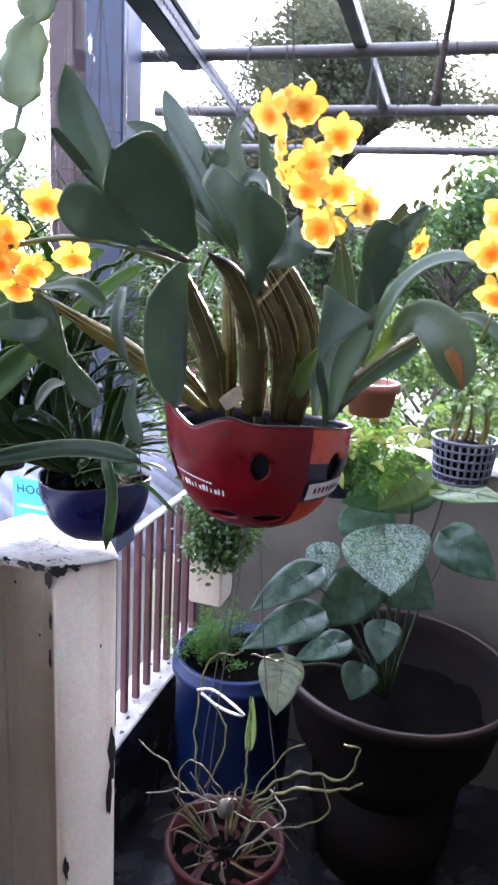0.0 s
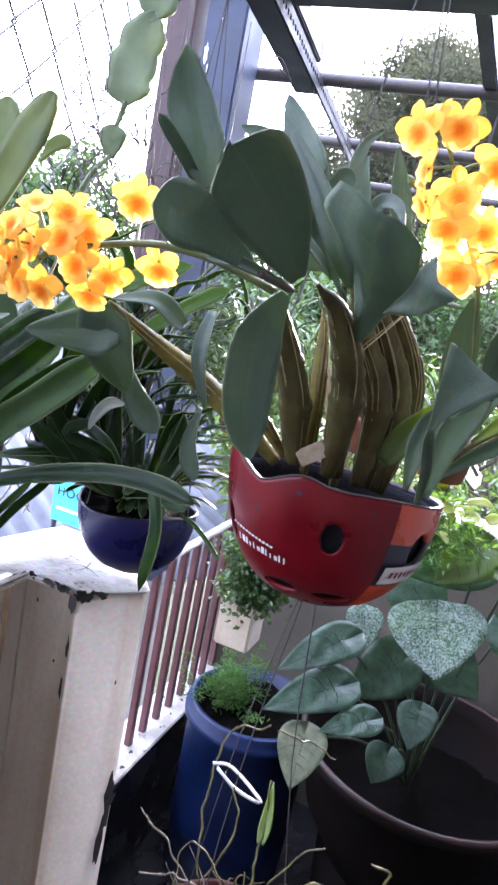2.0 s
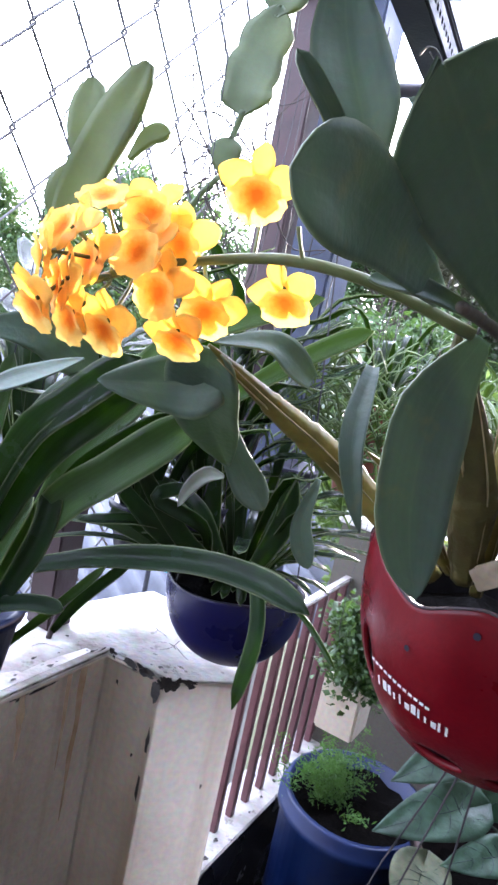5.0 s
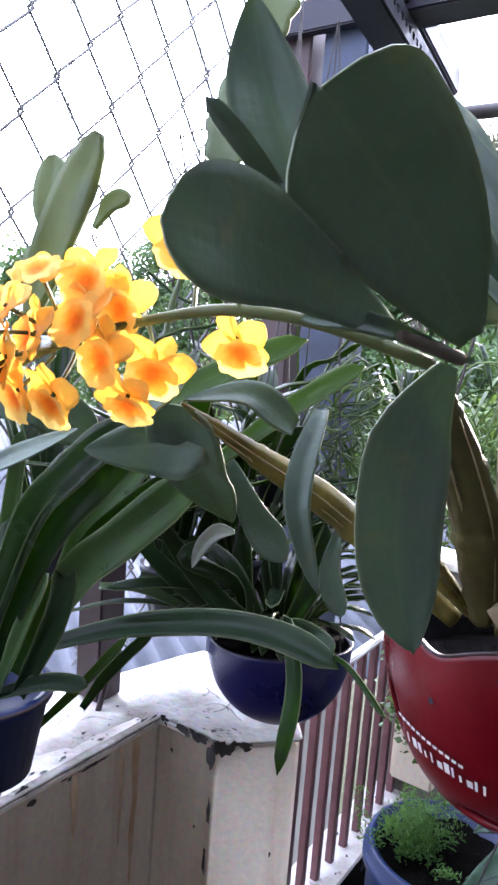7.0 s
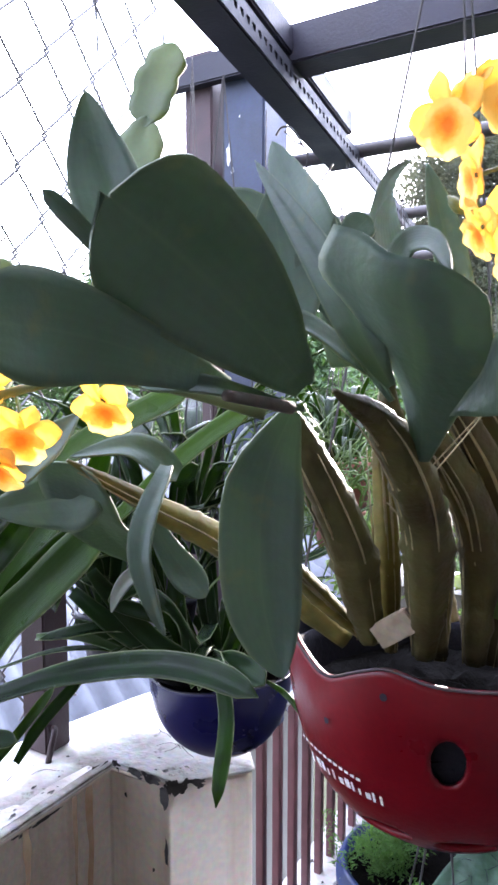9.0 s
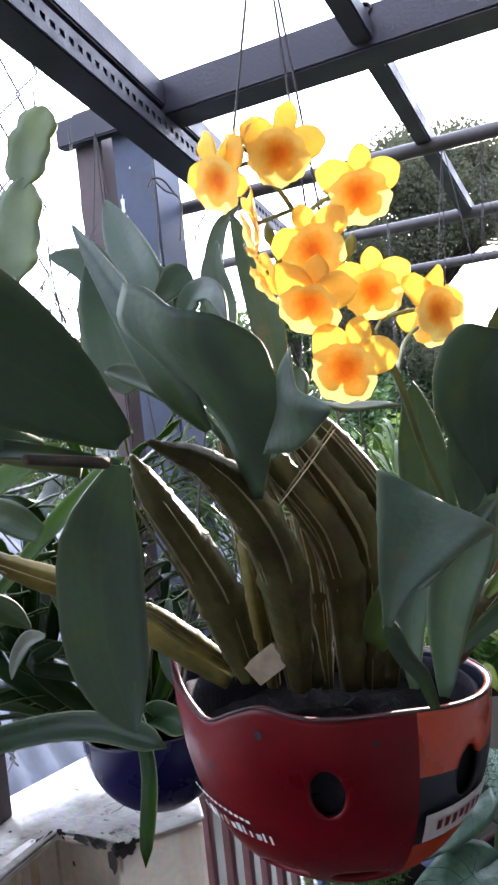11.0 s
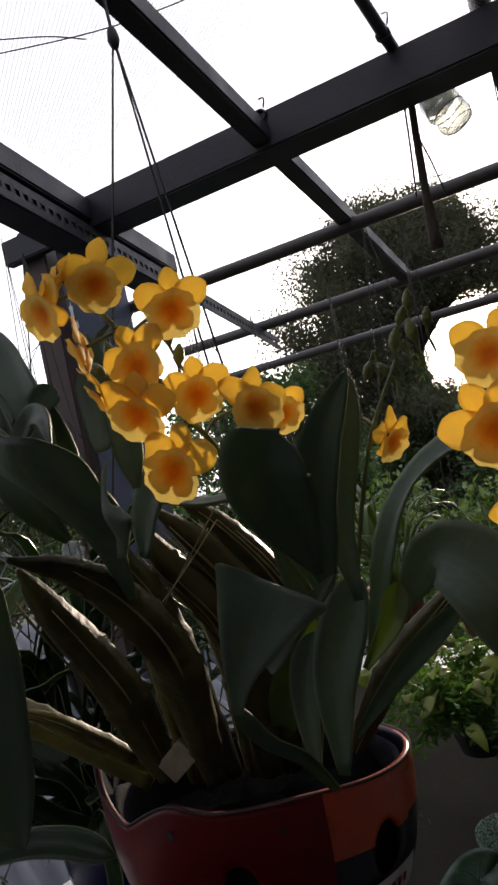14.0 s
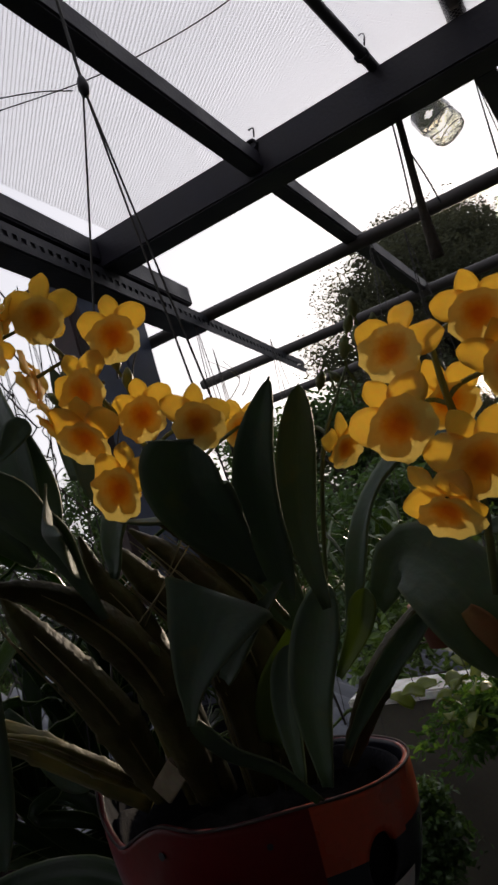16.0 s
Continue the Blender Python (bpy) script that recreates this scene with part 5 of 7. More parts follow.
spray([(0.090, 1.092, 1.912), (0.050, 1.070, 1.925), (0.014, 1.058, 1.929), (-0.022, 1.054, 1.925), (-0.066, 1.032, 1.910), (-0.086, 1.005, 1.892)], 0.0031, [
    ((-0.082, 1.004, 1.924), (-0.3, -1, 0.4), 1.0), ((-0.079, 1.003, 1.900), (-0.5, -1, 0.1), 1.0), ((-0.080, 1.011, 1.884), (-0.3, -1, -0.5), 0.95),
    ((-0.064, 1.019, 1.883), (0.2, -1, -0.4), 1.0), ((-0.081, 1.023, 1.941), (0.1, -0.6, 0.8), 0.9), ((-0.063, 1.039, 1.940), (0.3, -0.8, 0.6), 1.0),
    ((-0.060, 1.030, 1.921), (0.0, -1, 0.3), 1.0), ((-0.048, 1.046, 1.929), (0.4, -1, 0.2), 1.0), ((-0.047, 1.035, 1.905), (0.2, -1, -0.2), 1.0),
    ((-0.031, 1.053, 1.900), (0.6, -0.8, -0.4), 1.0), ((-0.041, 1.045, 1.884), (0.1, -0.7, -0.8), 0.95), ((-0.076, 1.016, 1.912), (-0.1, -1, 0.1), 1.0),
    ((-0.089, 0.998, 1.911), (-0.6, -1, 0.1), 1.0), ((-0.088, 0.995, 1.888), (-0.6, -1, -0.2), 1.0), ((-0.010, 1.045, 1.958), (0.4, -0.8, -0.3), 1.0), ((-0.012, 1.094, 1.913), (0.2, -0.9, -0.5), 1.05)], 3, 0.0200)
spray([(0.241, 1.208, 1.858), (0.233, 1.180, 1.906), (0.226, 1.162, 1.949), (0.207, 1.155, 1.986), (0.188, 1.144, 2.030), (0.179, 1.137, 2.044)], 0.0019, [
    ((0.165, 1.122, 2.043), (-0.2, -1, -0.1), 1.0), ((0.191, 1.135, 2.052), (0.2, -1, 0.05), 1.0), ((0.221, 1.152, 2.031), (0.3, -1, -0.1), 1.0),
    ((0.172, 1.130, 2.056), (-0.6, -0.6, 0.6), 0.8), ((0.174, 1.135, 2.020), (-0.9, -0.5, -0.2), 0.9), ((0.177, 1.137, 1.997), (-0.8, -0.4, -0.6), 0.85),
    ((0.200, 1.142, 2.007), (0.0, -1, -0.05), 1.05), ((0.200, 1.135, 1.983), (0.0, -1, -0.1), 1.05), ((0.222, 1.157, 1.986), (0.3, -0.9, -0.4), 0.95),
    ((0.248, 1.163, 1.973), (0.7, -0.6, -0.3), 1.0), ((0.215, 1.135, 1.951), (0.05, -1, -0.1), 1.1), ((0.228, 1.241, 1.974), (0.5, -0.8, -0.1), 0.9)], 5)
spray([(0.251, 1.244, 1.865), (0.269, 1.233, 1.911), (0.285, 1.227, 1.947), (0.301, 1.250, 1.985)], 0.0015, [
    ((0.294, 1.229, 1.943), (0.9, -0.4, -0.2), 0.85)], 6)
spray([(0.363, 1.177, 1.856), (0.376, 1.155, 1.905), (0.377, 1.143, 1.941), (0.378, 1.140, 1.964)], 0.0019, [
    ((0.367, 1.132, 1.965), (-0.1, -1, -0.1), 1.0), ((0.361, 1.124, 1.937), (-0.1, -1, -0.1), 1.05), ((0.398, 1.144, 1.969), (0.3, -1, 0.1), 0.95),
    ((0.374, 1.153, 1.942), (0.3, -0.8, -0.3), 0.9), ((0.387, 1.121, 1.916), (0.4, -1, -0.1), 1.05), ((0.370, 1.122, 1.902), (0.0, -0.8, -0.6), 1.0),
    ((0.403, 1.138, 1.945), (0.5, -1, 0), 1.0)], 8, 0.0190)


def bud(at, toward, size=0.006):
    at, d = Vector(at), Vector(toward).normalized()
    part("bud", tube_bm([at, at + d * size, at + d * 2 * size], [size * 0.15, size * 0.55, size * 0.5, size * 0.12], 10, 8), M_STEM, orchid, "small green flower bud")
    part("pedicel", tube_bm([at, at - d * size + Vector((0, 0.004, 0)), at + Vector((0, 0.01, -0.014))], 0.0009, 6, 5), M_STEM, orchid)


for p_, d_ in (((0.315, 1.251, 2.011), (0.2, -0.2, 1)), ((0.288, 1.246, 1.988), (-0.5, 0, -1)), ((0.207, 1.164, 2.014), (0, 0, 1)), ((0.208, 1.167, 2.003), (0.3, 0, 1)), ((0.168, 1.166, 2.016), (0, -0.2, 1)),
               ((0.162, 1.165, 2.010), (-0.5, -0.2, 0.6)), ((0.241, 1.223, 1.886), (0, -0.5, 0.4)), ((0.145, 1.207, 1.851), (0, -0.5, 1))):
    bud(p_, d_)
for p_, d_, w_ in (((0.302, 1.250, 1.990), (0.25, 0, 1), 0.0068), ((0.307, 1.252, 2.004), (0.5, 0, 0.9), 0.006), ((0.315, 1.248, 1.992), (-0.05, 0, 1), 0.007), ((0.322, 1.256, 2.000), (0.2, 0, 1), 0.0056), ((0.296, 1.250, 1.978), (-0.5, 0, 0.8), 0.005)):
    bud(p_, d_, w_)


part("pedicel", tube_bm([(0.014, 1.057, 1.929), (0.012, 1.054, 1.937), (0.010, 1.053, 1.944)], [0.0011, 0.0009, 0.0013], 8, 7), M_STEM, orchid, "bare stalk of a fallen flower")
part("cut_stub", tube_bm([(0.091, 1.056, 1.922), (0.095, 1.076, 1.919), (0.101, 1.098, 1.915)], [0.0026, 0.0028, 0.0031], 10, 10), M_ROOT, orchid, "pale grey cut stub of an old flower stem")


# ---- strap-leaved plants ----
def strap_plant(name, label, center, specs, count, reach, seed, material=M_STRAP, up=0.5, width=0.022, group="", droop=0.35):
    """A tuft of arching straps from one crown; specs are single leaves with their own course."""
    rng = random.Random(seed)
    plant = thing(name, label, "plant", group, at=center)
    c = Vector(center)
    for pts, w, face, *other in specs:
        part("leaf", blade_bm(pts, w, face, 16, 0.38, "strap", 0.0014, 0.02, cross=6), other[0] if other else material, plant)
    for k in range(count):
        a = rng.uniform(0, 2 * math.pi)
        d = Vector((math.cos(a), math.sin(a), 0))
        L = reach * rng.uniform(0.6, 1.1)
        h = up * rng.uniform(0.4, 1.1)
        base = c + d * rng.uniform(0.0, 0.03)
        pts = [base, base + d * L * 0.35 + Vector((0, 0, L * h)), base + d * L * 0.75 + Vector((0, 0, L * h * 1.2)), base + d * L + Vector((0, 0, L * (h * (1.1 if droop > 0.2 else 1.45) - droop)))]
        part("leaf", blade_bm(pts, width * rng.uniform(0.7, 1.2), (-d.x * 0.4, -d.y * 0.4, 1), 10, 0.25, "strap", 0.0014, 0.0, cross=4), material, plant)
    return plant


strap_plant("strap_orchid", "dark green strap-leaved orchid in the blue helmet", BC + Vector((0, 0, -0.01)), [
    ([(-0.268, 1.549, 1.541), (-0.192, 1.511, 1.573), (-0.135, 1.491, 1.569)], 0.034, (0, -0.6, 1)),
    ([(-0.360, 1.262, 1.583), (-0.286, 1.290, 1.616), (-0.227, 1.310, 1.634), (-0.163, 1.324, 1.648), (-0.100, 1.326, 1.652), (-0.046, 1.322, 1.645)], 0.028, (0.2, -0.8, 0.8)),
    ([(-0.215, 1.545, 1.545), (-0.175, 1.455, 1.610), (-0.138, 1.415, 1.560), (-0.131, 1.381, 1.480)], 0.018, (0.2, -1, 0.1)),
    ([(-0.484, 1.466, 1.566), (-0.418, 1.480, 1.577), (-0.350, 1.505, 1.562), (-0.290, 1.550, 1.540)], 0.016, (0.1, -0.8, 0.6), M_STRAP_LIT),
    ([(-0.415, 1.470, 1.599), (-0.378, 1.480, 1.592), (-0.330, 1.510, 1.566), (-0.285, 1.550, 1.540)], 0.018, (0.1, -0.8, 0.5)),
    ([(-0.407, 1.460, 1.646), (-0.360, 1.480, 1.606), (-0.318, 1.505, 1.575), (-0.280, 1.550, 1.540)], 0.028, (0.3, -0.8, 0.4)),
    ([(-0.374, 1.460, 1.678), (-0.352, 1.480, 1.638), (-0.310, 1.505, 1.585), (-0.275, 1.550, 1.540)], 0.026, (0.5, -0.8, 0.3)),
    ([(-0.545, 1.450, 1.513), (-0.449, 1.470, 1.553), (-0.365, 1.500, 1.560), (-0.300, 1.540, 1.535)], 0.008, (0.0, -0.6, 0.8)),
    ([(-0.377, 1.470, 1.551), (-0.357, 1.480, 1.565), (-0.330, 1.505, 1.586)], 0.007, (0.0, -0.6, 0.8)),
    ([(-0.280, 1.566, 1.540), (-0.329, 1.530, 1.627), (-0.394, 1.460, 1.663)], 0.03, (0, -0.6, 1)),
    ([(-0.280, 1.566, 1.540), (-0.351, 1.498, 1.593), (-0.415, 1.407, 1.596)], 0.022, (0, -0.6, 1)),
    ([(-0.299, 1.553, 1.540), (-0.294, 1.521, 1.606), (-0.342, 1.471, 1.640), (-0.316, 1.500, 1.660)], 0.02, (0, -1, 0.3)),
    ([(-0.292, 1.557, 1.540), (-0.328, 1.578, 1.647), (-0.358, 1.604, 1.718)], 0.03, (0, -1, 0.3)),
    ([(-0.187, 1.589, 1.524), (-0.145, 1.572, 1.519), (-0.085, 1.546, 1.489)], 0.008, (0, -1, 0.3)),
    ([(-0.248, 1.587, 1.541), (-0.232, 1.631, 1.619), (-0.249, 1.643, 1.685)], 0.035, (0, -1, 0.2)),
], 34, 0.20, 11, up=0.85, width=0.017, droop=0.1)

strap_plant("strap_orchid", "short dark straps crowding the rim of the blue helmet", BC, [], 46, 0.13, 13, up=0.42, width=0.015, droop=0.14)
LP = (-0.355, 1.195, 1.521)
lp = thing("hanging_pot", "small blue plastic pot with a pale rim hung by the parapet", "pot", at=LP)
part("body", lathe_bm([(0.0, -0.06), (0.045, -0.06), (0.06, 0.02), (0.064, 0.02), (0.064, 0.028), (0.056, 0.028), (0.05, 0.0), (0, 0.0)], Vector(LP) + Vector((0, 0, 0.02)), 28), M_DRUM, lp)
part("rim", ring_tube([Vector(LP) + Vector((0.063 * math.cos(k * math.pi / 16), 0.063 * math.sin(k * math.pi / 16), 0.046)) for k in range(32)], 0.0022), M_GREYRIM, lp)
strap_plant("strap_orchid", "broad glossy strap-leaved orchid in a small blue pot", Vector(LP) + Vector((0, 0, 0.03)), [
    ([(-0.351, 1.230, 1.567), (-0.290, 1.240, 1.677), (-0.230, 1.245, 1.733), (-0.150, 1.250, 1.805)], 0.040, (0.35, -0.8, 0.35), M_STRAP_LIT),
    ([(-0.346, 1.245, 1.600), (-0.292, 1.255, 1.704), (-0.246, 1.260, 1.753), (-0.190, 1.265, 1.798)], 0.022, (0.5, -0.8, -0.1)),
    ([(-0.352, 1.262, 1.610), (-0.314, 1.275, 1.712), (-0.281, 1.280, 1.757), (-0.236, 1.285, 1.805)], 0.030, (0.3, -0.9, 0.4), M_STRAP_LIT),
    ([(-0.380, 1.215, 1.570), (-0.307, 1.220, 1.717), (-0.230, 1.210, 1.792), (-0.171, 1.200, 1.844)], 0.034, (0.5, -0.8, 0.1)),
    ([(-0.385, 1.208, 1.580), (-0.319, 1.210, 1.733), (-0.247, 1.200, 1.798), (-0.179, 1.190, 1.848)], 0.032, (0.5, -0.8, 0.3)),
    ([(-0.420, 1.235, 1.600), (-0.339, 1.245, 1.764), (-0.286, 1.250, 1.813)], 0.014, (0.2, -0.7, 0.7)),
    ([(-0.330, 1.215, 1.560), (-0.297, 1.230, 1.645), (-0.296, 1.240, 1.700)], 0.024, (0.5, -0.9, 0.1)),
    ([(-0.350, 1.205, 1.560), (-0.330, 1.220, 1.630), (-0.312, 1.230, 1.684)], 0.022, (-0.1, -0.9, 0.3), M_STRAP_LIT),
    ([(-0.470, 1.290, 1.600), (-0.458, 1.300, 1.720), (-0.446, 1.300, 1.800)], 0.022, (0.3, -0.9, 0.2), M_STRAP_LIT),
    ([(-0.346, 1.240, 1.500), (-0.293, 1.260, 1.566), (-0.243, 1.270, 1.630)], 0.010, (0.5, -0.8, 0.4), M_STRAP_LIT),
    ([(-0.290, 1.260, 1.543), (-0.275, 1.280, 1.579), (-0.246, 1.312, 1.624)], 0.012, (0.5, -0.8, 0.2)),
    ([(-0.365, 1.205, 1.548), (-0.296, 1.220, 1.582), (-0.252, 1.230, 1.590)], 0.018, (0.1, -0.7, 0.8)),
    ([(-0.250, 1.240, 1.800), (-0.190, 1.240, 1.858), (-0.129, 1.250, 1.892), (-0.070, 1.262, 1.920)], 0.022, (0.3, -0.8, 0.4), M_STRAP_LIT),
    ([(-0.200, 1.290, 1.780), (-0.125, 1.298, 1.845), (-0.079, 1.300, 1.879), (-0.040, 1.302, 1.903)], 0.018, (0.3, -0.8, 0.4), M_STRAP_LIT),
    ([(-0.260, 1.285, 1.700), (-0.200, 1.270, 1.800), (-0.150, 1.250, 1.876)], 0.020, (0.4, -0.8, 0.2)),
], 3, 0.16, 12, up=0.9, width=0.020, droop=0.0)
for k, (c, s, n, r, u) in enumerate((((-0.42, 2.35, 1.60), 21, 34, 0.20, 1.0), ((-0.10, 2.45, 1.62), 22, 34, 0.20, 1.0), ((-0.30, 2.1, 1.75), 23, 26, 0.16, 0.9))):
    hp = thing("hanging_pot", "small clay pot on thin wires with strap leaves", "pot", "hanging pots behind the orchid", at=c)
    part("body", lathe_bm([(0, -0.09), (0.045, -0.09), (0.062, -0.005), (0.067, -0.005), (0.067, 0.01), (0.058, 0.01), (0.054, -0.02), (0, -0.02)], c, 24), M_TERRA, hp)
    for q in range(3):
        a = q * 2.09
        part("wire", tube_bm([Vector(c) + Vector((0.064 * math.cos(a), 0.064 * math.sin(a), 0.005)), Vector(c) + Vector((0.02 * math.cos(a), 0.02 * math.sin(a), 0.3)), (c[0], c[1], roof_z(c[1]))], 0.001, 6, 5), M_STRING, hp)
    strap_plant("spider_plant", "light green narrow-leaved plant in a hanging pot", c, [], n, r, s, M_LIME if k < 2 else M_STRAP, u, 0.014, "narrow-leaved plants")

for k, (c, s, n, r) in enumerate((((-0.411, 1.531, 1.594), 24, 16, 0.25), ((-0.514, 1.400, 1.635), 25, 14, 0.26), ((-0.386, 1.642, 1.587), 26, 18, 0.22), ((-0.401, 1.732, 1.703), 27, 16, 0.22))):
    hp = thing("hanging_pot", "small black plastic pot hidden among strap leaves", "pot", "black pots among the leaves", at=c)
    part("body", lathe_bm([(0, -0.06), (0.03, -0.06), (0.042, 0.0), (0.046, 0.0), (0.046, 0.01), (0.04, 0.01), (0, 0.0)], c, 20), M_NAVY, hp)
    for q in range(3):
        a = q * 2.09
        part("wire", tube_bm([Vector(c) + Vector((0.043 * math.cos(a), 0.043 * math.sin(a), 0.005)), Vector(c) + Vector((0.02 * math.cos(a), 0.02 * math.sin(a), 0.3)), (c[0], c[1], roof_z(c[1]))], 0.0008, 6, 5), M_STRING, hp)
    strap_plant("strap_orchid", "green strap-leaved orchid in a hanging black pot", c, [], n, r, s, M_STRAP, 1.0, 0.028, "strap orchids by the railing", 0.08)
GP = Vector((-0.235, 1.823, 1.741))
grass = thing("trailing_grass", "tangle of bright thin grassy strands behind the canes", "grass", kind="stuff", at=GP)
rng, bm = random.Random(77), bmesh.new()
for k in range(260):
    p = GP + Vector((rng.gauss(0, 0.10), rng.gauss(0, 0.06), rng.gauss(-0.02, 0.05)))
    d = Vector((rng.gauss(0, 1), rng.gauss(0, 0.6), rng.uniform(0.1, 1.2))).normalized() * rng.uniform(0.06, 0.15)
    blade_bm([p, p + d * 0.6 + Vector((0, 0, 0.02)), p + d + Vector((0, 0, -0.03 * rng.random()))], rng.uniform(0.0022, 0.005), (rng.uniform(-1, 1), -1, 0.6), 5, 0.2, "strap", 0.0006, 0.0, bm, cross=2)
part("strands", bm, M_LIME, grass)

KP = (-0.372, 1.898, 1.606)
kp = thing("hanging_pot", "small black plastic pot hung on a line", "pot", at=KP)
part("body", lathe_bm([(0, -0.06), (0.03, -0.06), (0.048, 0.02), (0.052, 0.02), (0.052, 0.03), (0.045, 0.03), (0, 0.02)], KP, 24), M_NAVY, kp)
part("line", tube_bm([(KP[0], KP[1], KP[2] + 0.02), (KP[0], KP[1], KP[2] + 0.3), (KP[0] - 0.02, KP[1] + 0.05, roof_z(KP[1]))], 0.0012, 6, 5), M_STRING, kp)

# flat-jointed cactus leaves climbing behind
cactus = thing("leaf_cactus", "flat-jointed leaf cactus climbing by the fence, its green paled for haze", "cactus", at=(-0.30, 1.5, 1.6))
for pts, w in (([(-0.405, 1.570, 2.058), (-0.406, 1.570, 2.084), (-0.404, 1.570, 2.108)], 0.050), ([(-0.399, 1.580, 2.140), (-0.401, 1.588, 2.185), (-0.396, 1.598, 2.235), (-0.385, 1.600, 2.282)], 0.076),
               ([(-0.389, 1.600, 2.268), (-0.378, 1.610, 2.316), (-0.363, 1.616, 2.350), (-0.349, 1.620, 2.376)], 0.066),
               ([(-0.255, 1.150, 1.905), (-0.236, 1.150, 1.950), (-0.210, 1.150, 2.000), (-0.182, 1.150, 2.048)], 0.042), ([(-0.240, 1.165, 1.975), (-0.250, 1.168, 2.005), (-0.253, 1.170, 2.044)], 0.036),
               ([(-0.272, 1.175, 1.935), (-0.276, 1.175, 1.955), (-0.270, 1.175, 1.980)], 0.030), ([(-0.210, 1.175, 1.990), (-0.196, 1.178, 2.008), (-0.180, 1.180, 2.012)], 0.016)):
    part("pad", blade_bm(pts, w, (0.2, -1, 0.1), 22, 0.1, "pad" if w > 0.06 else "orchid", 0.004, 0.08), M_PAD, cactus)
for pts in ([(-0.404, 1.571, 2.106), (-0.402, 1.576, 2.124), (-0.399, 1.580, 2.145)], [(-0.406, 1.570, 2.062), (-0.427, 1.552, 2.024), (-0.452, 1.545, 1.960), (-0.462, 1.545, 1.900)]):
    part("stem", tube_bm(pts, [0.004, 0.0045, 0.005], 10, 7), M_PAD, cactus)

VC = Vector((-0.509, 1.708, 2.071))
vine = thing("dry_vine", "tangle of thin dry vine stems caught in the fence", "vine", kind="stuff", at=VC)
rng, bm = random.Random(19), bmesh.new()
for k in range(46):
    p = VC + Vector((rng.gauss(0, 0.07), rng.gauss(0, 0.08), rng.gauss(-0.03, 0.08)))
    pts = [p]
    for q in range(4):
        pts.append(pts[-1] + Vector((rng.gauss(0, 0.03), rng.gauss(0, 0.03), rng.gauss(0.008, 0.04))))
    tube_bm(pts, [0.0016, 0.0012, 0.0006], 12, 4, bm=bm)
part("stems", bm, M_BARK, vine)

# ---- hanging red pot with bare canes ----
RC = Vector((0.072, 1.42, 0.985))
rp = thing("hanging_pot", "red plastic pot on thin wires with bare orchid canes", "pot", at=RC)
part("body", lathe_bm([(0, -0.13), (0.07, -0.13), (0.094, -0.012), (0.1, -0.012), (0.1, 0.0), (0.092, 0.0), (0.087, -0.03), (0, -0.03)], RC, 36), M_REDPOT, rp)
part("soil", soil_bm(RC, 0.088, -0.028, random.Random(5)), M_SOIL_SHADE, rp)
for q in range(3):
    a = q * 2.09 + 0.4
    part("wire", tube_bm([RC + Vector((0.098 * math.cos(a), 0.098 * math.sin(a), -0.003)), RC + Vector((0.05 * math.cos(a), 0.05 * math.sin(a), 0.3)), HC + Vector((0.01 * math.cos(a), 0.01 * math.sin(a), -0.13))], 0.0009, 6, 5), M_STRING, rp)
bare = thing("orchid_plant", "leafless yellow-green orchid canes and grey roots", "orchid", at=RC)
rng = random.Random(31)
for pts, r, m in (([(0.043, 1.355, 1.124), (0.019, 1.400, 1.187), (0.012, 1.459, 1.271), (0.068, 1.475, 1.307)], 0.0027, M_CANEY), ([(0.052, 1.358, 1.124), (0.072, 1.396, 1.193), (0.031, 1.423, 1.246)], 0.0027, M_CANEY),
                  ([(0.117, 1.354, 1.128), (0.107, 1.403, 1.189), (0.097, 1.443, 1.246)], 0.0027, M_CANEY), ([(0.125, 1.356, 1.128), (0.197, 1.363, 1.195), (0.264, 1.350, 1.215), (0.281, 1.360, 1.259), (0.258, 1.360, 1.262)], 0.0031, M_CANEY),
                  ([(0.127, 1.352, 1.122), (0.194, 1.347, 1.177), (0.259, 1.339, 1.203), (0.290, 1.335, 1.226)], 0.0031, M_CANEY), ([(0.125, 1.356, 1.128), (0.154, 1.401, 1.173), (0.188, 1.428, 1.198)], 0.0020, M_CANEY),
                  ([(0.069, 1.337, 1.126), (0.025, 1.332, 1.137), (-0.023, 1.310, 1.135)], 0.0024, M_ROOT), ([(0.037, 1.347, 1.118), (-0.016, 1.359, 1.154), (-0.061, 1.362, 1.181)], 0.0020, M_ROOT),
                  ([(0.120, 1.313, 1.143), (0.196, 1.275, 1.172), (0.251, 1.303, 1.193), (0.236, 1.328, 1.224)], 0.0019, M_CANE), ([(0.157, 1.361, 1.155), (0.190, 1.321, 1.149), (0.159, 1.270, 1.146), (0.135, 1.247, 1.130)], 0.0024, M_ROOT),
                  ([(0.093, 1.346, 1.126), (0.059, 1.360, 1.155), (0.017, 1.372, 1.154), (0.021, 1.320, 1.125)], 0.0020, M_CANE), ([(0.071, 1.516, 1.274), (0.114, 1.568, 1.244), (0.152, 1.585, 1.221)], 0.0020, M_CANE)):
    r *= 0.78
    m = M_BARECANE if m is M_CANEY else m
    bm = tube_bm(pts, [r * 0.8, r * 0.85, r * 0.75, r * 0.55], 36, 8)
    spine = bezier(pts, 36)
    for k, v in enumerate(bm.verts):
        p = spine[min(36, k // 8)]
        wob = Vector((noise.noise(p * 45), noise.noise(p * 45 + Vector((9, 0, 0))), noise.noise(p * 45 + Vector((0, 9, 0))))) * 0.006
        v.co = p + (v.co - p) * (1.25 if (k // 8) % 6 == 3 else 0.95) + wob
    part("cane", bm, m, bare)
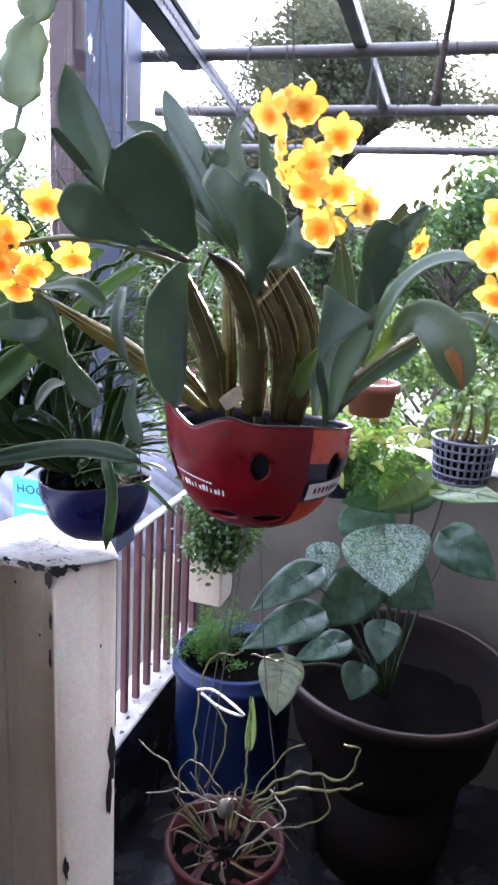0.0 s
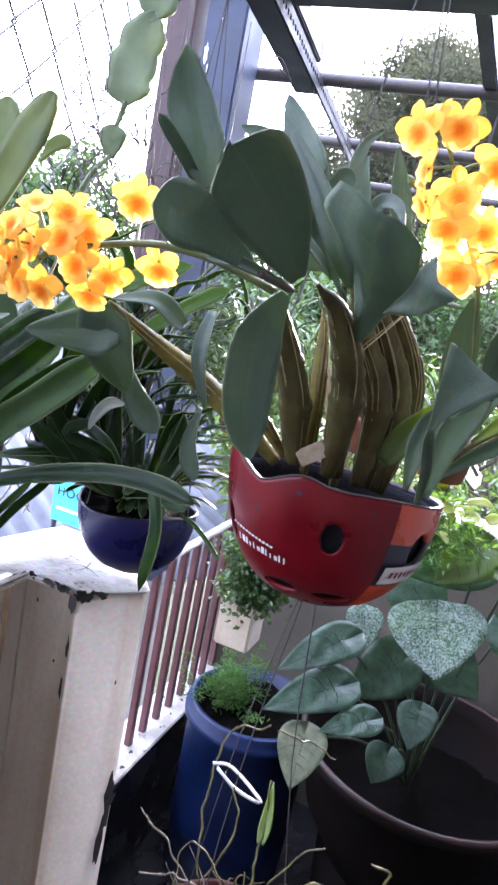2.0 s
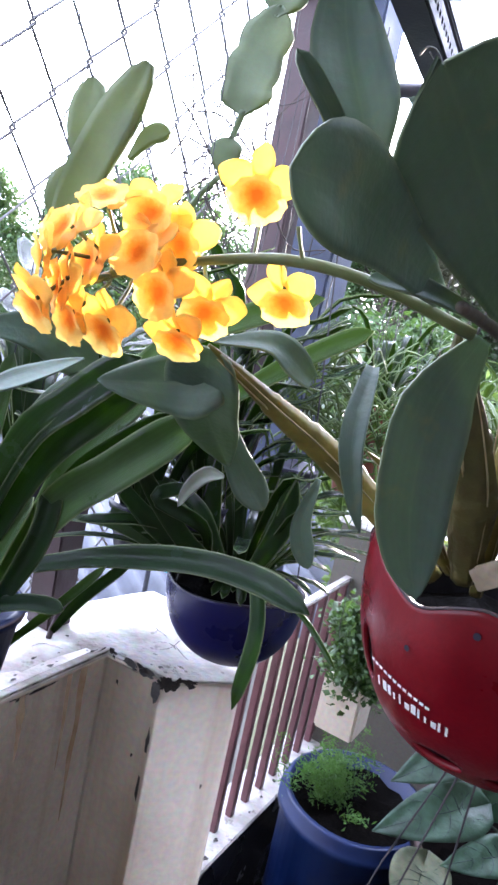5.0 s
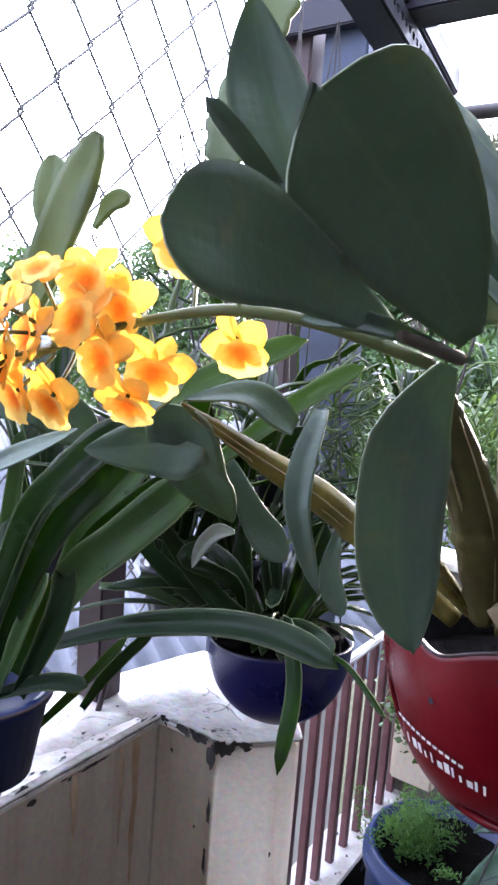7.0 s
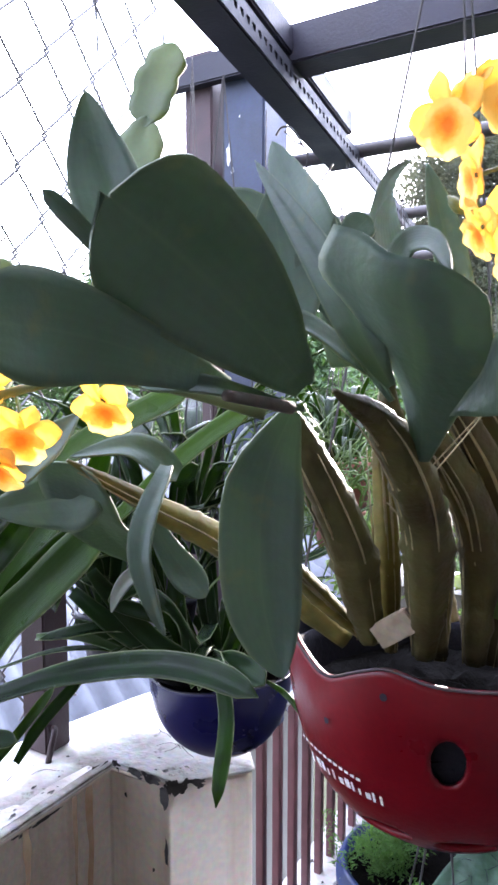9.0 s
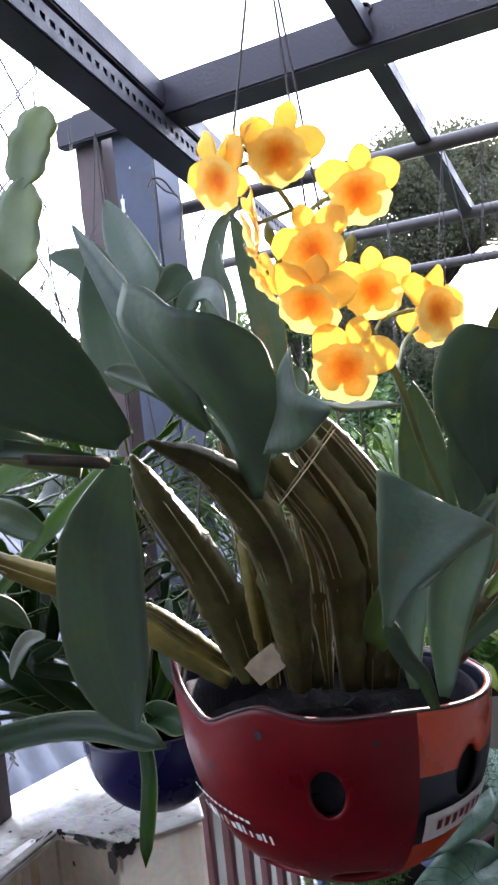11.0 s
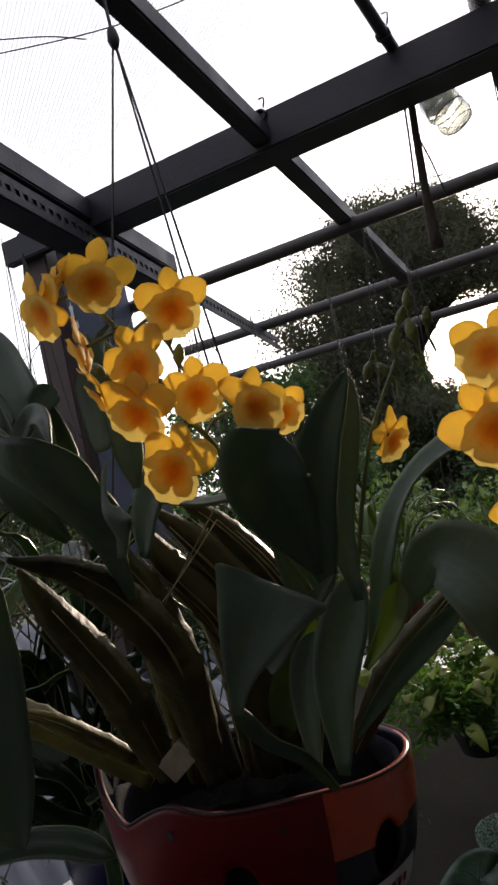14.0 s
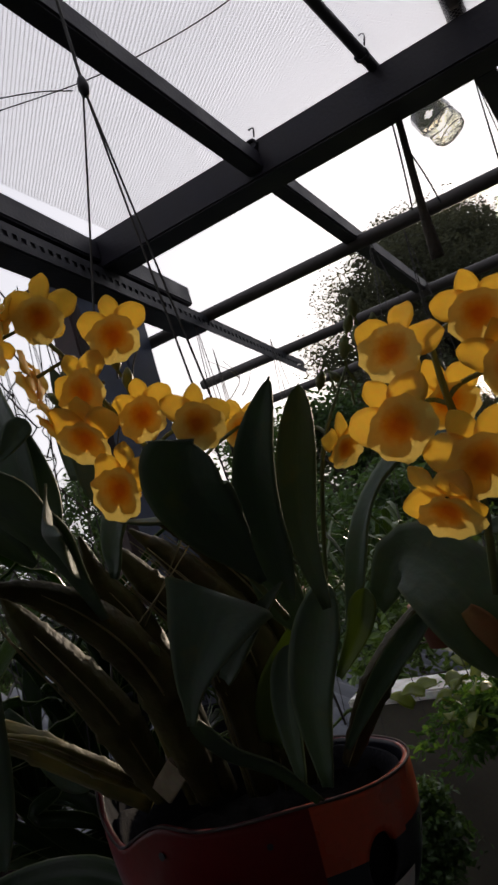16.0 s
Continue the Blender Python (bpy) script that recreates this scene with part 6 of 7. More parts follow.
for k in range(30):
    a, L = rng.uniform(0, 6.3), rng.uniform(0.04, 0.10)
    d = Vector((math.cos(a), math.sin(a), 0))
    p = RC + d * 0.03 + Vector((0, 0, -0.02))
    part("root", tube_bm([p, p + d * L * 0.6 + Vector((0, 0, rng.uniform(0.02, 0.06))), p + d * L + Vector((rng.uniform(-0.03, 0.03), 0, rng.uniform(0, 0.08)))], [0.0016, 0.0014, 0.0009], 10, 6), rng.choice([M_ROOT, M_CANE, M_CANE, M_BARECANE]), bare)
part("young_shoot", blade_bm([(0.109, 1.398, 1.182), (0.106, 1.418, 1.208), (0.098, 1.443, 1.246)], 0.018, (0, -1, 0.1), 10, 0.3, "lance"), M_LEAFY, bare)
bulb = Vector((0.095, 1.332, 1.126))
part("dry_bulb", tube_bm([bulb + Vector((-0.004, 0, -0.016)), bulb, bulb + Vector((0.008, 0, 0.016))], [0.004, 0.011, 0.012, 0.005], 12, 10), M_ROOT, bare, "grey papery dried bulb")
for dx, dz in ((-0.045, 0.004), (-0.042, -0.012), (-0.04, 0.016), (0.03, 0.02)):
    part("root", tube_bm([bulb, bulb + Vector((dx * 0.5, -0.008, dz + 0.008)), bulb + Vector((dx, -0.004, dz - 0.006))], [0.0018, 0.0015, 0.001], 8, 6), M_ROOT, bare)
tie = part("plastic_tie", tube_bm([(0.014, 1.412, 1.257), (0.041, 1.421, 1.256), (0.095, 1.409, 1.234), (0.058, 1.403, 1.241), (0.024, 1.404, 1.259)], 0.0022, 16, 6), M_WHITEP)
tagged(tie, "white plastic tie looped round the bare canes", "cable tie")

# ---- blue drum with fine fern, bonsai, basin ----
DC = Vector((-0.265, 2.55, 0.175))
drum = thing("planter_drum", "blue plastic drum used as a planter on the floor", "planter", at=DC)
part("body", lathe_bm([(0, -0.175), (0.19, -0.175), (0.198, 0.05), (0.2, 0.40), (0.215, 0.405), (0.215, 0.43), (0.2, 0.435), (0.205, 0.455), (0.19, 0.46), (0.185, 0.40), (0, 0.40)], DC, 44), M_DRUM, drum)
part("soil", soil_bm(DC, 0.185, 0.42, random.Random(6), 0.02), M_SOIL_SHADE, drum)
rng = random.Random(41)
spots = []
for k in range(34):
    c_ = DC + Vector((rng.gauss(-0.075, 0.045), rng.gauss(-0.03, 0.06), 0.44))
    h_ = rng.uniform(0.05, 0.17)
    lean = Vector((rng.gauss(0, 0.03), rng.gauss(0, 0.03), 0))
    spots += [c_ + lean * u + Vector((rng.gauss(0, 0.012), rng.gauss(0, 0.012), h_ * u)) for u in (rng.random() for _ in range(90))]
tagged(leaf_cloud("fern_tuft", spots, 0.017, rng, M_MOSS, spread=0.5, drop=-0.6), "fine bright green fern and moss in the drum", "fern", kind="stuff")

bon = thing("hanging_planter", "white square planter holding a dense small-leaved shrub", "planter", at=(-0.31, 2.45, 0.95))
part("body", box_bm((-0.385, 2.39, 0.865), (-0.275, 2.50, 1.015), 0.006), M_WALL, bon)
for q in range(3):
    a = q * 2.09
    part("line", tube_bm([(-0.31 + 0.06 * math.cos(a), 2.45 + 0.055 * math.sin(a), 1.02), (-0.31 + 0.11 * math.cos(a), 2.45 + 0.11 * math.sin(a), 1.3), (-0.31, 2.45, roof_z(2.45))], 0.0009, 8, 5), M_STRING, bon)
shrub = thing("shrub", "dense dark shrub with tiny rounded leaves", "shrub", at=(-0.31, 2.45, 0.95))
part("trunk", tube_bm([(-0.31, 2.45, 0.99), (-0.30, 2.44, 1.05), (-0.32, 2.45, 1.12)], [0.012, 0.008, 0.004], 8, 8), M_BARK, shrub)
spots = []
for k in range(26):
    v = Vector((rng.gauss(0, 1), rng.gauss(0, 1), rng.gauss(0, 1))).normalized() * rng.uniform(0.3, 1.0)
    c_ = Vector((-0.30, 2.45, 1.115)) + Vector((v.x * 0.10, v.y * 0.09, v.z * 0.105))
    w_ = rng.uniform(0.018, 0.035)
    spots += [c_ + Vector((rng.gauss(0, w_), rng.gauss(0, w_), rng.gauss(0, w_))) for _ in range(280)]
leaf_cloud("crown", spots, 0.02, rng, M_BUSH, shrub, 1.6)

BS = Vector((0.27, 2.56, 0.0))
basin = thing("clay_basin", "large round clay basin full of taro", "basin", at=BS)
part("body", lathe_bm([(0, 0.30), (0.2, 0.30), (0.31, 0.48), (0.35, 0.66), (0.37, 0.67), (0.37, 0.70), (0.35, 0.705), (0.335, 0.66), (0.28, 0.52), (0, 0.52)], BS, 56), M_CLAY_SHADE, basin)
part("foot", lathe_bm([(0, 0.0), (0.2, 0.0), (0.23, 0.15), (0.24, 0.31), (0, 0.31)], BS, 40), M_CLAY_SHADE, basin)
part("rim", ring_tube([BS + Vector((0.360 * math.cos(k * math.pi / 32), 0.360 * math.sin(k * math.pi / 32), 0.702)) for k in range(64)], 0.009, 8), M_RIMB, basin, "brown rim, its lit edge in the colour")
part("soil", soil_bm(BS, 0.30, 0.55, random.Random(7), 0.02), M_SOIL_SHADE, basin)


def taro_leaf(host, tip, stalk_top, width, face, material=M_TARO, foot=None, cup=0.1):
    """A heart-shaped blade hanging from its stalk."""
    tip, top = Vector(tip), Vector(stalk_top)
    d = tip - top
    back = top - d * 0.28
    face = Vector(face).normalized()
    side = d.cross(face).normalized()
    up = side.cross(d).normalized()
    bm = bmesh.new()
    n, rows = 16, []
    for k in range(n + 1):
        u = k / n
        p = back + (tip - back) * u + up * 0.05 * d.length * math.sin(math.pi * u)
        w = width / 2 * (math.sin(math.pi * min(1, u * 1.02 + 0.0) ** 0.62) ** 0.75 if 0 < u < 1 else 0.02)
        row = []
        for s in range(9):
            v = s / 4 - 1
            notch = -0.30 * d.length * (1 - abs(v)) ** 1.6 * max(0, 1 - u / 0.32)
            row.append(bm.verts.new(p + side * v * w + up * (cup * w * abs(v) + 0.06 * w * math.sin(u * 12 + v * 5)) - d.normalized() * notch))
        rows.append(row)
    for a, b in zip(rows, rows[1:]):
        for s in range(8):
            bm.faces.new((a[s], a[s + 1], b[s + 1], b[s]))
    ribs = bmesh.new()
    at = lambda k, c: rows[min(n, k)][c].co + up * 0.0012
    tube_bm([at(2, 4), at(6, 4), at(11, 4), at(15, 4)], [0.0013, 0.0009, 0.0004], 8, 5, bm=ribs)
    for k in (2, 4, 6, 8, 10):
        for c in (0, 8):
            tube_bm([at(k, 4), at(k + 1, 4 + (c - 4) // 2), at(k + 3, c)], [0.0008, 0.0006, 0.0003], 6, 4, bm=ribs)
    tube_bm([at(4, 4), at(2, 2), at(1, 1)], [0.0008, 0.0005], 5, 4, bm=ribs)
    tube_bm([at(4, 4), at(2, 6), at(1, 7)], [0.0008, 0.0005], 5, 4, bm=ribs)
    ob = part("leaf", bm, material, host)
    part("vein", ribs, M_VEIN, ob, "dark leaf veins")
    mod = ob.modifiers.new("thickness", "SOLIDIFY")
    mod.thickness = 0.0012
    if foot is not None:
        foot = Vector(foot)
        part("stalk", tube_bm([foot, (foot + top) / 2 + Vector((0, 0, 0.06)), top], [0.005, 0.0035, 0.0025], 12, 7), M_STALK, host)
    return ob


taro = thing("taro_plant", "taro with heart-shaped leaves, some silvery, in the clay basin", "taro plant", at=BS + Vector((0, 0, 0.6)))
FOOT = (0.25, 2.50, 0.60)
# M_LIME marks the two sunlit leaves: their light is in the colour
for tip, top, w, face, m in (
        ((0.196, 2.150, 1.345), (0.275, 2.200, 1.442), 0.13, (0.1, -0.8, 0.5), M_LIME),
        ((0.256, 2.061, 1.167), (0.222, 2.150, 1.272), 0.215, (0.0, -1, 0.5), M_VARI), ((-0.069, 1.927, 1.026), (0.056, 2.090, 1.052), 0.11, (0.1, -0.8, 0.8), M_TARO),
        ((-0.078, 2.014, 1.077), (0.034, 2.161, 1.134), 0.10, (0.1, -0.8, 0.8), M_TARO), ((0.052, 1.976, 0.997), (0.142, 2.079, 1.007), 0.075, (0.0, -0.8, 0.8), M_TARO),
        ((0.035, 1.900, 0.890), (0.025, 1.979, 0.973), 0.11, (0.1, -1, 0.2), M_FADED), ((0.069, 2.224, 1.089), (0.048, 2.276, 1.162), 0.095, (0.1, -1, 0.4), M_VARI),
        ((0.238, 2.157, 0.925), (0.237, 2.228, 0.990), 0.10, (0.0, -1, 0.3), M_TARO), ((0.177, 2.142, 0.815), (0.194, 2.184, 0.879), 0.10, (0.0, -1, 0.3), M_TARO),
        ((0.058, 2.216, 0.965), (0.161, 2.284, 1.072), 0.15, (0.1, -1, 0.4), M_TARO), ((0.359, 2.328, 1.025), (0.225, 2.359, 1.103), 0.17, (0.1, -1, 0.4), M_TARO),
        ((0.081, 2.262, 1.310), (0.274, 2.350, 1.361), 0.14, (0.1, -0.9, 0.4), M_TARO), ((0.512, 2.411, 1.102), (0.381, 2.449, 1.181), 0.14, (0.2, -0.8, 0.5), M_TARO),
        ((0.484, 2.104, 1.425), (0.348, 2.159, 1.414), 0.09, (0.0, -0.5, 0.9), M_LIME), ((0.236, 2.413, 1.099), (0.121, 2.450, 1.222), 0.16, (0.1, -1, 0.4), M_TARO)):
    taro_leaf(taro, tip, top, w, face, m, FOOT)

# ---- hanging perforated basket ----
KC = Vector((0.372, 1.85, 1.615))
bk = thing("hanging_basket", "grey perforated plastic basket hung on thin lines", "basket", at=KC)
bm = bmesh.new()
for j, (r, z) in enumerate(((0.060, 0.0), (0.0585, -0.016), (0.057, -0.032), (0.055, -0.048), (0.053, -0.064), (0.051, -0.078))):
    pts = [KC + Vector((r * math.cos(k * math.pi / 18), r * math.sin(k * math.pi / 18), z)) for k in range(36)]
    t_ = ring_tube(pts, 0.0036 if j == 0 else 0.0022, 5)
    me_ = bpy.data.meshes.new("tmp")
    t_.to_mesh(me_)
    t_.free()
    bm.from_mesh(me_)
    bpy.data.meshes.remove(me_)
for k in range(26):
    a = k * 2 * math.pi / 26
    tube_bm([KC + Vector((0.059 * math.cos(a), 0.059 * math.sin(a), 0)), KC + Vector((0.055 * math.cos(a), 0.055 * math.sin(a), -0.04)), KC + Vector((0.05 * math.cos(a), 0.05 * math.sin(a), -0.08))], 0.0026, 3, 5, bm=bm)
part("lattice", bm, M_GREY, bk)
part("base", lathe_bm([(0, -0.082), (0.051, -0.082), (0.051, -0.076), (0, -0.076)], KC, 28), M_GREY, bk)
part("liner", lathe_bm([(0, -0.07), (0.046, -0.07), (0.053, -0.01), (0, -0.006)], KC, 24), M_SOIL_SHADE, bk)
for q in range(3):
    a = q * 2.09
    part("line", tube_bm([KC + Vector((0.06 * math.cos(a), 0.06 * math.sin(a), 0)), KC + Vector((0.03 * math.cos(a), 0.03 * math.sin(a), 0.35)), (KC.x, KC.y, roof_z(KC.y))], 0.0009, 6, 5), M_STRING, bk)
rng = random.Random(51)
seedling = thing("young_orchid", "young orchid shoots in the grey basket", "orchid", at=KC)
for k in range(12):
    a = rng.uniform(0, 6.3)
    p = KC + Vector((0.03 * math.cos(a), 0.03 * math.sin(a), -0.01))
    q = p + Vector((rng.uniform(-0.03, 0.03), rng.uniform(-0.03, 0.03), rng.uniform(0.03, 0.1)))
    part("shoot", tube_bm([p, (p + q) / 2 + Vector((0.005, 0, 0)), q], [0.004, 0.003, 0.002], 6, 6), M_CANEY, seedling)
    for j in range(2):
        e = q + Vector((rng.uniform(-0.03, 0.03), rng.uniform(-0.03, 0.03), rng.uniform(0.0, 0.03)))
        part("leaf", blade_bm([q, (q + e) / 2 + Vector((0, 0, 0.006)), e], 0.012, (0, -0.5, 1), 6, 0.3, "lance", 0.001, cross=2), M_LIME, seedling)
TC = Vector((0.145, 2.2, 1.62))
tp = thing("hanging_pot", "terracotta pot hung behind the orchid", "pot", at=TC)
part("body", lathe_bm([(0, -0.05), (0.05, -0.05), (0.062, 0.01), (0.068, 0.01), (0.068, 0.03), (0.058, 0.03), (0.054, 0.01), (0, 0.01)], TC, 28), M_TERRA, tp)
for q in range(3):
    a = q * 2.09
    part("line", tube_bm([TC + Vector((0.064 * math.cos(a), 0.064 * math.sin(a), 0.02)), TC + Vector((0.03 * math.cos(a), 0.03 * math.sin(a), 0.4)), (TC.x, TC.y, roof_z(TC.y))], 0.0009, 6, 5), M_STRING, tp)

FP_ = Vector((0.084, 2.166, 1.430))
fpn = thing("hanging_fern", "bright green fine-leaved fern in a dark hanging pot", "fern", at=FP_)
part("pot", lathe_bm([(0, -0.065), (0.04, -0.065), (0.056, -0.01), (0.06, -0.01), (0.06, 0.0), (0, 0.0)], FP_, 28), M_NAVY, fpn)
for q in range(3):
    a = q * 2.09
    part("line", tube_bm([FP_ + Vector((0.059 * math.cos(a), 0.059 * math.sin(a), -0.004)), FP_ + Vector((0.1 * math.cos(a), 0.1 * math.sin(a), 0.3)), (FP_.x, FP_.y, roof_z(FP_.y))], 0.0009, 8, 5), M_STRING, fpn)
spots = []
for k in range(120):
    a, L, h = rng.uniform(0, 6.283), rng.uniform(0.06, 0.2), rng.uniform(0.02, 0.11)
    d = Vector((math.cos(a), math.sin(a), 0))
    for j in range(46):
        u = j / 46
        spots.append(FP_ + d * (0.02 + L * u) + Vector((0, 0, h * math.sin(u * 2.6) - 0.02 * u * u)) + Vector((rng.gauss(0, 1), rng.gauss(0, 1), rng.gauss(0, 0.5))) * 0.016 * (1 - 0.6 * u))
leaf_cloud("fronds", spots, 0.02, rng, M_MOSS, fpn, 0.8)

for k in range(46):
    a, h = rng.uniform(0, 6.283), rng.uniform(0.03, 0.12)
    p = FP_ + Vector((math.cos(a) * rng.uniform(0.03, 0.2), math.sin(a) * rng.uniform(0.03, 0.16), h))
    d = Vector((math.cos(a) + rng.gauss(0, 0.4), math.sin(a) + rng.gauss(0, 0.4), rng.uniform(-0.5, 0.3))).normalized() * rng.uniform(0.035, 0.06)
    part("leaf", blade_bm([p, p + d * 0.5 + Vector((0, 0, 0.008)), p + d], rng.uniform(0.022, 0.034), (rng.gauss(0, 0.3), -0.5, 1), 8, 0.2, "lance", 0.0008, 0.05, cross=4, seed=k), M_GOLD, fpn)

# ---- lines that carry the helmets, and small hung things ----
HOOK = (0.101, 1.36, 2.335)
hang = thing("hanging_line", "three thin lines from a clip carrying the red helmet", "hanging line", at=HOOK)
part("clip", lathe_bm([(0, -0.011), (0.0035, -0.010), (0.0055, -0.003), (0.0045, 0.005), (0.002, 0.010), (0, 0.011)], HOOK, 14), M_STEEL, hang)
part("line", tube_bm([HOOK, (0.099, 1.36, 2.42), (0.097, 1.36, 2.47)], 0.0016, 4, 6), M_STRING, hang)
for k in (15, 18, 40):
    r_ = Vector((HC.x + 0.111 * math.cos(k * math.pi / 36), HC.y + 0.111 * math.sin(k * math.pi / 36), HC.z))
    part("line", tube_bm([HOOK, (Vector(HOOK) + r_) / 2, r_], 0.0011, 4, 5), M_STRING, hang)
hang2 = thing("hanging_line", "thin lines carrying the blue helmet", "hanging line", at=BC)
for k in range(3):
    r_ = BC + Vector((0.099 * math.cos(k * 2.09), 0.099 * math.sin(k * 2.09), 0))
    part("line", tube_bm([(-0.285, 1.64, 2.33), (Vector((-0.285, 1.64, 2.33)) + r_) / 2, r_], 0.0011, 4, 5), M_STRING, hang2)
BT = Vector((0.290, 2.0, 2.440))
bottle = thing("plastic_bottle", "clear crumpled plastic bottle cut as a cup hung under the beam", "bottle", at=BT)
lean = Matrix.Translation(BT) @ Matrix.Rotation(-0.45, 4, "Y") @ Matrix.Translation(-BT)
bm = lathe_bm([(0, -0.044), (0.018, -0.047), (0.028, -0.042), (0.032, -0.034), (0.033, -0.022), (0.031, -0.017), (0.0295, -0.012), (0.031, -0.007), (0.034, -0.002), (0.034, 0.03), (0.0325, 0.03), (0.0325, -0.001), (0.0295, -0.007), (0.028, -0.012), (0.0295, -0.017), (0.0315, -0.022), (0.0305, -0.033), (0.0265, -0.040), (0.017, -0.0445), (0, -0.0415)], BT, 36)
for v in bm.verts:
    off = v.co - BT
    v.co += Vector((off.x, off.y, 0)) * 0.16 * noise.noise(off * 55)
lean = lean @ Matrix.Translation(BT) @ Matrix.Scale(0.88, 4) @ Matrix.Translation(-BT)
bm.transform(lean)
part("body", bm, M_GLASS, bottle)
for z_, r_, w_ in ((-0.043, 0.027, 0.0008), (-0.012, 0.0305, 0.0013)):
    bm = ring_tube([BT + Vector((r_ * math.cos(a * 0.2618), r_ * math.sin(a * 0.2618), z_)) for a in range(24)], w_, 5)
    bm.transform(lean)
    part("ring", bm, M_WIRE, bottle, "thin grey ring round the clear plastic")
part("line", tube_bm([BT + Vector((-0.02, -0.01, 0.03)), BT + Vector((-0.02, -0.06, 0.045))], 0.001, 3, 5), M_STRING, bottle)
bark = thing("hanging_stake", "dark wooden stake hung on wires under the cross beam", "wood stake", at=(0.262, 1.86, 2.33))
part("stake", tube_bm([(0.262, 1.86, 2.405), (0.255, 1.88, 2.358), (0.247, 1.90, 2.281), (0.242, 1.92, 2.209)], [0.005, 0.0055, 0.0065, 0.0105], 14, 8), M_BARK, bark)
part("wire", tube_bm([(0.252, 1.86, 2.405), (0.244, 1.88, 2.354), (0.233, 1.90, 2.285)], 0.0016, 6, 5), M_STEEL, bark)
part("wire", tube_bm([(0.256, 1.87, 2.37), (0.266, 1.89, 2.324), (0.274, 1.90, 2.275)], 0.0014, 6, 5), M_STEEL, bark)

for p_, tail in (((0.062, 1.832, 2.436), 0.02), ((0.260, 1.80, 2.447), 0.022)):
    knot = thing("wire_knot", "twisted dark tie wire knotted round the beam", "tie wire", "tie wires on the frame", at=p_)
    p_ = Vector(p_)
    for q in range(3):
        part("loop", ring_tube([p_ + Vector((0.009 * math.cos(a * 0.5236), -0.036 + 0.003 * q, 0.008 * math.sin(a * 0.5236) + 0.012)) for a in range(12)], 0.0016, 5), M_STEEL, knot)
    part("end", tube_bm([p_ + Vector((0.008, -0.036, 0.02)), p_ + Vector((0.012, -0.038, 0.02 + tail * 0.6)), p_ + Vector((0.004, -0.04, 0.012 + tail))], 0.0014, 6, 5), M_STEEL, knot)
for pts in ([(-0.169, 1.598, 2.226), (-0.161, 1.606, 2.215), (-0.147, 1.617, 2.202), (-0.159, 1.626, 2.155)], [(-0.128, 1.652, 2.194), (-0.147, 1.650, 2.169), (-0.156, 1.654, 2.139)], [(-0.179, 1.594, 2.221), (-0.171, 1.595, 2.230), (-0.160, 1.602, 2.227), (-0.150, 1.614, 2.207)]):
    hk = part("wire_hook", tube_bm(pts, 0.0013, 12, 6), M_STRING)
    tagged(hk, "bent dark wire hook hung from the angle iron", "hook", "wire hooks on the angle iron")
tw = thing("dry_twig", "dry grass twig caught at the end of the angle iron", "twig", at=(-0.372, 2.371, 2.263))
for q, pts in enumerate(([(-0.406, 2.308, 2.194), (-0.380, 2.368, 2.258), (-0.399, 2.345, 2.309)], [(-0.380, 2.368, 2.258), (-0.395, 2.353, 2.285), (-0.427, 2.326, 2.318)], [(-0.374, 2.346, 2.212), (-0.368, 2.379, 2.240), (-0.348, 2.381, 2.277)])):
    part("stem", tube_bm(pts, [0.0016, 0.001, 0.0006], 8, 5), M_HUSK, tw)

# ---- beyond the terrace ----
def corrugated(w, d, pitch):
    """A sheet of rounded ridges, in two overlapping courses, thin but solid."""
    bm = bmesh.new()
    n = int(w / pitch * 6)
    for course, (y0, y1, lift) in enumerate(((0.0, d * 0.53, 0.03), (d * 0.5, d, 0.0))):
        layers = []
        for t in (0, -0.008):
            for y in (y0, y1):
                layers.append([bm.verts.new((w * k / n, y, lift * (1 if y == y1 else 0.4) + t + pitch * 0.25 * math.sin(k * 2 * math.pi / 6))) for k in range(n + 1)])
        a, b, c, e = layers
        for k in range(n):
            bm.faces.new((a[k], a[k + 1], b[k + 1], b[k]))
            bm.faces.new((c[k], e[k], e[k + 1], c[k + 1]))
            bm.faces.new((a[k], c[k], c[k + 1], a[k + 1]))
            bm.faces.new((b[k], b[k + 1], e[k + 1], e[k]))
    return bm


shed = thing("shed", "neighbouring shed with a grey ridged roof", "shed", at=(-3.2, 4.6, -3.2))
bm = corrugated(5.5, 4.6, 0.15)
bmesh.ops.transform(bm, matrix=Matrix.Translation((-4.2, 8.2, 0.95)) @ Matrix.Rotation(radians(-120), 4, "Z") @ Matrix.Rotation(radians(-10), 4, "X"), verts=bm.verts)
part("roof", bm, M_ROOF, shed, "grey ridged roof sheets", smooth=True)
part("wall", box_bm((-4.3, 4.2, -3.2), (-2.2, 6.0, 0.1), 0), M_HOUSE, shed)
SG = Vector((-1.72, 3.4, 0.70))
sign = thing("banner", "turquoise street banner with dark lettering on two poles", "banner", at=SG)
part("board", box_bm((-1.74, 3.395, 0.585), (-1.40, 3.405, 0.80), 0.003), M_SIGN, sign)
part("pole", tube_bm([(-1.73, 3.42, -3.2), (-1.73, 3.42, -1.5), (-1.73, 3.42, 0.8)], 0.012, 4, 8), M_ZINC, sign)
part("pole", tube_bm([(-1.42, 3.42, -3.2), (-1.42, 3.42, -1.5), (-1.42, 3.42, 0.8)], 0.012, 4, 8), M_ZINC, sign)
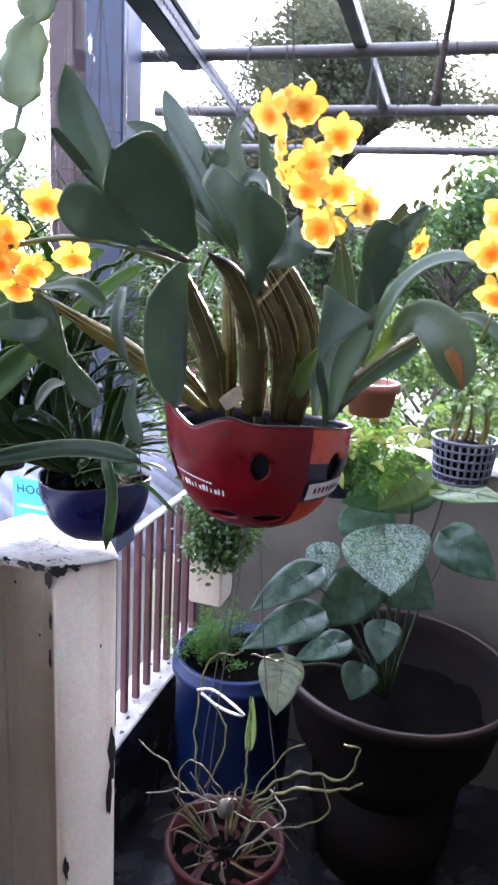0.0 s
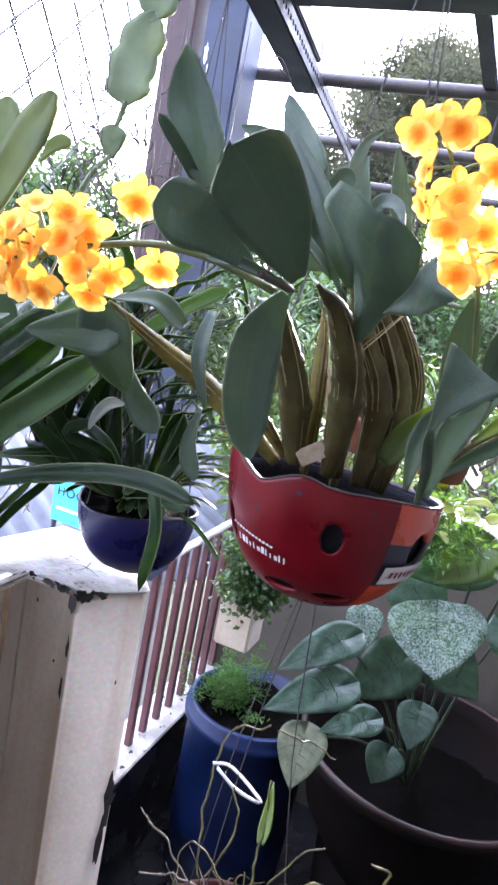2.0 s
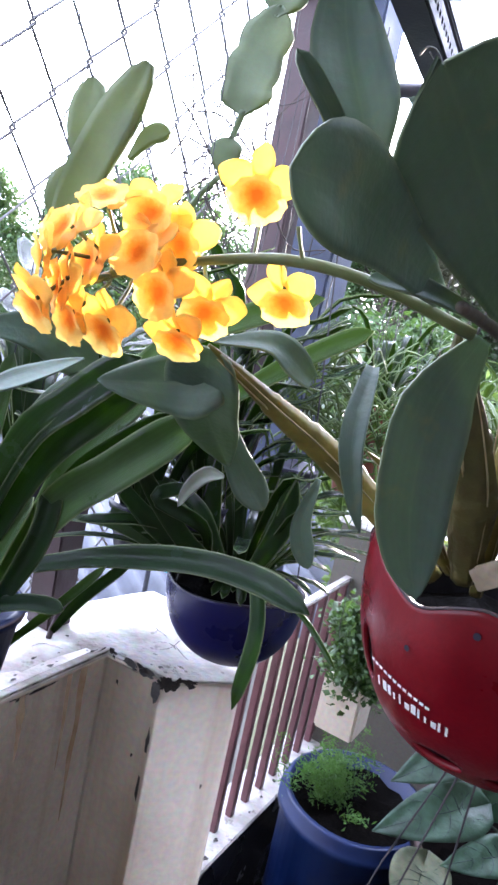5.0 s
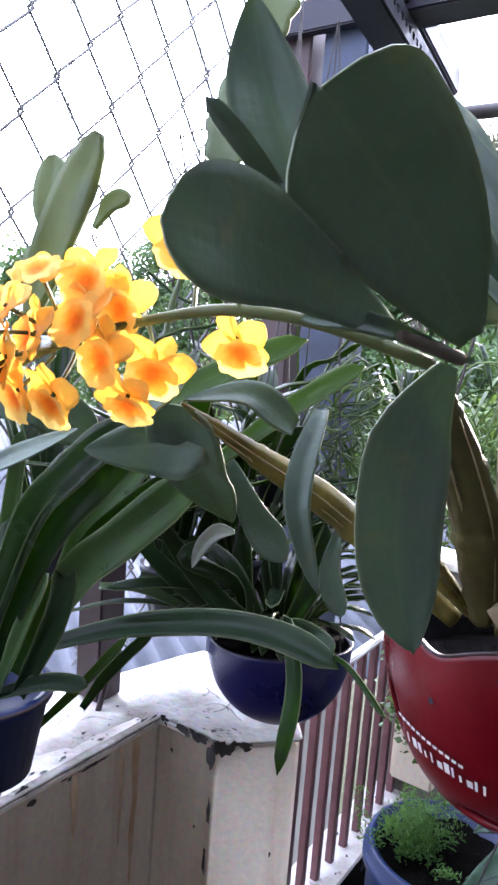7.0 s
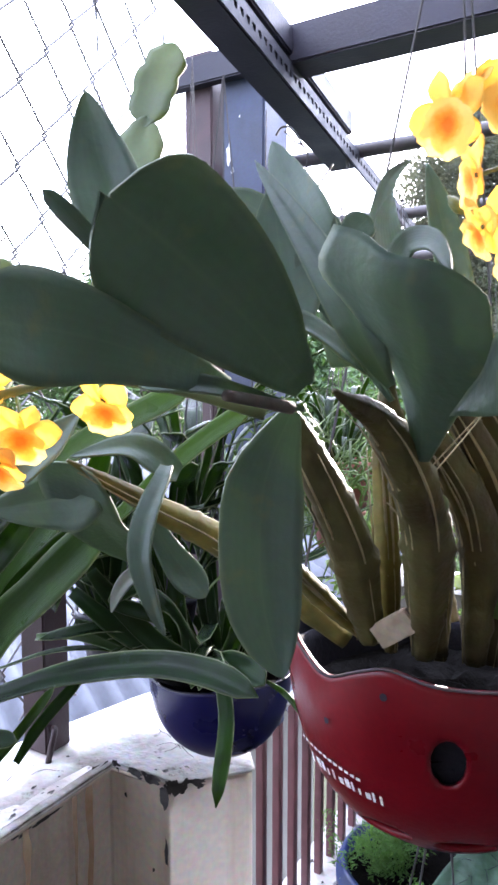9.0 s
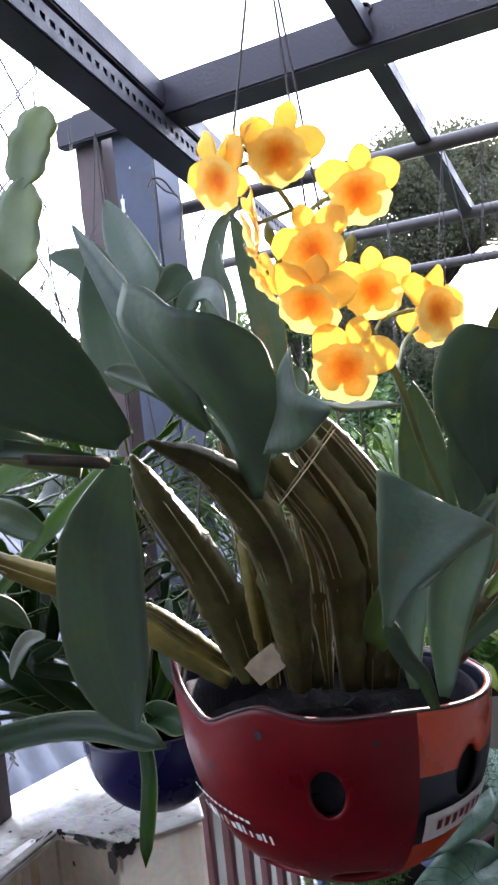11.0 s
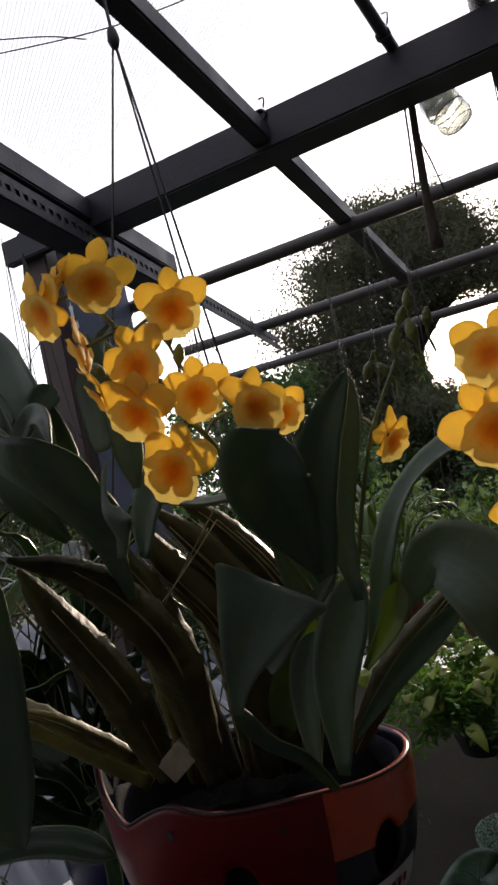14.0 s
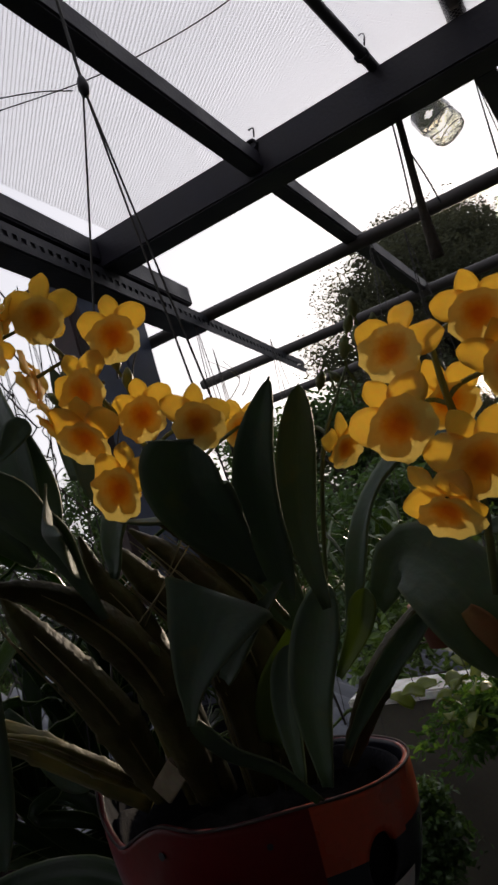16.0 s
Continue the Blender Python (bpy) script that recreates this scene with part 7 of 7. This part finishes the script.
for k, glyph in enumerate("HOC H"):
    if glyph == " ":
        continue
    font = bpy.data.curves.new("letter", "FONT")
    font.body, font.size, font.extrude, font.align_x = glyph, 0.065, 0.001, "CENTER"
    tmp = bpy.data.objects.new("letter", font)
    shape = bpy.data.meshes.new_from_object(tmp)
    bpy.data.objects.remove(tmp)
    shape.materials.append(M_POSTB)
    lt = new("letter", shape)
    lt.parent, lt.matrix_parent_inverse = sign, Matrix.Translation(-SG)
    lt.matrix_basis = Matrix.Translation((-1.69 + 0.055 * k, 3.391, 0.725)) @ Matrix.Rotation(radians(90), 4, "X")
part("bar", box_bm((-1.71, 3.390, 0.65), (-1.45, 3.392, 0.665), 0), M_WHITEP, sign, "pale line of unreadable lettering")


def tree(name, label, at, height, crown, leaves, size, seed, trunk=0.12, material=M_TREE, lobes=40, blunt=1.6, clump=(0.12, 0.32)):
    """A tapered trunk with limbs and a crown of leaf clumps with gaps."""
    rng = random.Random(seed)
    at = Vector(at)
    t = thing(name, label, "tree", at=at)
    bm = tube_bm([at, at + Vector((rng.uniform(-.1, .1), 0, height * 0.5)), at + Vector((rng.uniform(-.2, .2), 0, height * 0.92))], [trunk, trunk * 0.7, trunk * 0.15], 12, 8)
    spots = []
    for k in range(lobes):
        u = rng.uniform(0.0, 1.0)
        a = rng.uniform(0, 6.283)
        r = crown[0] * (1 - u ** blunt) ** 0.7 * rng.uniform(0.5, 1.0) + 0.1
        z = height - crown[1] * (1 - u)
        c = at + Vector((math.cos(a) * r, math.sin(a) * r, z))
        if min((g - SUN_DIR * g.dot(SUN_DIR)).length for g in (c - SUN_GAP, (c + at + Vector((0, 0, z))) / 2 - SUN_GAP)) < 0.9:
            continue
        tube_bm([at + Vector((0, 0, z - crown[1] * 0.15)), (at + Vector((0, 0, z)) + c) / 2, c], [trunk * 0.25, trunk * 0.15, trunk * 0.05], 4, 5, bm=bm)
        s = crown[0] * rng.uniform(*clump)
        for _ in range(leaves // lobes):
            v = Vector((rng.gauss(0, 0.55), rng.gauss(0, 0.55), rng.gauss(0, 0.5)))
            v *= min(1, 1.15 / max(0.01, v.length))
            q = c + v * s
            off = q - SUN_GAP
            if (off - SUN_DIR * off.dot(SUN_DIR)).length > 0.95 + 0.4 * noise.noise(q * 1.5):
                spots.append(q)
    part("trunk", bm, M_BARK, t)
    leaf_cloud("crown", spots, size, rng, material, t, 1.2, 0.5)
    return t


tree("tree", "tall dark leafy tree beyond the terrace", (-2.75, 16.5, -3.2), 10.25, (3.4, 6.4), 300000, 0.075, 61, 0.22, lobes=420, blunt=4.0, clump=(0.09, 0.22))
tree("tree", "tall tree with a thin feathery crown", (1.9, 18.0, -3.2), 11.0, (2.8, 6.0), 60000, 0.10, 62, 0.22, lobes=90)
for k in range(11):
    rng = random.Random(70 + k)
    x = -15 + k * 2.1 + rng.uniform(-0.6, 0.6)
    tree("tree", "bushy green garden tree beyond the parapet", (x, rng.uniform(11, 15), -3.2), rng.uniform(6.2, 7.4) + (0.6 if k in (4, 5, 6) else 0.0), (rng.uniform(1.5, 2.2), rng.uniform(3.2, 4.2)), 14000, 0.12, 80 + k, 0.12, M_BUSH, 45)
for k, (x, y, z, n) in enumerate(((0.35, 3.6, 1.42, 1800), (0.85, 3.8, 1.5, 1800), (-0.75, 5.2, 2.05, 4200), (0.1, 5.4, 2.1, 4200), (0.9, 5.8, 2.2, 3500), (-1.6, 6.2, 2.0, 3500))):
    tree("shrub", "leafy bright green shrub behind the far parapet", (x, y, -3.2), z + 3.2, (0.42 + 0.07 * y, 1.0 + 0.14 * y), n * 2, 0.03 + 0.008 * y, 95 + k, 0.05, M_LIME if k < 4 else M_BUSH, 30)
